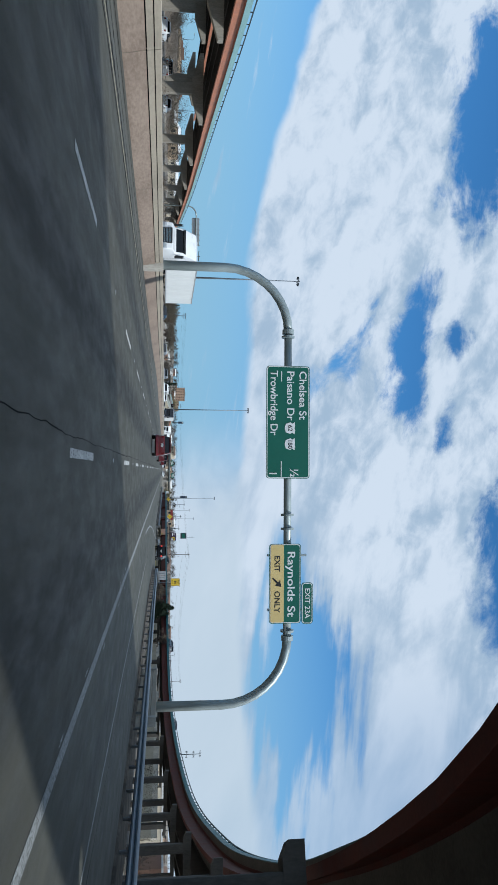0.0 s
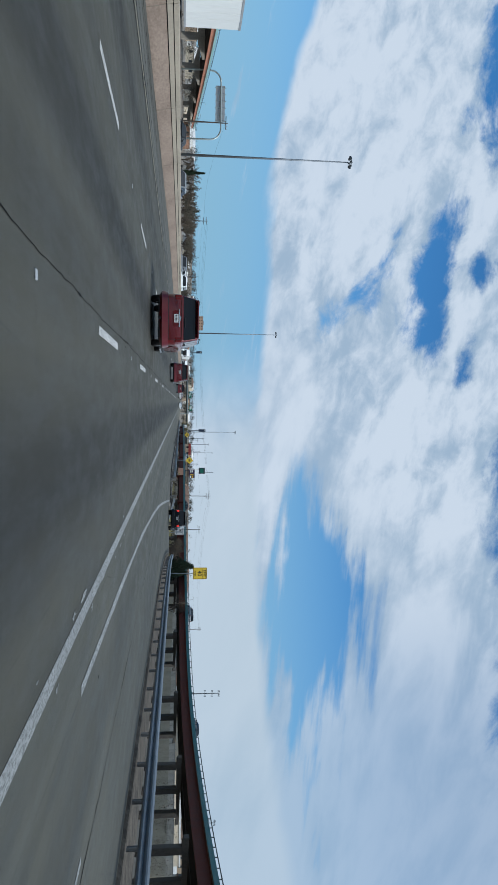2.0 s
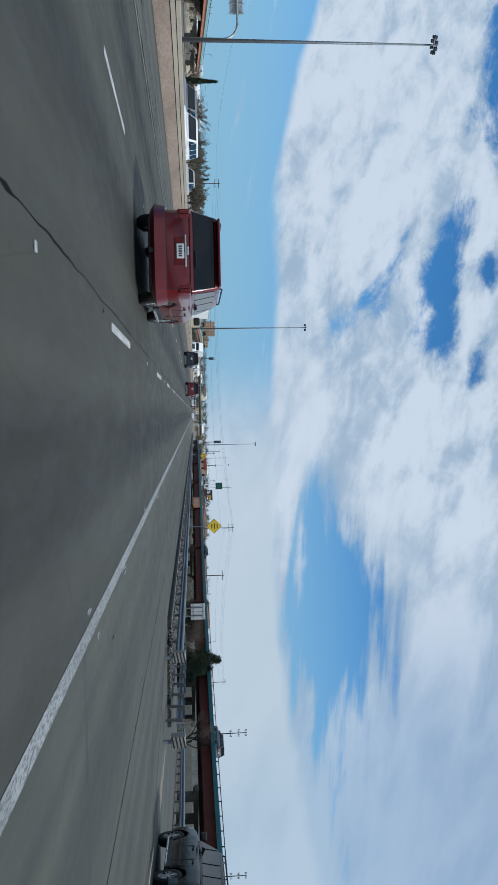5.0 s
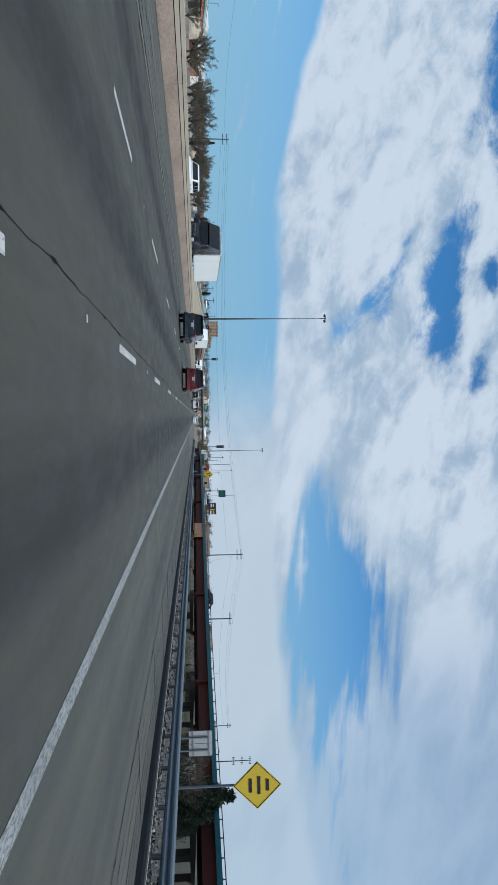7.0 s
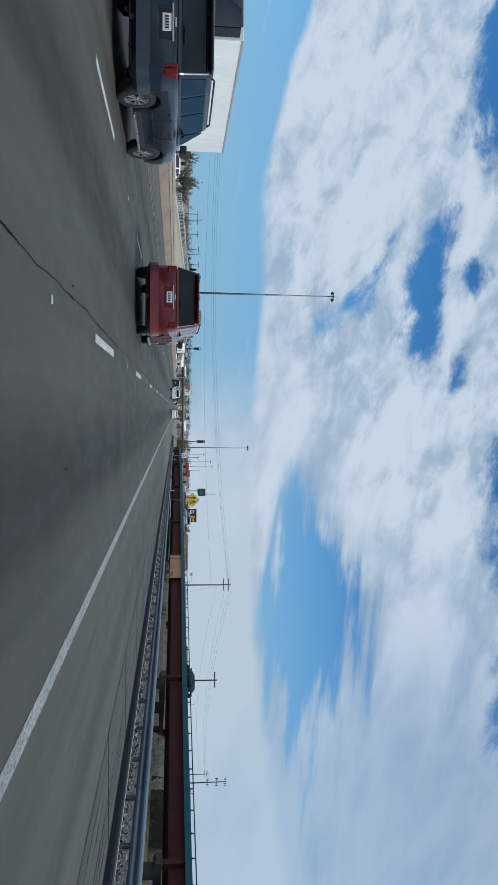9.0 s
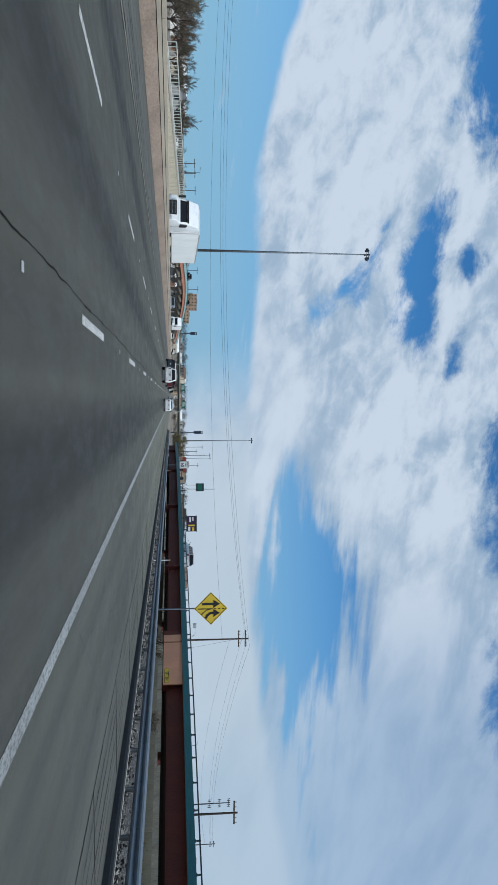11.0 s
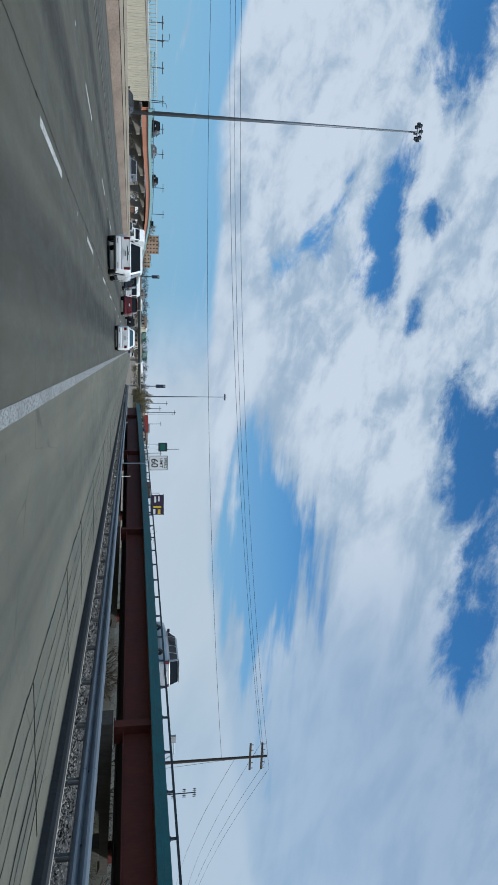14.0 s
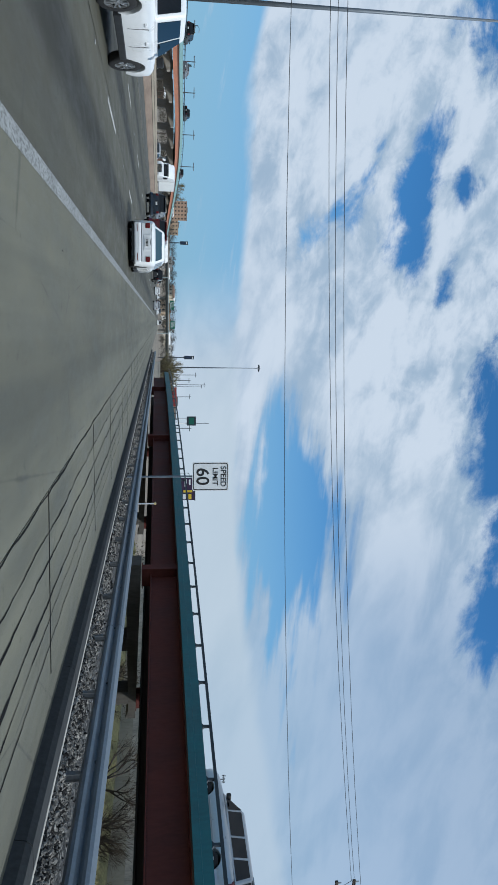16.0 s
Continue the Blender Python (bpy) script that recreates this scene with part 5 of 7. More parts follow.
        w = lambda z: (ch + (rh - ch) * (z - belt) / (zr - belt)) - (0.045 if kind == "suv" and s < 0 else 0.10)
        quad = [(sx * w(z), slope(y0, y1, z), z) for sx, z in q]
        if s > 0:
            quad = quad[::-1]
        part("rear_window" if s < 0 else "windscreen", quad_plate(bmesh.new(), quad, 0.0, 0.005), glass, t, "dark glass")
    # bumpers, lamps, plate
    yb, yf = -L / 2, L / 2
    rear_w = hw * 0.82
    if kind == "suv":
        bm = bmesh.new()
        sweep(bm, [(-0.02, 0.02), (0.03, 0.0), (0.06, 0.10), (0.055, 0.26), (0.03, 0.31), (-0.10, 0.33), (-0.14, 0.10)],
              [(hw * 0.955, yb + 0.55, clear), (hw * 0.94, yb + 0.30, clear), (hw * 0.885, yb + 0.10, clear), (hw * 0.77, yb + 0.02, clear), (hw * 0.5, yb - 0.02, clear), (0, yb - 0.03, clear),
               (-hw * 0.5, yb - 0.02, clear), (-hw * 0.77, yb + 0.02, clear), (-hw * 0.885, yb + 0.10, clear), (-hw * 0.94, yb + 0.30, clear), (-hw * 0.955, yb + 0.55, clear)])
        part("rear_bumper", bm, paint, t, smooth=True).data.set_sharp_from_angle(angle=radians(50))
        part("bumper_step", box(bmesh.new(), -hw * 0.78, hw * 0.78, yb - 0.07, yb + 0.10, clear + 0.305, clear + 0.335, 0.012), DARK_TRIM, t)
        part("spoiler", box(bmesh.new(), -rh * 0.96, rh * 0.96, r0 - 0.17, r0 + 0.16, H - 0.075, H - 0.02, 0.024), paint, t)
        for s in (-1, 1):
            part("running_board", box(bmesh.new(), s * (hw + 0.015) - 0.075, s * (hw + 0.015) + 0.075, K["yr"] + arch + 0.03, K["yf"] - arch - 0.03, clear - 0.055, clear - 0.005, 0.02), ALLOY, t, "bright metal running board")
            part("liftgate_seam", box(bmesh.new(), s * hw * 0.80 - 0.006, s * hw * 0.80 + 0.006, yb - 0.004, yb + 0.02, clear + 0.34, belt - 0.04), DARK_TRIM, t)
            part("door_moulding", box(bmesh.new(), s * hw - 0.012, s * hw + 0.012, -0.95, 1.0, clear + 0.30, clear + 0.34, 0.006), paint, t)
    else:
        part("rear_bumper", box(bmesh.new(), -rear_w * 1.05, rear_w * 1.05, yb - 0.05, yb + 0.20, clear + 0.06, clear + 0.30, 0.05), paint, t)
    part("rear_valance", box(bmesh.new(), -rear_w * 0.9, rear_w * 0.9, yb - 0.01, yb + 0.3, clear - 0.04, clear + 0.10, 0.03), DARK_TRIM, t, "black lower valance")
    part("front_bumper", box(bmesh.new(), -rear_w, rear_w, yf - 0.22, yf + 0.05, clear + 0.04, clear + 0.26, 0.05), DARK_TRIM, t)
    zt = lerp_table(K["top"], yb + 0.05)
    lw, lh = (0.21, 0.19) if kind == "sedan" else (0.20, 0.26) if kind == "suv" else (0.13, 0.32)
    zc = zt - (0.17 if kind == "sedan" else 0.16)
    for s in (-1, 1):
        x = s * (rear_w - lw / 2 + (0.085 if kind == "suv" else 0.01))
        part("tail_lamp", box(bmesh.new(), x - lw / 2, x + lw / 2, yb - (0.004 if kind == "suv" else 0.016), yb + (0.24 if kind == "suv" else 0.10), zc - lh / 2, zc + lh / 2, 0.03), BRAKE_ON if brake else TAIL_RED, t, "red tail lamp")
        x = s * (rear_w - 0.20)
        part("headlamp", box(bmesh.new(), x - 0.19, x + 0.19, yf - 0.12, yf + 0.02, clear + 0.34, clear + 0.50, 0.03), LAMP_CLEAR, t, "clear headlamp")
        mx = s * (hw + 0.09)
        part("door_mirror", box(bmesh.new(), mx - 0.10, mx + 0.10, slope(b1, r1, zl) - 0.42, slope(b1, r1, zl) - 0.28, belt + 0.02, belt + 0.18, 0.03), DARK_TRIM, t)
    part("grille", box(bmesh.new(), -0.42, 0.42, yf - 0.06, yf + 0.02, clear + 0.30, clear + 0.50, 0.02), DARK_TRIM, t)
    zp = zt - 0.20 if kind == "sedan" else zt - 0.24
    part("plate_recess", box(bmesh.new(), -0.30, 0.30, yb - 0.012, yb + 0.02, zp - 0.13, zp + 0.12, 0.01), paint, t)
    part("tailgate_seam", box(box(bmesh.new(), -rear_w * 0.98, rear_w * 0.98, yb - 0.006, yb + 0.02, clear + 0.335, clear + 0.35), -rear_w * 0.98, rear_w * 0.98, yb - 0.004, yb + 0.02, zt - 0.035, zt - 0.025), DARK_TRIM, t)
    for s in (-1, 1) if detail else ():
        part("reflector_strip", box(bmesh.new(), s * rear_w * 0.75 - 0.14, s * rear_w * 0.75 + 0.14, yb - 0.056, yb, clear + 0.16, clear + 0.19, 0.004), TAIL_RED, t)
        part("mud_shield", box(bmesh.new(), s * (hw - 0.14) - 0.12, s * (hw - 0.14) + 0.12, K["yr"] + r * 0.6, K["yr"] + r * 0.66, 0.10, clear + 0.1), DARK_TRIM, t)
    pl = part("licence_plate", box(bmesh.new(), -0.155, 0.155, yb - 0.026, yb + 0.02, zp - 0.08, zp + 0.08, 0.006), PLATE_WHITE, t, "white licence plate")
    for i in range(5 if detail else 0):
        box_part("plate_bar", SIGN_BLACK, pl, -0.11 + 0.05 * i, -0.08 + 0.05 * i, yb - 0.030, yb - 0.025, zp - 0.035, zp + 0.035)
    if detail:
        part("badge", box(bmesh.new(), -0.09, 0.09, yb - 0.028, yb + 0.02, zp + 0.14, zp + 0.18, 0.008), CHROME, t)
        if kind != "sedan":
            part("tailgate_strip", box(bmesh.new(), -0.34, 0.34, yb - 0.024, yb + 0.02, zp + 0.09, zp + 0.13, 0.01), CHROME if kind == "suv" else DARK_TRIM, t)
        for y in (K["pillars"][0], K["pillars"][0] - 1.0):
            for s in (-1, 1):
                part("door_seam", box(bmesh.new(), s * hw - 0.004, s * hw + 0.004, y - 0.008, y + 0.008, clear + 0.2, belt - 0.14), DARK_TRIM, t)
                part("door_handle", box(bmesh.new(), s * hw * 0.995 - 0.025, s * hw * 0.995 + 0.025, y - 0.30, y - 0.12, belt - 0.22, belt - 0.175, 0.008), DARK_TRIM if kind == "suv" else paint, t)
        for s in (-1, 1):
            part("sill", box(bmesh.new(), s * hw * 0.97 - 0.05, s * hw * 0.97 + 0.05, K["yr"] + arch + 0.02, K["yf"] - arch - 0.02, clear - 0.06, clear + 0.10, 0.02), DARK_TRIM, t, "black sill trim")
        if kind == "suv":
            for s in (-1, 1):
                part("roof_rail", pipe(bmesh.new(), [(s * (rh - 0.04), r0 + 0.2, H - 0.04), (s * (rh - 0.04), r0 + 0.3, H + 0.012), (s * (rh - 0.04), r1 - 0.2, H + 0.012), (s * (rh - 0.04), r1 - 0.1, H - 0.04)], 0.02, 6), DARK_TRIM, t)
            part("rear_wiper", box(bmesh.new(), -0.02, 0.34, r0 - 0.27, r0 - 0.25, belt + 0.10, belt + 0.12), DARK_TRIM, t)
            part("tow_hitch", box(bmesh.new(), -0.05, 0.05, yb - 0.12, yb + 0.1, clear - 0.02, clear + 0.06), DARK_TRIM, t)
        part("exhaust", tube(bmesh.new(), (0.45, yb - 0.04, clear - 0.02), (0.45, yb + 0.4, clear + 0.02), 0.035, n=8), DARK_STEEL, t)
    part("underbody", box(bmesh.new(), -hw * 0.8, hw * 0.8, yb + 0.2, yf - 0.2, clear - 0.05, clear + 0.25), DARK_TRIM, t)
    for y in (K["yr"], K["yf"]):
        for s in (-1, 1):
            add_wheel(t, s * (hw - 0.13), y, r)
    return t


BRAKE_ON = bpy.data.materials.new("lit_brake_lamp")
BRAKE_ON.use_nodes = True
_b = BRAKE_ON.node_tree.nodes["Principled BSDF"]
_b.inputs["Base Color"].default_value = (0.5, 0.01, 0.01, 1)
_b.inputs["Emission Color"].default_value, _b.inputs["Emission Strength"].default_value = (1.0, 0.05, 0.03, 1), 0.6

TRAILER_WHITE = material("white_trailer_panel", (0.70, 0.71, 0.69), 0.45, vary=0.06, scale=0.6, fine=6, stretch=(1, 1, 0.3))


def semi_truck(label, at, turn, cab_paint, length=14.0, ribs=True):
    """A tractor with sleeper and roof fairing, pulling a box trailer. Nose at y = 0, trailer behind it."""
    t = thing("semi_truck", label, "truck", group="traffic on the opposite lanes", at=at, turn=turn)
    bm = bmesh.new()
    side = [(-2.3, 0.75), (-0.05, 0.55), (0.0, 1.2), (-0.25, 1.75), (-1.35, 1.98), (-1.75, 2.75), (-2.2, 3.05), (-3.3, 3.85), (-4.6, 4.0), (-4.6, 0.75)]
    lo = [bm.verts.new((-1.18, y, z)) for y, z in side]
    hi = [bm.verts.new((1.18, y, z)) for y, z in side]
    bm.faces.new(lo), bm.faces.new(hi[::-1])
    for k in range(len(side)):
        j = (k + 1) % len(side)
        bm.faces.new((lo[k], lo[j], hi[j], hi[k]))
    bmesh.ops.recalc_face_normals(bm, faces=bm.faces)
    bmesh.ops.bevel(bm, geom=list(bm.edges), offset=0.10, segments=3, affect="EDGES", profile=0.6)
    cab = part("cab", bm, cab_paint, t, smooth=True)
    cab.data.set_sharp_from_angle(angle=radians(35))
    part("windscreen", quad_plate(bmesh.new(), [(1.02, -1.40, 2.05), (-1.02, -1.40, 2.05), (-0.98, -1.74, 2.70), (0.98, -1.74, 2.70)], 0.0, 0.02), AUTO_GLASS, t, "dark windscreen")
    for s in (-1, 1):
        q = [(s * 1.18, -1.75, 2.0), (s * 1.18, -2.65, 2.0), (s * 1.18, -2.65, 2.72), (s * 1.18, -1.95, 2.72)]
        part("side_window", quad_plate(bmesh.new(), q if s < 0 else q[::-1], 0.0, 0.004), AUTO_GLASS, t, "dark side window")
        part("headlamp", box(bmesh.new(), s * 0.95 - 0.18, s * 0.95 + 0.18, -0.25, 0.03, 1.0, 1.25, 0.04), LAMP_CLEAR, t, "clear headlamp")
        part("mirror", box(bmesh.new(), s * 1.42 - 0.10, s * 1.42 + 0.10, -1.65, -1.5, 1.9, 2.6, 0.04), DARK_TRIM, t)
        part("fuel_tank", tube(bmesh.new(), (s * 0.95, -4.4, 0.75), (s * 0.95, -2.9, 0.75), 0.32, n=14), CHROME, t, "bright fuel tank", True)
        part("side_fairing", box(bmesh.new(), s * 1.16 - 0.03, s * 1.16 + 0.03, -5.4, -4.6, 1.0, 3.9, 0.02), cab_paint, t)
    grille = part("grille", box(bmesh.new(), -0.66, 0.66, -0.20, 0.04, 0.82, 1.72, 0.05), DARK_TRIM, t, "dark grille with chrome bars")
    for k in range(6):
        box_part("grille_bar", CHROME, grille, -0.6, 0.6, 0.035, 0.055, 0.90 + 0.13 * k, 0.93 + 0.13 * k)
    part("visor", box(bmesh.new(), -1.05, 1.05, -1.95, -1.62, 2.74, 2.90, 0.03), DARK_TRIM, t)
    for s in (-1, 1):
        box_part("cab_seam", DARK_TRIM, t, s * 1.182 - 0.003, s * 1.182 + 0.003, -2.75, -2.72, 0.8, 2.9)
        box_part("step", DARK_TRIM, t, s * 1.12 - 0.10, s * 1.12 + 0.10, -2.7, -1.9, 0.55, 0.70)
        part("exhaust_stack", tube(bmesh.new(), (s * 1.0, -4.75, 1.0), (s * 1.0, -4.75, 3.9), 0.07, n=8), CHROME, t)
    part("bumper", box(bmesh.new(), -1.2, 1.2, -0.25, 0.10, 0.38, 0.78, 0.08), cab_paint, t)
    part("chassis", box(bmesh.new(), -0.45, 0.45, -8.2, -1.0, 0.7, 1.0), DARK_STEEL, t)
    trailer = part("trailer", box(bmesh.new(), -1.28, 1.28, -5.5 - length, -5.5, 1.18, 4.08, 0.04), TRAILER_WHITE, t, "white box trailer")
    for s in (-1, 1):
        for z in (1.2, 4.06):
            box_part("edge_rail", SIGN_BACK, trailer, s * 1.285 - 0.012, s * 1.285 + 0.012, -5.5 - length, -5.5, z - 0.07, z + 0.04)
        if ribs:
            for k in range(int(length / 0.61)):
                y = -5.8 - 0.61 * k
                box_part("rib", TRAILER_WHITE, trailer, s * 1.283 - 0.006, s * 1.283 + 0.008, y - 0.03, y + 0.03, 1.28, 4.0)
    part("landing_gear", box(bmesh.new(), -0.9, 0.9, -8.6, -8.4, 0.4, 1.2), DARK_STEEL, t)
    part("rear_guard", box(bmesh.new(), -1.1, 1.1, -5.5 - length, -5.4 - length, 0.5, 0.62), DARK_STEEL, t)
    for y in (-1.0, -5.9, -7.2, -3.6 - length, -4.8 - length):
        for s in (-1, 1):
            add_wheel(t, s * 1.02, y, 0.50, 0.30)
    return t


semi_truck("white semi truck with a sleeper cab and box trailer", (-18.6, 295, 0), 180, PAINT_WHITE, 15.5)
semi_truck("white semi truck hauling a plain box trailer", (-21.6, 60, 0), 180, PAINT_WHITE, 14.0)
semi_truck("dark navy semi truck with a white box trailer", (-18.6, 210, 0), 180, PAINT_NAVY, 14.0)
car("sedan", "white four-door sedan with red tail lamps", PAINT_WHITE, (0.35, 333.5, 0), 0, "sedan", BLUE_GLASS)
for y in (71.0, 119.0, 206.0):
    car("suv", "dark red sport utility vehicle with tinted rear glass", PAINT_RED, (-4.0, y, 0), 0, "suv")
car("suv", "black sport utility vehicle with lit brake lamps", PAINT_BLACK, (12.2, 119.6, -0.11), -14, "suv", brake=True)
car("suv", "dark slate blue sport utility vehicle", PAINT_BLUE, (-7.75, 198.6, 0), 0, "suv")
car("pickup_truck", "white pickup truck with a crew cab", PAINT_WHITE, (-3.65, 319.4, 0), 0, "pickup")
car("suv", "white sport utility vehicle in the opposite lanes", PAINT_WHITE, (-18.6, 148, 0), 180, "suv", group="traffic on the opposite lanes")
car("suv", "dark grey sport utility vehicle in the opposite lanes", PAINT_GREY, (-22.2, 152, 0), 180, "suv", group="traffic on the opposite lanes")
car("suv", "white sport utility vehicle in the far lane", PAINT_WHITE, (-22.4, 206, 0), 180, "suv", group="traffic on the opposite lanes")
car("sedan", "blue grey sedan in the opposite lanes", PAINT_BLUE, (-22.4, 226, 0), 180, "sedan", group="traffic on the opposite lanes")
car("sedan", "black sedan in the opposite lanes", PAINT_BLACK, (-22.4, 352, 0), 180, "sedan", group="traffic on the opposite lanes")
car("suv", "grey sport utility vehicle in the opposite lanes", PAINT_GREY, (-18.6, 362, 0), 180, "suv", group="traffic on the opposite lanes")
semi_truck("white box truck far along the opposite lanes", (-22.4, 430, 0), 180, PAINT_WHITE, 9.0, False)
# traffic further ahead
rng = random.Random(11)
for x, y, k, p, l in ((-3.8, 364, "suv", PAINT_RED, "dark red sport utility vehicle ahead"), (-7.6, 375, "suv", PAINT_BLUE, "dark blue sport utility vehicle ahead"), (-4.0, 420, "pickup", PAINT_BLACK, "black pickup truck far ahead"),
                      (-7.9, 395, "van", PAINT_WHITE, "plain white van driving ahead"), (0.1, 450, "sedan", PAINT_SILVER, "silver sedan far ahead"), (-4.0, 480, "sedan", PAINT_WHITE, "white sedan far ahead"), (-8.0, 505, "suv", PAINT_GREY, "grey sport utility vehicle far ahead"),
                      (0.0, 540, "suv", PAINT_WHITE, "white sport utility vehicle far ahead"), (-4.0, 590, "suv", PAINT_BLACK, "black sport utility vehicle far ahead"), (-8.0, 640, "sedan", PAINT_WHITE, "white sedan very far ahead"), (3.6, 620, "van", PAINT_WHITE, "white van far ahead")):
    car(k if k != "pickup" else "pickup_truck", l, p, (x, y, 0), 0, k, detail=False)
for x, y, k, p, l in ((-18.6, 400, "sedan", PAINT_SILVER, "silver sedan coming the other way"), (-22.4, 480, "suv", PAINT_WHITE, "white sport utility vehicle coming the other way"), (-18.6, 520, "sedan", PAINT_BLACK, "black sedan coming the other way"), (-26.0, 258, "sedan", PAINT_WHITE, "white sedan coming the other way"),
                      (-26.0, 180, "pickup", PAINT_SILVER, "silver pickup coming the other way"), (-26.1, 110, "sedan", PAINT_BLACK, "black sedan coming the other way"), (-18.6, 100, "sedan", PAINT_GREY, "grey sedan coming the other way"), (-22.4, 560, "van", PAINT_WHITE, "white van coming the other way")):
    car(k if k != "pickup" else "pickup_truck", l, p, (x, y, 0), 180, k, detail=False, group="traffic on the opposite lanes")


def on_deck(path, i, across, name, label, paint, kind, side=1, flip=False, depth=1.40):
    m = frame_at(path, i) @ Matrix.Translation((side * across, 0, depth + 0.24 - (0.055 * across if side > 0 else 0)))
    c = car(name, label, paint, (0, 0, 0), 0, kind, detail=False, group="traffic on the viaducts")
    c.matrix_world = m @ Matrix.Rotation(math.pi if flip else 0, 4, "Z")


def nearest(path, y):
    return min(range(len(path)), key=lambda i: abs(path[i].y - y))


on_deck(RIGHT, nearest(RIGHT, 323.5), 2.0, "suv", "silver sport utility vehicle on the ramp viaduct", PAINT_SILVER, "suv")
on_deck(RIGHT, nearest(RIGHT, 268), 2.0, "sedan", "black sedan on the ramp viaduct", PAINT_BLACK, "sedan")
on_deck(RIGHT, nearest(RIGHT, 205), 2.0, "suv", "dark sport utility vehicle on the ramp viaduct", PAINT_GREY, "suv")
on_deck(RIGHT, nearest(RIGHT, 160), 2.2, "sedan", "dark sedan high on the ramp viaduct", PAINT_BLUE, "sedan")
for y, p, k in ((418, PAINT_BLACK, "suv"), (437, PAINT_GREY, "sedan"), (462, PAINT_BLACK, "pickup"), (520, PAINT_BLACK, "suv")):
    on_deck(AHEAD, nearest(AHEAD, y), 2.0, "suv" if k == "suv" else "sedan" if k == "sedan" else "pickup_truck", "car crossing on the far salmon viaduct", p, k, -1, False, 1.0)

# parked under the left viaducts
for y, across, p, k, l in ((36, 4.0, PAINT_WHITE, "van", "white van parked under the viaduct"), (44, 5.5, PAINT_SILVER, "suv", "silver vehicle parked under the viaduct"), (57, 4.5, PAINT_BLACK, "suv", "black vehicle parked under the viaduct"), (66, 6.0, PAINT_NAVY, "pickup", "dark pickup parked under the viaduct"),
                           (82, 5.0, PAINT_WHITE, "sedan", "white sedan parked under the viaduct"), (97, 5.0, PAINT_GREY, "suv", "grey vehicle parked under the viaduct"), (120, 5.5, PAINT_WHITE, "pickup", "white pickup parked under the viaduct")):
    i = nearest(LEFT, y)
    car("pickup_truck" if k == "pickup" else k, l, p, (LEFT[i].x - across, LEFT[i].y, 0), 15 + (y * 7) % 30, k, detail=False, group="cars parked under the viaduct")


# ---- plants, walls, buildings and the far town ----
BARK = material("dark_brown_bark", (0.048, 0.038, 0.031), 0.95, vary=0.3, scale=3, fine=30, stretch=(3, 3, 0.5))
TWIG = material("bare_brown_twigs", (0.115, 0.088, 0.062), 0.95, vary=0.35, scale=0.8)
PINE = material("dark_evergreen_needles", (0.020, 0.036, 0.018), 0.9, vary=0.5, scale=1.5, fine=12)
OLIVE = material("dusty_olive_leaves", (0.17, 0.145, 0.070), 0.9, vary=0.4, scale=1.2, fine=10)
MESQUITE = material("grey_olive_mesquite_twigs", (0.098, 0.088, 0.062), 0.95, vary=0.4, scale=0.6, fine=6)
WOODS = material("winter_town_trees", (0.050, 0.043, 0.031), 0.95, vary=0.5, scale=0.05, fine=0.6)


def leaf_cloud(centre, radii, count, size, rng, up=0.35, slim=0.22):
    """Corners of many small leaf sprays filling a ragged crown."""
    lobes = np.array([(rng.uniform(-0.55, 0.55), rng.uniform(-0.55, 0.55), rng.uniform(-0.5, 0.6), rng.uniform(0.35, 0.6)) for _ in range(10)])
    g = np.random.default_rng(rng.randrange(1 << 30))
    c = lobes[g.integers(0, 10, count)]
    d = g.normal(size=(count, 3))
    d /= np.linalg.norm(d, axis=1)[:, None]
    p = np.array(centre) + (c[:, :3] + d * (c[:, 3] * g.random(count) ** 0.4)[:, None]) * np.array(radii)
    return strands(p, d + g.normal(size=(count, 3)) * 0.8 + np.array((0, 0, up)), size * g.uniform(0.6, 1.4, count), size * slim, g)


def strands(p, d, length, half, g):
    """Slim four-cornered blades from points p, along d."""
    d = d / np.linalg.norm(d, axis=1)[:, None]
    b = np.cross(d, g.normal(size=d.shape))
    b *= (half / np.maximum(1e-6, np.linalg.norm(b, axis=1)))[:, None]
    a = d * np.asarray(length)[:, None]
    return np.stack((p, p + a * 0.45 - b, p + a, p + a * 0.45 + b), axis=1).reshape(-1, 3)


def blades_part(name, corners, mat, parent, label=""):
    """One mesh of loose four-cornered blades."""
    n = len(corners)
    me = bpy.data.meshes.new(name)
    me.vertices.add(n), me.loops.add(n), me.polygons.add(n // 4)
    me.vertices.foreach_set("co", np.ascontiguousarray(corners, dtype=np.float32).ravel())
    me.loops.foreach_set("vertex_index", np.arange(n, dtype=np.int32))
    me.polygons.foreach_set("loop_start", np.arange(0, n, 4, dtype=np.int32))
    me.update(calc_edges=True)
    me.materials.append(mat)
    ob = new(name, me)
    ob.parent = parent
    if label:
        ob["label"] = label
    return ob


def branches(bm, p, d, length, r, depth, rng, tips):
    end = p + d * length
    tube(bm, p, end, r, r * 0.6, 5, False)
    tips.append(end)
    if depth == 0:
        return
    for _ in range(rng.choice((2, 3, 3))):
        q = (d + Vector((rng.uniform(-0.8, 0.8), rng.uniform(-0.8, 0.8), rng.uniform(-0.15, 0.5)))).normalized()
        branches(bm, p.lerp(end, rng.uniform(0.55, 1.0)), q, length * rng.uniform(0.55, 0.8), r * 0.6, depth - 1, rng, tips)


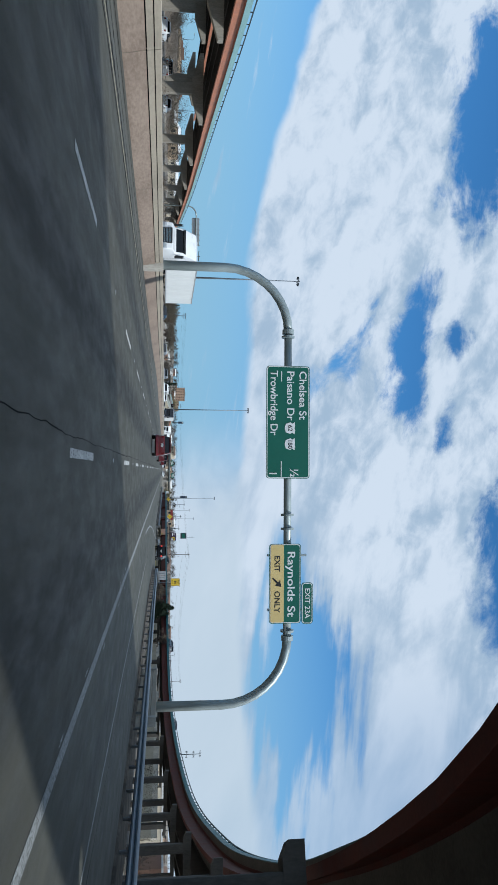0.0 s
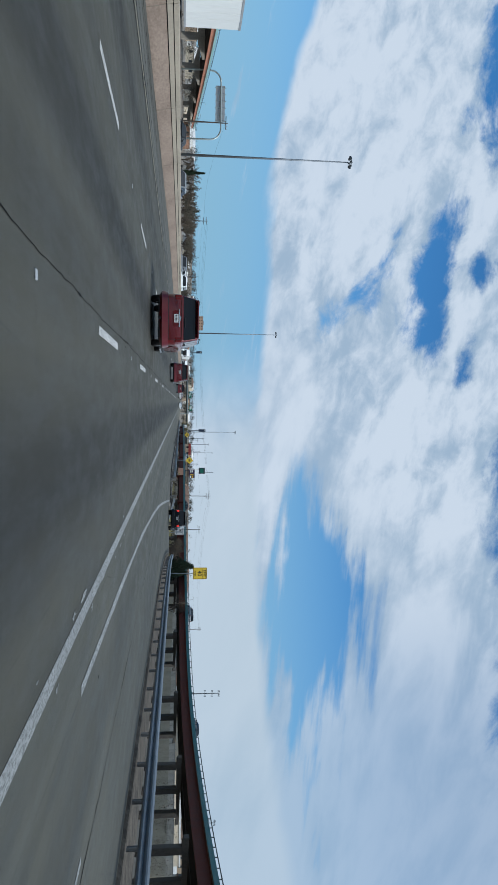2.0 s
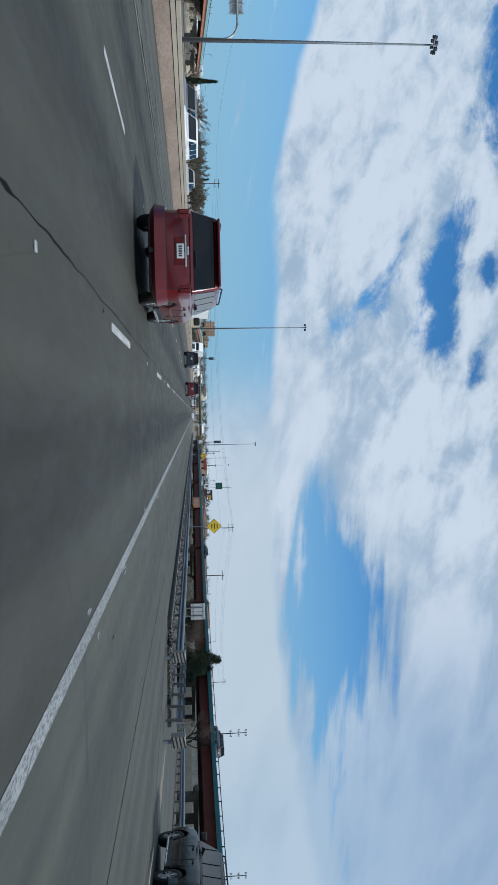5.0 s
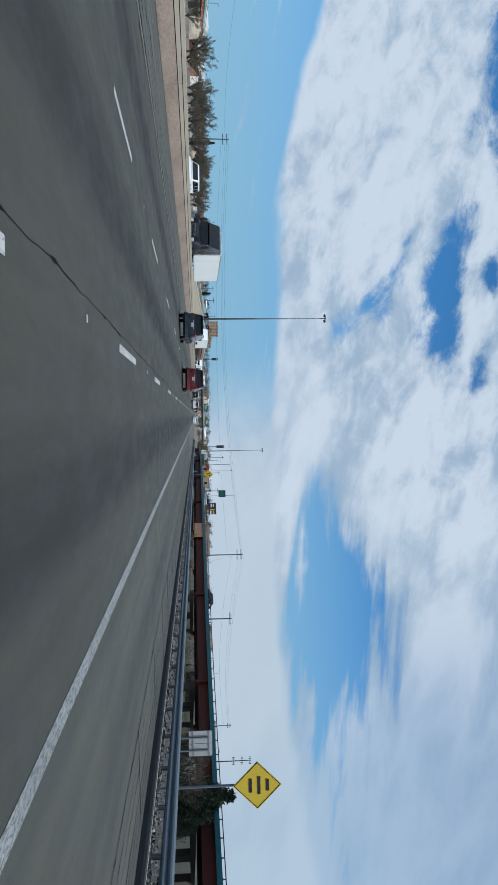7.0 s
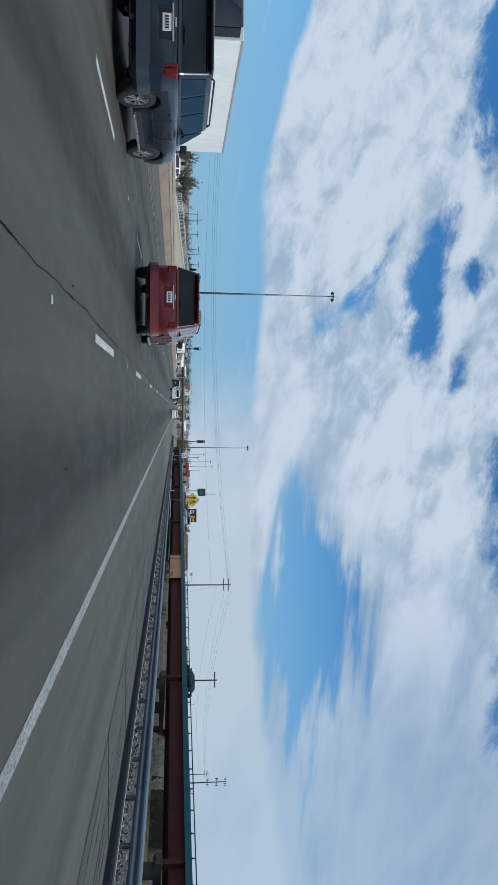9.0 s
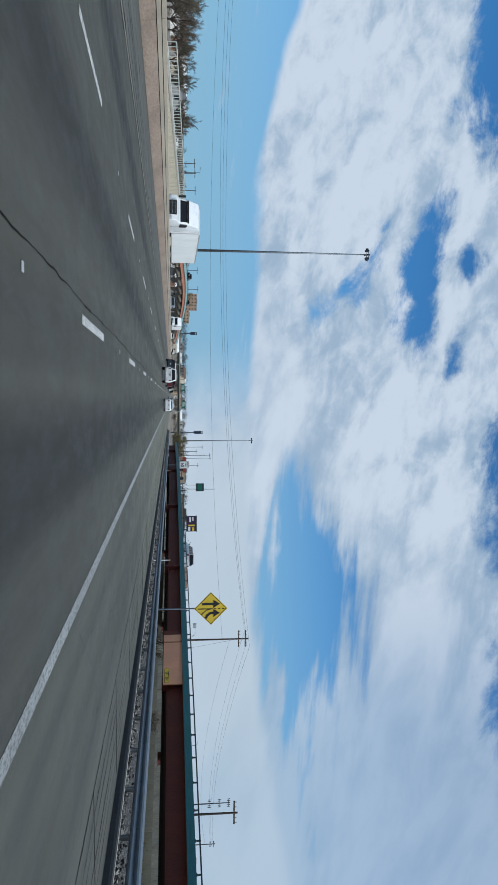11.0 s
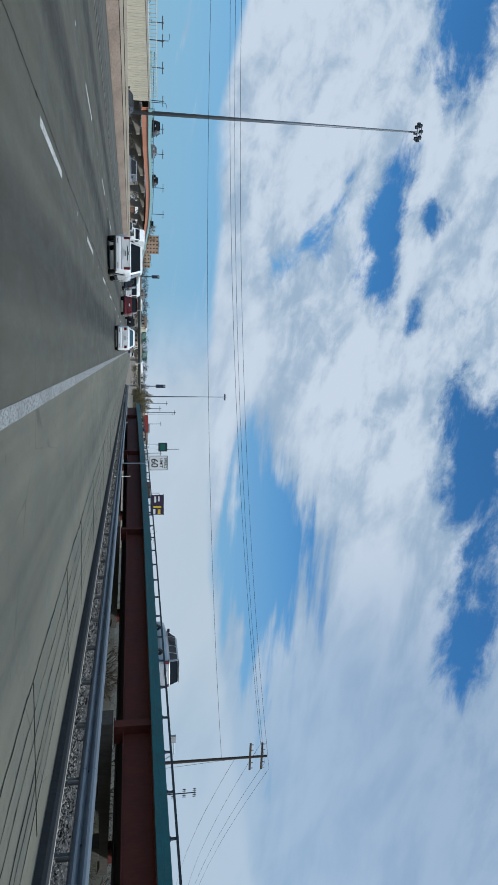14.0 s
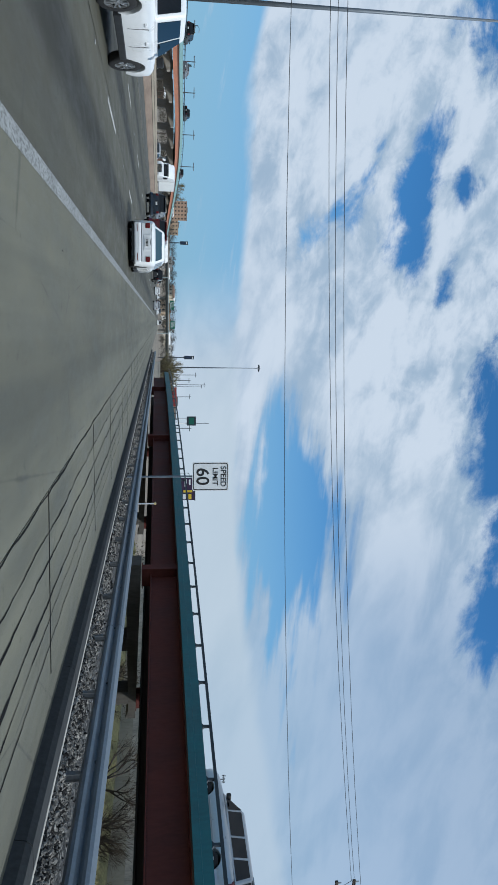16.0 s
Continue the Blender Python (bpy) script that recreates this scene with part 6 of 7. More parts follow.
def bare_tree(at, h, seed, label, leafy=0, mat=None, depth=4, name="tree", spread=1.0, low=0.33):
    """Trunk and limbs, with fans of thin twigs (leafy 0) or twigs with small leaves."""
    rng = random.Random(seed)
    t = thing(name, label, "tree", group="roadside trees", at=at, turn=rng.uniform(0, 360))
    bm, tips = bmesh.new(), []
    branches(bm, Vector((0, 0, -0.3)), Vector((rng.uniform(-0.1, 0.1), rng.uniform(-0.1, 0.1), 1)).normalized(), h * low, h * 0.021, depth, rng, tips)
    bmesh.ops.transform(bm, matrix=Matrix.Diagonal((spread, spread, 1, 1)), verts=bm.verts)
    part("trunk", bm, BARK, t)
    g = np.random.default_rng(seed)
    p = np.array([tuple(q) for q in tips if q.z > h * 0.25]) * np.array((spread, spread, 1))
    n = 4 + leafy * 3
    p = np.repeat(p, n, axis=0) + g.normal(size=(len(p) * n, 3)) * h * 0.022
    out = p - np.array((0, 0, h * 0.35))
    out /= np.linalg.norm(out, axis=1)[:, None]
    blades = [strands(p, out * 0.9 + g.normal(size=p.shape) * 0.5 + np.array((0, 0, 0.25)), h * g.uniform(0.04, 0.10, len(p)), h * 0.0012, g)]
    if leafy:
        q = np.repeat(p, 2, axis=0) + g.normal(size=(len(p) * 2, 3)) * h * 0.03
        blades.append(strands(q, g.normal(size=q.shape), h * g.uniform(0.008, 0.018, len(q)), h * 0.004, g))
    blades_part("crown", np.concatenate(blades), mat or TWIG, t, "fan of bare twigs" if not leafy else "feathery brown crown of twigs and small leaves")
    return t


def mesquite(at, h, seed, label, mat, leaves=0.0):
    """Low spreading desert tree: limbs fanning out from a short trunk, edged with many fine twigs."""
    rng, g = random.Random(seed), np.random.default_rng(seed)
    t = thing("mesquite_tree", label, "tree", group="roadside trees", at=at, turn=rng.uniform(0, 360))
    bm, starts, ways = bmesh.new(), [], []
    fork = Vector((rng.uniform(-0.1, 0.1), rng.uniform(-0.1, 0.1), h * 0.14))
    tube(bm, (0, 0, -0.3), fork, h * 0.034, h * 0.028, 7, False)
    for k in range(11):
        a, lean = 2 * math.pi * (k * 0.382 + rng.uniform(-0.05, 0.05)), rng.uniform(0.15, 1.15)
        d = Vector((math.cos(a) * math.sin(lean), math.sin(a) * math.sin(lean), math.cos(lean)))
        L = h * rng.uniform(0.50, 0.78)
        pts = [fork + d * L * s + Vector((0, 0, 0.10 * L * s * s)) for s in (0, 0.35, 0.7, 1.0)]
        pipe(bm, pts, [h * 0.016, h * 0.012, h * 0.008, h * 0.004], 5)
        for _ in range(9):
            s = rng.uniform(0.35, 1.0)
            p = fork + d * L * s + Vector((0, 0, 0.10 * L * s * s))
            e = (d + Vector((rng.gauss(0, 0.6), rng.gauss(0, 0.6), rng.gauss(0.25, 0.4)))).normalized()
            q = p + e * h * rng.uniform(0.12, 0.22)
            tube(bm, p, q, h * 0.005, h * 0.003, 4, False)
            for _ in range(20):
                starts.append(tuple(p.lerp(q, rng.uniform(0.2, 1.0))))
                ways.append(tuple(e))
    part("trunk", bm, BARK, t, "dark forked limbs")
    p, d = np.array(starts), np.array(ways)
    blades = [strands(p, d + g.normal(size=p.shape) * 0.55, h * g.uniform(0.05, 0.13, len(p)), h * 0.0035, g)]
    if leaves:
        q = np.repeat(p, 2, axis=0) + g.normal(size=(len(p) * 2, 3)) * h * 0.035
        blades.append(strands(q, g.normal(size=q.shape), h * g.uniform(0.012, 0.028, len(q)) * leaves, h * 0.007, g))
    blades_part("crown", np.concatenate(blades), mat, t, "feathery fan of brown twigs")


def evergreen(at, h, w, seed, label):
    rng = random.Random(seed)
    t = thing("evergreen_tree", label, "tree", group="roadside trees", at=at)
    part("trunk", tube(bmesh.new(), (0, 0, -0.3), (0.1, 0, h * 0.8), h * 0.022, h * 0.008, 8), BARK, t)
    layers = []
    for k in range(10):
        z = h * (0.18 + 0.078 * k)
        rr = w * (1.0 - 0.088 * k) * rng.uniform(0.75, 1.1)
        layers.append(leaf_cloud((rng.uniform(-0.2, 0.2) * rr, rng.uniform(-0.2, 0.2) * rr, z), (rr, rr, h * 0.12), 850, h * 0.036, rng, 0.1, 0.2))
    blades_part("crown", np.concatenate(layers), PINE, t, "dark ragged evergreen crown")


for k, (x, y, h) in enumerate(((34.7, 216, 9.0), (37.0, 221, 8.2))):
    bare_tree((x, y, -4.4), h, 140 + k, "dense dark leafless tree below the ramp viaduct", leafy=1, mat=WOODS, depth=5, low=0.27)
for k, (x, y, h, w) in enumerate(((39.4, 215, 8.9, 3.5), (41.8, 217.5, 7.8, 3.2), (40.6, 213.2, 6.6, 3.0))):
    evergreen((x, y, -4.4), h, w, 20 + k, "dark evergreen tree below the ramp viaduct")
evergreen((-63, 238, 0), 7.0, 0.8, 31, "slim dark cypress beyond the opposite lanes")
evergreen((-88, 372, 0), 8.5, 0.9, 32, "slim dark cypress among bare trees")
evergreen((-62, 500, 0), 9.5, 1.5, 33, "dark evergreen near the far viaduct")
for k, (x, y, z, h) in enumerate(((33, 207, -4.4, 9.0), (46, 200, -4.4, 10.5), (27.5, 306, -4.4, 7.2), (29.5, 313, -4.4, 7.4), (26.5, 320, -4.4, 7.1), (30.0, 325, -4.4, 7.4), (25.5, 331, -4.4, 7.1), (28, 338, -4.4, 7.2), (32, 298, -4.4, 7.2), (26, 345, -4.4, 6.8), (28.5, 317, -4.4, 7.3), (27.5, 334, -4.4, 7.1))):
    bare_tree((x, y, z), h, 40 + k, "bare winter tree below the ramp viaduct", depth=5, low=0.3)
rng = random.Random(14)
for k in range(34):
    y = 262 + 5.6 * k + rng.uniform(-3, 3)
    x = -57 - 0.11 * (y - 262) - rng.uniform(0, 24)
    mesquite((x, y, ground_height(x, y)), rng.uniform(6.0, 9.0) if y > 310 else rng.uniform(3.2, 5.0), 60 + k, "scrubby mesquite tree with a feathery grey-brown crown", MESQUITE if k % 3 else TWIG, 1.0 if k % 2 else 0.0)
mesquite((13.0, 446, -0.6), 6.6, 81, "dusty olive tree beside the far ramp", OLIVE, 1.8)
mesquite((-66, 700, 0), 15.0, 83, "large dusty olive tree before the tan tower", OLIVE, 1.6)
mesquite((16.0, 436, -0.8), 4.2, 82, "brown leafless shrub beside the far ramp", TWIG)


def brush():
    """Low dry brush along the verges, and a taller thicket beyond the left viaducts."""
    rng = random.Random(9)
    low, thicket = [], []
    for _ in range(520):
        left = rng.random() < 0.65
        x = rng.uniform(-140, -36) if left else rng.uniform(24, 60)
        y = rng.uniform(60, 520)
        s = rng.uniform(0.4, 1.5)
        low.append(leaf_cloud((x, y, ground_height(x, y) + s * 0.5), (s, s, s * 0.7), 110, s * 0.26, rng, 0.5, 0.07))
    for _ in range(220):
        y = 40 + 270 * rng.random()
        x = -58 - 0.26 * y - 44 * rng.random() ** 1.4
        s = rng.uniform(1.6, 3.1)
        thicket.append(leaf_cloud((x, y, ground_height(x, y) + s * 0.75), (s * 1.25, s * 1.25, s), 620, s * 0.10, rng, 0.5, 0.16))
    for _ in range(150):
        y = 405 + 235 * rng.random()
        s = rng.uniform(1.5, 2.6)
        thicket.append(leaf_cloud((-52 - 0.155 * (y - 405) - 9 * rng.random(), y, s * 0.8), (s * 1.4, s * 1.4, s), 420, s * 0.12, rng, 0.5, 0.18))
    for _ in range(80):
        y = 55 + 215 * rng.random()
        k = min(RIGHT, key=lambda q: abs(q.y - y))
        s = rng.uniform(1.3, 2.3)
        x = k.x + (rng.uniform(2, 26) if y < 150 else rng.uniform(19, 34))
        thicket.append(leaf_cloud((x, y, -3.6 + s * rng.uniform(0.8, 1.25)), (s * 1.3, s * 1.3, s * 1.2), 420, s * 0.11, rng, 0.6, 0.15))
    # dark sprays added behind the street wall in place of under-deck shade
    for _ in range(60):
        y = 262 + 120 * rng.random()
        s = rng.uniform(1.4, 2.2)
        thicket.append(leaf_cloud((42.5 - 0.105 * (y - 262) + rng.uniform(0, 5), y, -2.6 + s), (s * 1.3, s * 1.3, s * 1.2), 620, s * 0.10, rng, 0.5, 0.16))
    tagged(blades_part("dry_brush", np.concatenate(low), TWIG, None), "low dry brown brush on bare ground", "brush", kind="stuff")
    tagged(blades_part("thicket", np.concatenate(thicket), WOODS, None), "dense dark brown thicket behind the viaduct piers, part added as shade", "brush", kind="stuff")


brush()
SLOPE = material("brown_scrub_slope", (0.070, 0.052, 0.038), 0.95, vary=0.5, scale=0.35, fine=3, bump=0.5, tint=(0.10, 0.078, 0.056))
bm, prev = bmesh.new(), None
for k in range(58):
    y = 20 + 6 * k
    x = -66 - 0.27 * y
    h = 3.4 + 1.2 * noise.noise((y * 0.03, 2, 0)) + 0.5 * noise.noise((y * 0.12, 5, 0))
    if y > 270:
        h *= max(0.05, 1 - (y - 270) / 90)
    row = [bm.verts.new((x + a + 1.5 * noise.noise((y * 0.1, a, 1)), y, ground_height(x + a, y) - 0.3 + b * h)) for a, b in ((7, 0), (3, 0.45), (0, 0.85), (-4, 1.0), (-16, 1.02), (-30, 0))]
    if prev:
        for p, q, r, u in zip(prev, prev[1:], row[1:], row):
            bm.faces.new((p, q, r, u))
    prev = row
tagged(part("embankment", bm, SLOPE, smooth=True), "brown scrubby earth embankment behind the viaduct piers", "embankment", kind="structure")
# retaining walls
WALL_TAN = material("ribbed_tan_wall", (0.44, 0.40, 0.31), 0.9, vary=0.15, scale=0.4, fine=6, bump=0.2, stretch=(1, 1, 0.3))
WALL_GREY = material("cream_street_wall", (0.54, 0.50, 0.42), 0.9, vary=0.3, scale=0.5, fine=8, bump=0.2, stretch=(1, 1, 0.3))


def panel_wall(name, label, path, z0, heights, mat, thick=0.4, cap=True, ribs=0, plinth=None):
    t = thing(name, label, "retaining wall", kind="structure")
    for i, (a, b) in enumerate(zip(path, path[1:])):
        d = b - a
        m = Matrix.Translation((a.x, a.y, 0)) @ Matrix.Rotation(math.atan2(d.y, d.x), 4, "Z")
        L = Vector((d.x, d.y, 0)).length - 0.02
        h0, h1 = heights(i), heights(i + 1)
        pts = [(0, z0), (L, z0), (L, h1), (0, h0)]
        ob = part("wall_panel", flat_shape(pts, thick, Matrix.Rotation(math.pi / 2, 4, "X")), mat, t)
        ob.matrix_basis = m
        if plinth is not None and min(h0, h1) > plinth + 0.1:
            ob = part("plinth", flat_shape([(0, z0), (L, z0), (L, plinth), (0, plinth)], thick + 0.14, Matrix.Translation((0, 0.07, 0)) @ Matrix.Rotation(math.pi / 2, 4, "X")), WALL_TAN, t)
            ob.matrix_basis = m
        for r in range(ribs):
            x = L * (r + 0.5) / ribs
            hh = h0 + (h1 - h0) * x / L
            ob = part("rib", box(bmesh.new(), x - 0.05, x + 0.05, -thick - 0.05, 0.05, z0, hh - 0.15), mat, t)
            ob.matrix_basis = m
        if cap:
            ob = part("coping", flat_shape([(0, h0), (L, h1), (L, h1 + 0.16), (0, h0 + 0.16)], thick + 0.12, Matrix.Translation((0, 0.06, 0)) @ Matrix.Rotation(math.pi / 2, 4, "X")), CONCRETE, t)
            ob.matrix_basis = m
    return t


wl = curve_points([(-35.0, 298, 0), (-35.2, 330, 0), (-35.4, 393.8, 0)], 4.0)


def wall_top(i):
    return max(0.6, 0.9 + 0.0345 * (wl[min(i, len(wl) - 1)].y - 306))


panel_wall("wall_ramp", "ribbed tan concrete retaining wall under the ramp railing", wl, -0.3, wall_top, WALL_TAN, ribs=5)
# pale railing above the wall
railing = thing("wall_railing", "pale weathered steel railing on the retaining wall", "railing", kind="structure")
PALE_RAIL = material("pale_railing_paint", (0.46, 0.48, 0.43), 0.6, vary=0.12)
baluster = mesh_of("baluster", box(bmesh.new(), -0.035, 0.035, -0.035, 0.035, 0, 1.0), PALE_RAIL)
for i in range(len(wl) - 1):
    a, b = wl[i], wl[i + 1]
    za, zb = wall_top(i) + 0.1, wall_top(i + 1) + 0.1
    for h in (0.12, 1.0):
        part("rail", pipe(bmesh.new(), [(a.x, a.y, za + h), (b.x, b.y, zb + h)], 0.055, 6), PALE_RAIL, railing)
    for k in range(4):
        shared("baluster", baluster, railing, Matrix.Translation((a.x + (b.x - a.x) * k / 4, a.y + (b.y - a.y) * k / 4, za + (zb - za) * k / 4)))
wr = curve_points([(74, 150, 0), (66, 200, 0), (50, 250, 0), (38, 291, 0), (31.5, 336, 0), (29, 380, 0)], 6.0)
panel_wall("wall_street", "pale concrete wall along the street below", wr, -4.8, lambda i: 0.45 if wr[min(i, len(wr) - 1)].y < 262 else 0.10, WALL_GREY, plinth=-0.62, ribs=2)
GRASS = material("dry_yellow_grass", (0.17, 0.155, 0.060), 0.95, vary=0.4, scale=0.8, fine=9, bump=0.4, tint=(0.24, 0.215, 0.095))
bank = curve_points([(49.0, 250, 0), (37.0, 291, 0), (30.5, 336, 0), (28.0, 380, 0)], 3.0)
bm = bmesh.new()
sweep(bm, [(-6.0, -4.7), (-5.5, -4.3), (-3.0, -2.9), (-0.2, -1.5), (0.3, -1.45), (0.3, -4.7)], bank)
tagged(part("ground_bank", bm, GRASS), "bank of dry yellow grass before the street wall", "bank", kind="structure")
rng, tufts = random.Random(33), []
for _ in range(420):
    p = bank[rng.randrange(len(bank))]
    q = rng.random()
    tufts.append(leaf_cloud((p.x - 5.0 * q, p.y + rng.uniform(-1.5, 1.5), -1.35 - 2.7 * q), (0.5, 0.5, 0.35), 40, 0.30, rng, 1.4, 0.05))
tagged(blades_part("dry_grass", np.concatenate(tufts), GRASS, None), "tufts of dry yellow grass on the bank", "grass", kind="stuff")
wb = [Vector((8.95, 404, 0)), Vector((19.5, 404.5, 0))]
panel_wall("wall_abutment", "grey concrete abutment under the ramp", wb, -3.0, lambda i: 1.2, CONCRETE, 0.6)
# dark bumpy strip behind the street wall, added to stand for under-deck shade
bm, prev = bmesh.new(), None
for k, p in enumerate(curve_points([(47.5, 258, 0), (40.5, 291, 0), (34.2, 336, 0), (31.5, 384, 0)], 0.7)):
    row = [bm.verts.new((p.x + a + 0.35 * noise.noise((k * 0.5, a * 3, 1)), p.y, -4.5 + b * (5.9 + 0.5 * noise.noise((k * 0.23, a, 4)) + 0.3 * noise.noise((k * 0.9, a, 7))))) for a, b in ((-0.9, 0), (-1.0, 0.5), (-0.8, 0.85), (-0.2, 1.0), (0.5, 0.97), (1.0, 0.6), (1.0, 0))]
    if prev:
        for c, d, e, f in zip(prev, prev[1:], row[1:], row):
            bm.faces.new((c, d, e, f))
    prev = row
tagged(part("hedge", bm, WOODS), "dark strip added behind the street wall as under-deck shade", "hedge", kind="stuff")
# lower street beside the viaduct
bm = bmesh.new()
sweep(bm, [(-4.5, 0), (4.5, 0), (4.5, 0.06), (-4.5, 0.06)], curve_points([(62, 120, -4.5), (57, 190, -4.5), (44, 245, -4.5), (32.5, 291, -4.5), (25.5, 336, -4.5), (22, 372, -4.5)], 6))
tagged(part("road_street", bm, SHOULDER), "grey asphalt street running below the viaduct", "road", kind="structure")

# ---- signs and furniture seen from behind or afar ----
sb = thing("board_sign", "large grey sign seen from behind on two posts", "road sign", at=(28.2, 203, -4.0), turn=12)
for x in (-0.65, 0.65):
    box_part("plate", SIGN_BACK, sb, x - 0.62, x + 0.62, 0, 0.05, 4.05, 6.1, 0.01)
for x in (-0.65, 0.65):
    box_part("post", GALV, sb, x - 0.05, x + 0.05, -0.12, -0.01, -0.4, 5.7)
for z in (4.4, 5.8):
    box_part("brace", GALV, sb, -1.2, 1.2, -0.05, 0.0, z - 0.05, z + 0.05)
# tubular gantry over the opposite lanes, its sign facing away
lg = thing("sign_gantry", "grey tubular gantry over the opposite lanes", "sign gantry", at=(0, 246, 0))
for s, x0 in ((1, -94), (-1, -75)):
    part("arched_post", pipe(bmesh.new(), [(x0, 0, -0.3), (x0, 0, 8.5)] + [(x0 + s * 3 * (1 - math.cos(a)), 0, 8.5 + 3 * math.sin(a)) for a in [radians(15 * k) for k in range(1, 7)]], 0.24, 10), GREY_POLE, lg, smooth=True)
part("beam", tube(bmesh.new(), (-91, 0, 11.5), (-78, 0, 11.5), 0.22), GREY_POLE, lg)
part("sign_panel", box(bmesh.new(), -90, -80, 0.2, 0.3, 10.0, 12.6, 0.01), SIGN_BACK, lg, "dull back of a sign panel")
for k in range(6):
    box_part("stiffening_bar", GREY_POLE, lg, -89.5 + 1.85 * k, -89.3 + 1.85 * k, 0.05, 0.2, 9.8, 12.9)
# slim delineator posts behind the guardrail
for x, y in ((9.4, 325.9), (9.35, 271.0)):
    dp = thing("marker_post", "slim white marker post with a reflector", "marker post", group="marker posts", at=(x, y, 0))
    part("post", tube(bmesh.new(), (0, 0, -0.2), (0, 0, 1.1), 0.022, n=8), SIGN_WHITE, dp)
    part("reflector", tube(bmesh.new(), (0, -0.03, 1.06), (0, 0.03, 1.06), 0.04, n=10), SIGN_CREAM, dp)

PURPLE = material("purple_billboard_print", (0.034, 0.014, 0.048), 0.5, vary=0.25, scale=0.8)
bb = thing("billboard", "purple billboard with yellow and white print", "billboard", at=(41.6, 464, -0.6), turn=-8)
part("panel", box(bmesh.new(), -2.6, 2.6, 0, 0.3, 6.8, 9.9, 0.03), PURPLE, bb)
for z in (6.6, 9.9):
    box_part("frame_bar", DARK_STEEL, bb, -2.75, 2.75, 0.02, 0.28, z, z + 0.2)
box_part("print_block", SIGN_YELLOW, bb, 0.3, 0.8, -0.01, 0.0, 7.3, 9.4)
box_part("print_block", SIGN_YELLOW, bb, 1.2, 2.4, -0.01, 0.0, 8.5, 9.2)
box_part("print_block", SIGN_WHITE, bb, 1.1, 2.4, -0.01, 0.0, 7.2, 7.9)
box_part("print_block", SIGN_WHITE, bb, -2.2, -0.6, -0.01, 0.0, 7.6, 8.1)
box_part("print_block", SIGN_WHITE, bb, -2.2, -0.9, -0.01, 0.0, 8.6, 9.0)
for x in (-2, 2):
    part("leg", tube(bmesh.new(), (x, 0.15, -3), (x, 0.15, 6.7), 0.2), DARK_STEEL, bb)
py = thing("pylon_sign", "tall dark pylon sign on twin steel poles", "pylon sign", at=(72, 800, 0), turn=-5)
part("panel", box(bmesh.new(), -3.2, 3.2, 0, 1.0, 20.5, 27.0, 0.1), DARK_STEEL, py)
box_part("face", SIGN_GREEN, py, -2.4, 2.4, -0.03, 0, 22, 25.5)
for x in (-1.6, 1.6):
    part("pole", tube(bmesh.new(), (x, 0.5, -3), (x, 0.5, 20.6), 0.35), SIGN_WHITE, py)
part("pole", tube(bmesh.new(), (1.6, 0.5, 26), (1.6, 0.5, 36), 0.2), DARK_STEEL, py)
fg = thing("sign_gantry", "far gantry with green guide signs", "sign gantry", at=(0, 860, 0))
part("beam", box(bmesh.new(), -30, 12, 0, 0.5, 8.0, 8.6), GREY_POLE, fg)
for x in (-30, 12):
    part("post", tube(bmesh.new(), (x, 0.25, -0.3), (x, 0.25, 8.6), 0.3), GREY_POLE, fg)
for x, w, z0, z1 in ((-9.5, 3.4, 9.4, 12.6), (5.5, 3.0, 9.9, 13.4)):
    gp = box_part("sign_panel", SIGN_GREEN, fg, x - w, x + w, -0.15, -0.05, z0, z1, label="green guide sign")
    for k in range(3):
        box_part("print_block", SIGN_WHITE, gp, x - w * (0.8 - 0.1 * k), x + w * (0.35 + 0.2 * k), -0.19, -0.16, z1 - 0.9 - 0.85 * k, z1 - 0.5 - 0.85 * k)
    for dx in (-0.6, 0.6):
        box_part("bracket", GREY_POLE, fg, x + dx * w - 0.1, x + dx * w + 0.1, -0.05, 0.1, 8.0, z1 - 0.2)
op = thing("overpass", "far grey concrete overpass across the freeway", "overpass", kind="structure", at=(0, 900, 0))
OVERPASS_STEEL = material("dark_green_girder_paint", (0.020, 0.026, 0.024), 0.7, vary=0.3, scale=0.5, fine=4)
box_part("girder", OVERPASS_STEEL, op, -120, 110, -0.3, 0.3, 6.6, 8.3)
box_part("girder", OVERPASS_STEEL, op, -120, 110, 10.5, 11, 6.6, 8.3)
box_part("deck", CONCRETE, op, -120, 110, 0.31, 10.49, 8.0, 8.6)
box_part("parapet", PIER, op, -120, 110, -0.4, -0.1, 8.31, 9.1)
for x in (-34, -15.9, 10, 60, -80):
    box_part("pier", PIER, op, x - 1, x + 1, 2, 9, -4, 6.5)

# ---- buildings ----
WINDOW = glass_material("dark_window_glass", (0.02, 0.028, 0.035), 0.08)
WALLS = [material(n, c, 0.9, vary=0.12, scale=0.3, fine=4) for n, c in (("cream_stucco", (0.50, 0.44, 0.34)), ("white_stucco", (0.66, 0.65, 0.61)), ("brown_brick", (0.27, 0.15, 0.10)), ("tan_stucco", (0.42, 0.32, 0.22)), ("grey_block", (0.33, 0.33, 0.32)))]
ROOFS = [material(n, c, 0.9, vary=0.2, scale=0.3, fine=4) for n, c in (("grey_roofing", (0.20, 0.20, 0.20)), ("brown_shingle", (0.14, 0.09, 0.065)), ("white_roofing", (0.62, 0.62, 0.60)))]


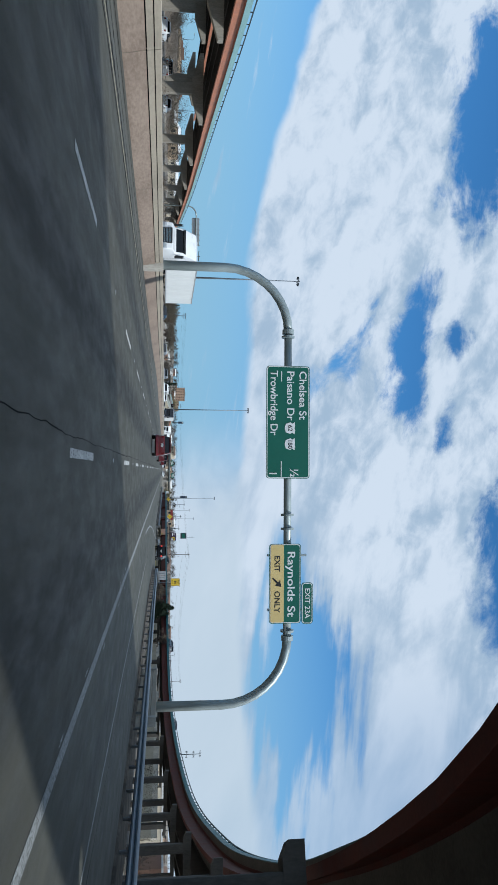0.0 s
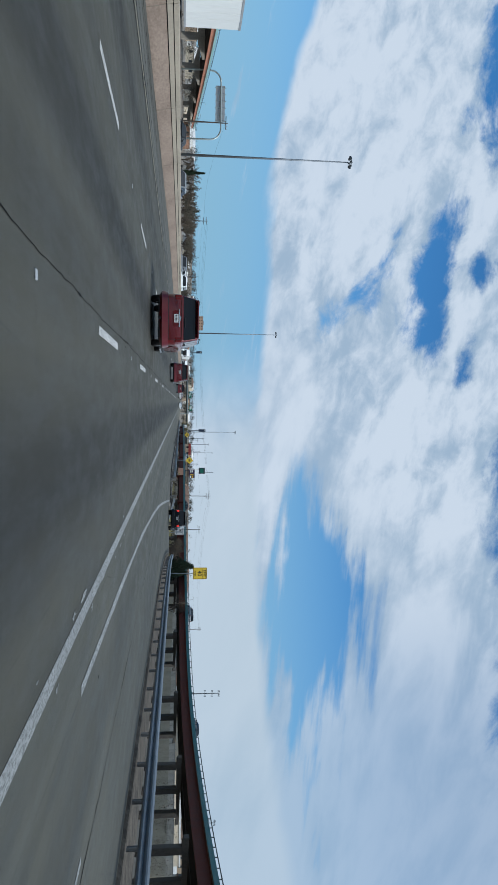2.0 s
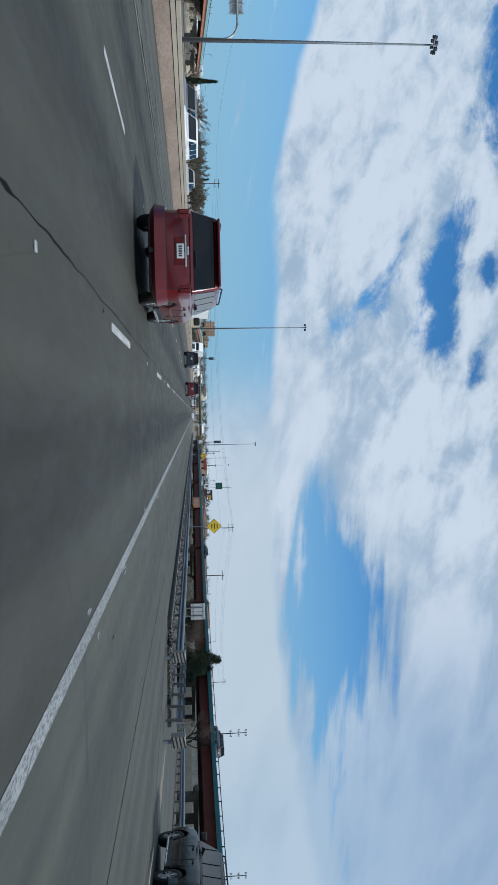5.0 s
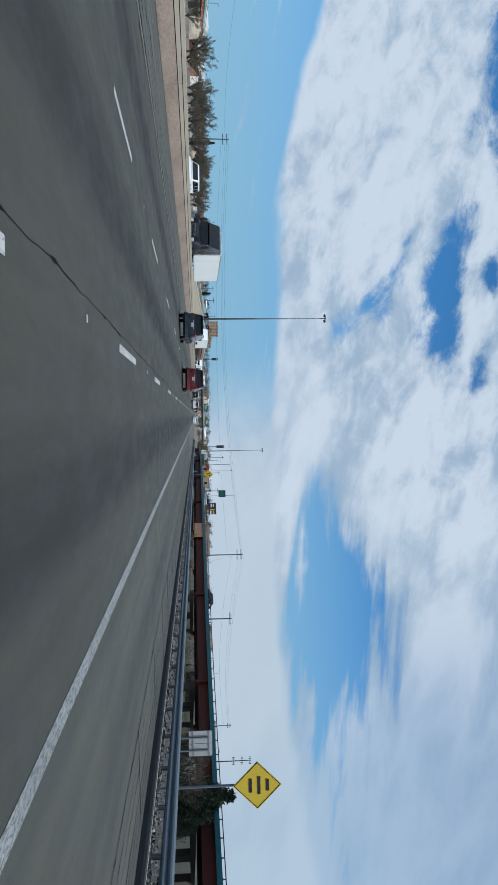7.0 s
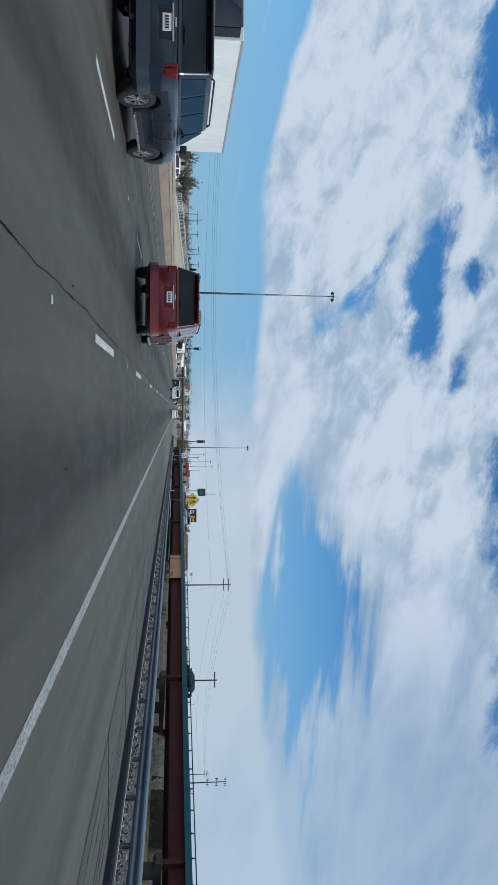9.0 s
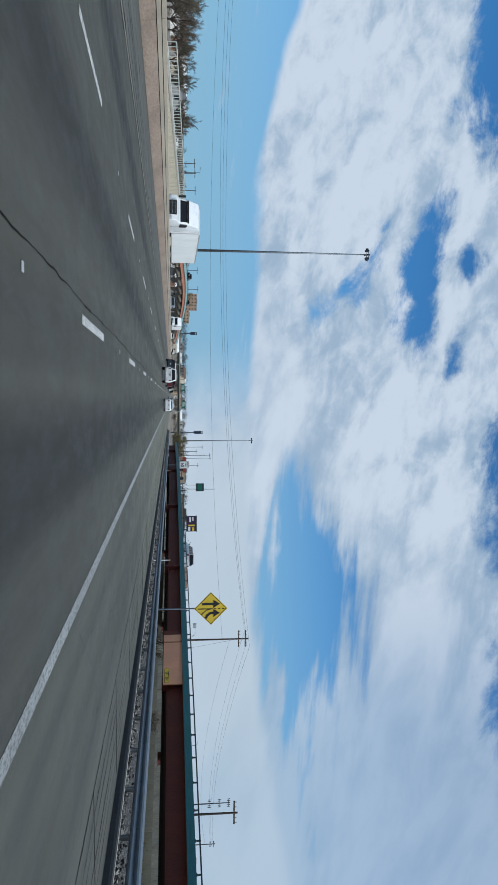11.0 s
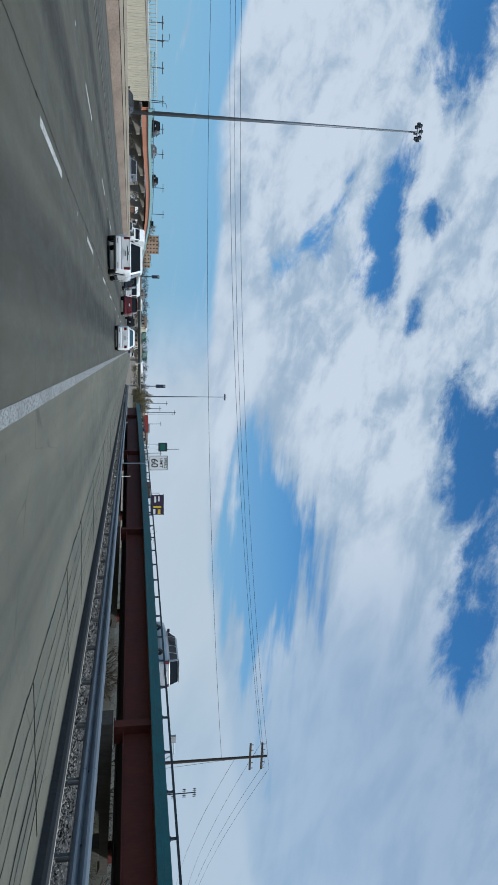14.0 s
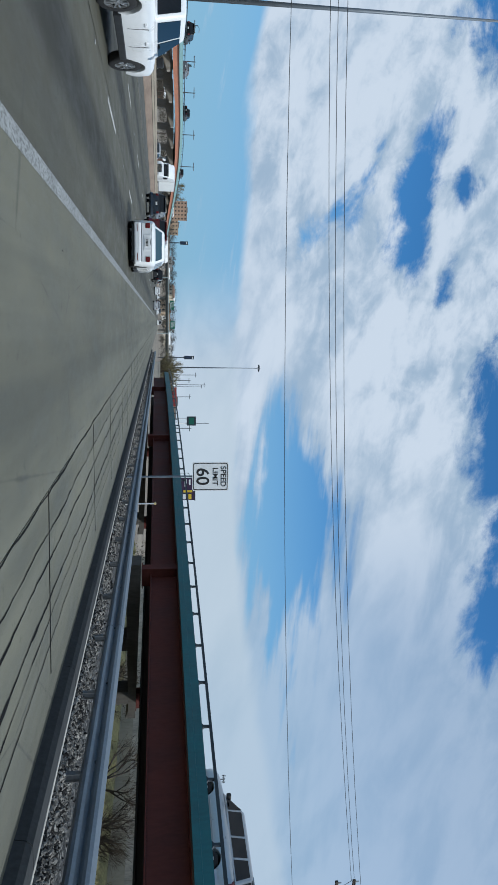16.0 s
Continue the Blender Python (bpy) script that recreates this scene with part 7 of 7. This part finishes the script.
def house(name, label, at, turn, w, d, h, wall, roof, gable, rows=1, group=""):
    """A building with walls, roof and real window panes set in sills."""
    t = thing(name, label, "building", group=group, at=at, turn=turn)
    part("wall", box(bmesh.new(), -w / 2, w / 2, -d / 2, d / 2, -3.0, h), wall, t)
    if gable:
        bm = flat_shape([(-d / 2 - 0.5, h), (d / 2 + 0.5, h), (0, h + d * 0.24)], w + 0.8, Matrix.Translation((-w / 2 - 0.4, 0, 0)) @ Matrix.Rotation(math.pi / 2, 4, "Z") @ Matrix.Rotation(math.pi / 2, 4, "X"))
        part("roof", bm, roof, t)
    else:
        part("roof", box(box(bmesh.new(), -w / 2 - 0.15, w / 2 + 0.15, -d / 2 - 0.15, d / 2 + 0.15, h, h + 0.35), -w * 0.2, w * 0.1, -d * 0.2, d * 0.1, h + 0.35, h + 1.4), roof, t)
    n = max(2, int(w / 4.2))
    fl = h / rows
    for r in range(rows):
        for k in range(n):
            x = -w / 2 + w * (k + 0.5) / n
            for y, s in ((-d / 2, -1),):
                box_part("window", WINDOW, t, x - 0.75, x + 0.75, y - 0.03, y + 0.02, r * fl + fl * 0.35, r * fl + fl * 0.8)
    return t


rng = random.Random(77)
# tan apartment tower
house("apartment_building", "tan multi-storey apartment building on the skyline", (-128, 1190, 0), 8, 22, 16, 34, material("rose_tan_panels", (0.36, 0.24, 0.165), 0.9, vary=0.2, scale=0.12, fine=4), ROOFS[0], False, 9)
house("apartment_building", "wider tan annex of the apartment building", (-112, 1200, 0), 8, 22, 16, 24, WALLS[3], ROOFS[0], False, 6)
store = house("store_building", "tan store with a bright red fascia", (43, 655, -1), -6, 15, 14, 10, WALLS[3], ROOFS[0], False, 2)
box_part("fascia", material("red_store_fascia", (0.26, 0.035, 0.03), 0.6, vary=0.3), store, -7.7, 1.5, -7.4, -7.16, 8.6, 10.6, 0.03, label="bright red fascia board")
for x, z0, z1, w in ((33.8, 22.9, 31.5, 1.5), (-63.3, 19.2, 25.8, 1.4)):
    ps = thing("pylon_sign", "tall dark blue pylon sign on one steel pole", "pylon sign", group="pylon signs", at=(x, 930, 0))
    part("pole", tube(bmesh.new(), (0, 0, -1), (0, 0, z0 + 0.5), 0.45, 0.35, 8), DARK_STEEL, ps)
    part("panel", box(bmesh.new(), -w, w, -0.5, 0.5, z0, z1, 0.08), DARK_STEEL, ps)
    box_part("face", material("blue_sign_print", (0.012, 0.025, 0.055), 0.5, vary=0.1), ps, -w * 0.85, w * 0.85, -0.55, -0.51, z0 + 0.5, z1 - 2.4)
    box_part("face", SIGN_WHITE, ps, -w * 0.6, w * 0.6, -0.55, -0.51, z1 - 1.5, z1 - 0.9)
for x, y, z in ((32.3, 700, 22.6), (38.2, 705, 27.8), (30.6, 640, 16.5), (43.5, 690, 19.0), (47.5, 600, 15.2)):
    lp = thing("utility_pole", "thin dark pole standing by the stores", "utility pole", group="poles by the stores", at=(x, y, -0.5))
    part("pole", tube(bmesh.new(), (0, 0, -0.5), (0, 0, z), 0.20, 0.13, 8), DARK_STEEL, lp)
    box_part("arm", DARK_STEEL, lp, -1.3, 1.3, -0.1, 0.1, z - 0.9, z - 0.65)
for k in range(16):
    x, y = rng.uniform(78, 170), 70 + 24 * k + rng.uniform(-8, 8)
    house("commercial_building", "pale low commercial building beyond the viaduct", (x, y, -4.5), rng.uniform(-25, 10), rng.uniform(14, 30), rng.uniform(10, 18), rng.uniform(3.6, 6.5), WALLS[k % 5], ROOFS[k % 3], k % 3 == 0, 1, "buildings beyond the viaduct")
proto = {}
for k in range(190):
    side = -1 if k % 3 else 1
    far = rng.random()
    y = 180 + 800 * far if k < 165 else 960 + 240 * far
    x = side * (44 + rng.random() ** 1.5 * (220 + 260 * far)) if y > 420 else -rng.uniform(190, 380)
    if x < 0 and y < 760:
        x = min(x, -118 - 60 * rng.random())
    if k >= 165:
        x = -170 + 270 * rng.random()
    kind = k % 6
    z = ground_height(x, y)
    m = pose(x, y, z, 0, 0, rng.uniform(-40, 40))
    if kind in proto:
        copy_thing(proto[kind], m)
    else:
        proto[kind] = house("house", ("small cream house with a grey roof", "small white flat-roofed house", "brown brick house with a shingle roof", "tan stucco house with a flat roof", "grey block building with a pale roof", "cream house with a brown gable roof")[kind],
                            (x, y, z), 20, rng.uniform(11, 17), rng.uniform(8, 11), rng.uniform(3.0, 5.5), WALLS[kind % 5], ROOFS[(kind * 2 + 1) % 3], kind in (0, 2, 5), 1, "houses of the town")
        proto[kind].matrix_world = m


def town_trees():
    """Winter trees between the houses, out to the skyline."""
    rng = random.Random(5)
    crowns = []
    for k in range(2050):
        y = 150 + 1300 * rng.random() ** 1.3
        x = rng.choice((-1, -1, 1)) * (40 + rng.random() ** 1.6 * (90 + y * 0.75))
        if k > 1400:
            x, y = rng.uniform(-230, 190), rng.uniform(925, 1290)
        if (y < 420 and x > -100) or (y < 660 and -95 < x < 0):
            continue
        h = rng.uniform(3.0, 8.5) if k <= 1400 else rng.uniform(4.5, 10.5)
        near = y < 620
        crowns.append(leaf_cloud((x, y, ground_height(x, y) + h * 0.5), (h * 0.5, h * 0.5, h * 0.5), 380 if near else 170, h * (0.048 if near else 0.085), rng, 0.3, 0.22))
    tagged(blades_part("town_trees", np.concatenate(crowns), WOODS, None), "winter trees scattered among distant houses", "trees", kind="stuff")


town_trees()
# street lamps and poles over the skyline
pole_proto = None
for k in range(66):
    y = rng.uniform(240, 1000)
    x = rng.choice((-1, 1)) * rng.uniform(36, 90 + y * 0.4)
    if y < 430:
        x += 60 if x > 0 else -75
    h = rng.uniform(0.8, 1.25)
    m = pose(x, y, ground_height(x, y), 0, 0, rng.uniform(0, 360))
    if pole_proto is None:
        pole_proto = thing("street_lamp", "slim dark street lamp on the skyline", "street lamp", group="street lamps of the town")
        part("pole", tube(bmesh.new(), (0, 0, -0.5), (0, 0, 10.5), 0.11, 0.07, 6), DARK_STEEL, pole_proto)
        part("arm", pipe(bmesh.new(), [(0, 0, 10.2), (0.8, 0, 10.7), (2.2, 0, 10.8)], 0.05, 6), DARK_STEEL, pole_proto)
        part("lamp_head", box(bmesh.new(), 2.0, 2.7, -0.14, 0.14, 10.7, 10.86, 0.03), SIGN_BACK, pole_proto)
        pole_proto.matrix_world = m
    else:
        copy_thing(pole_proto, m)
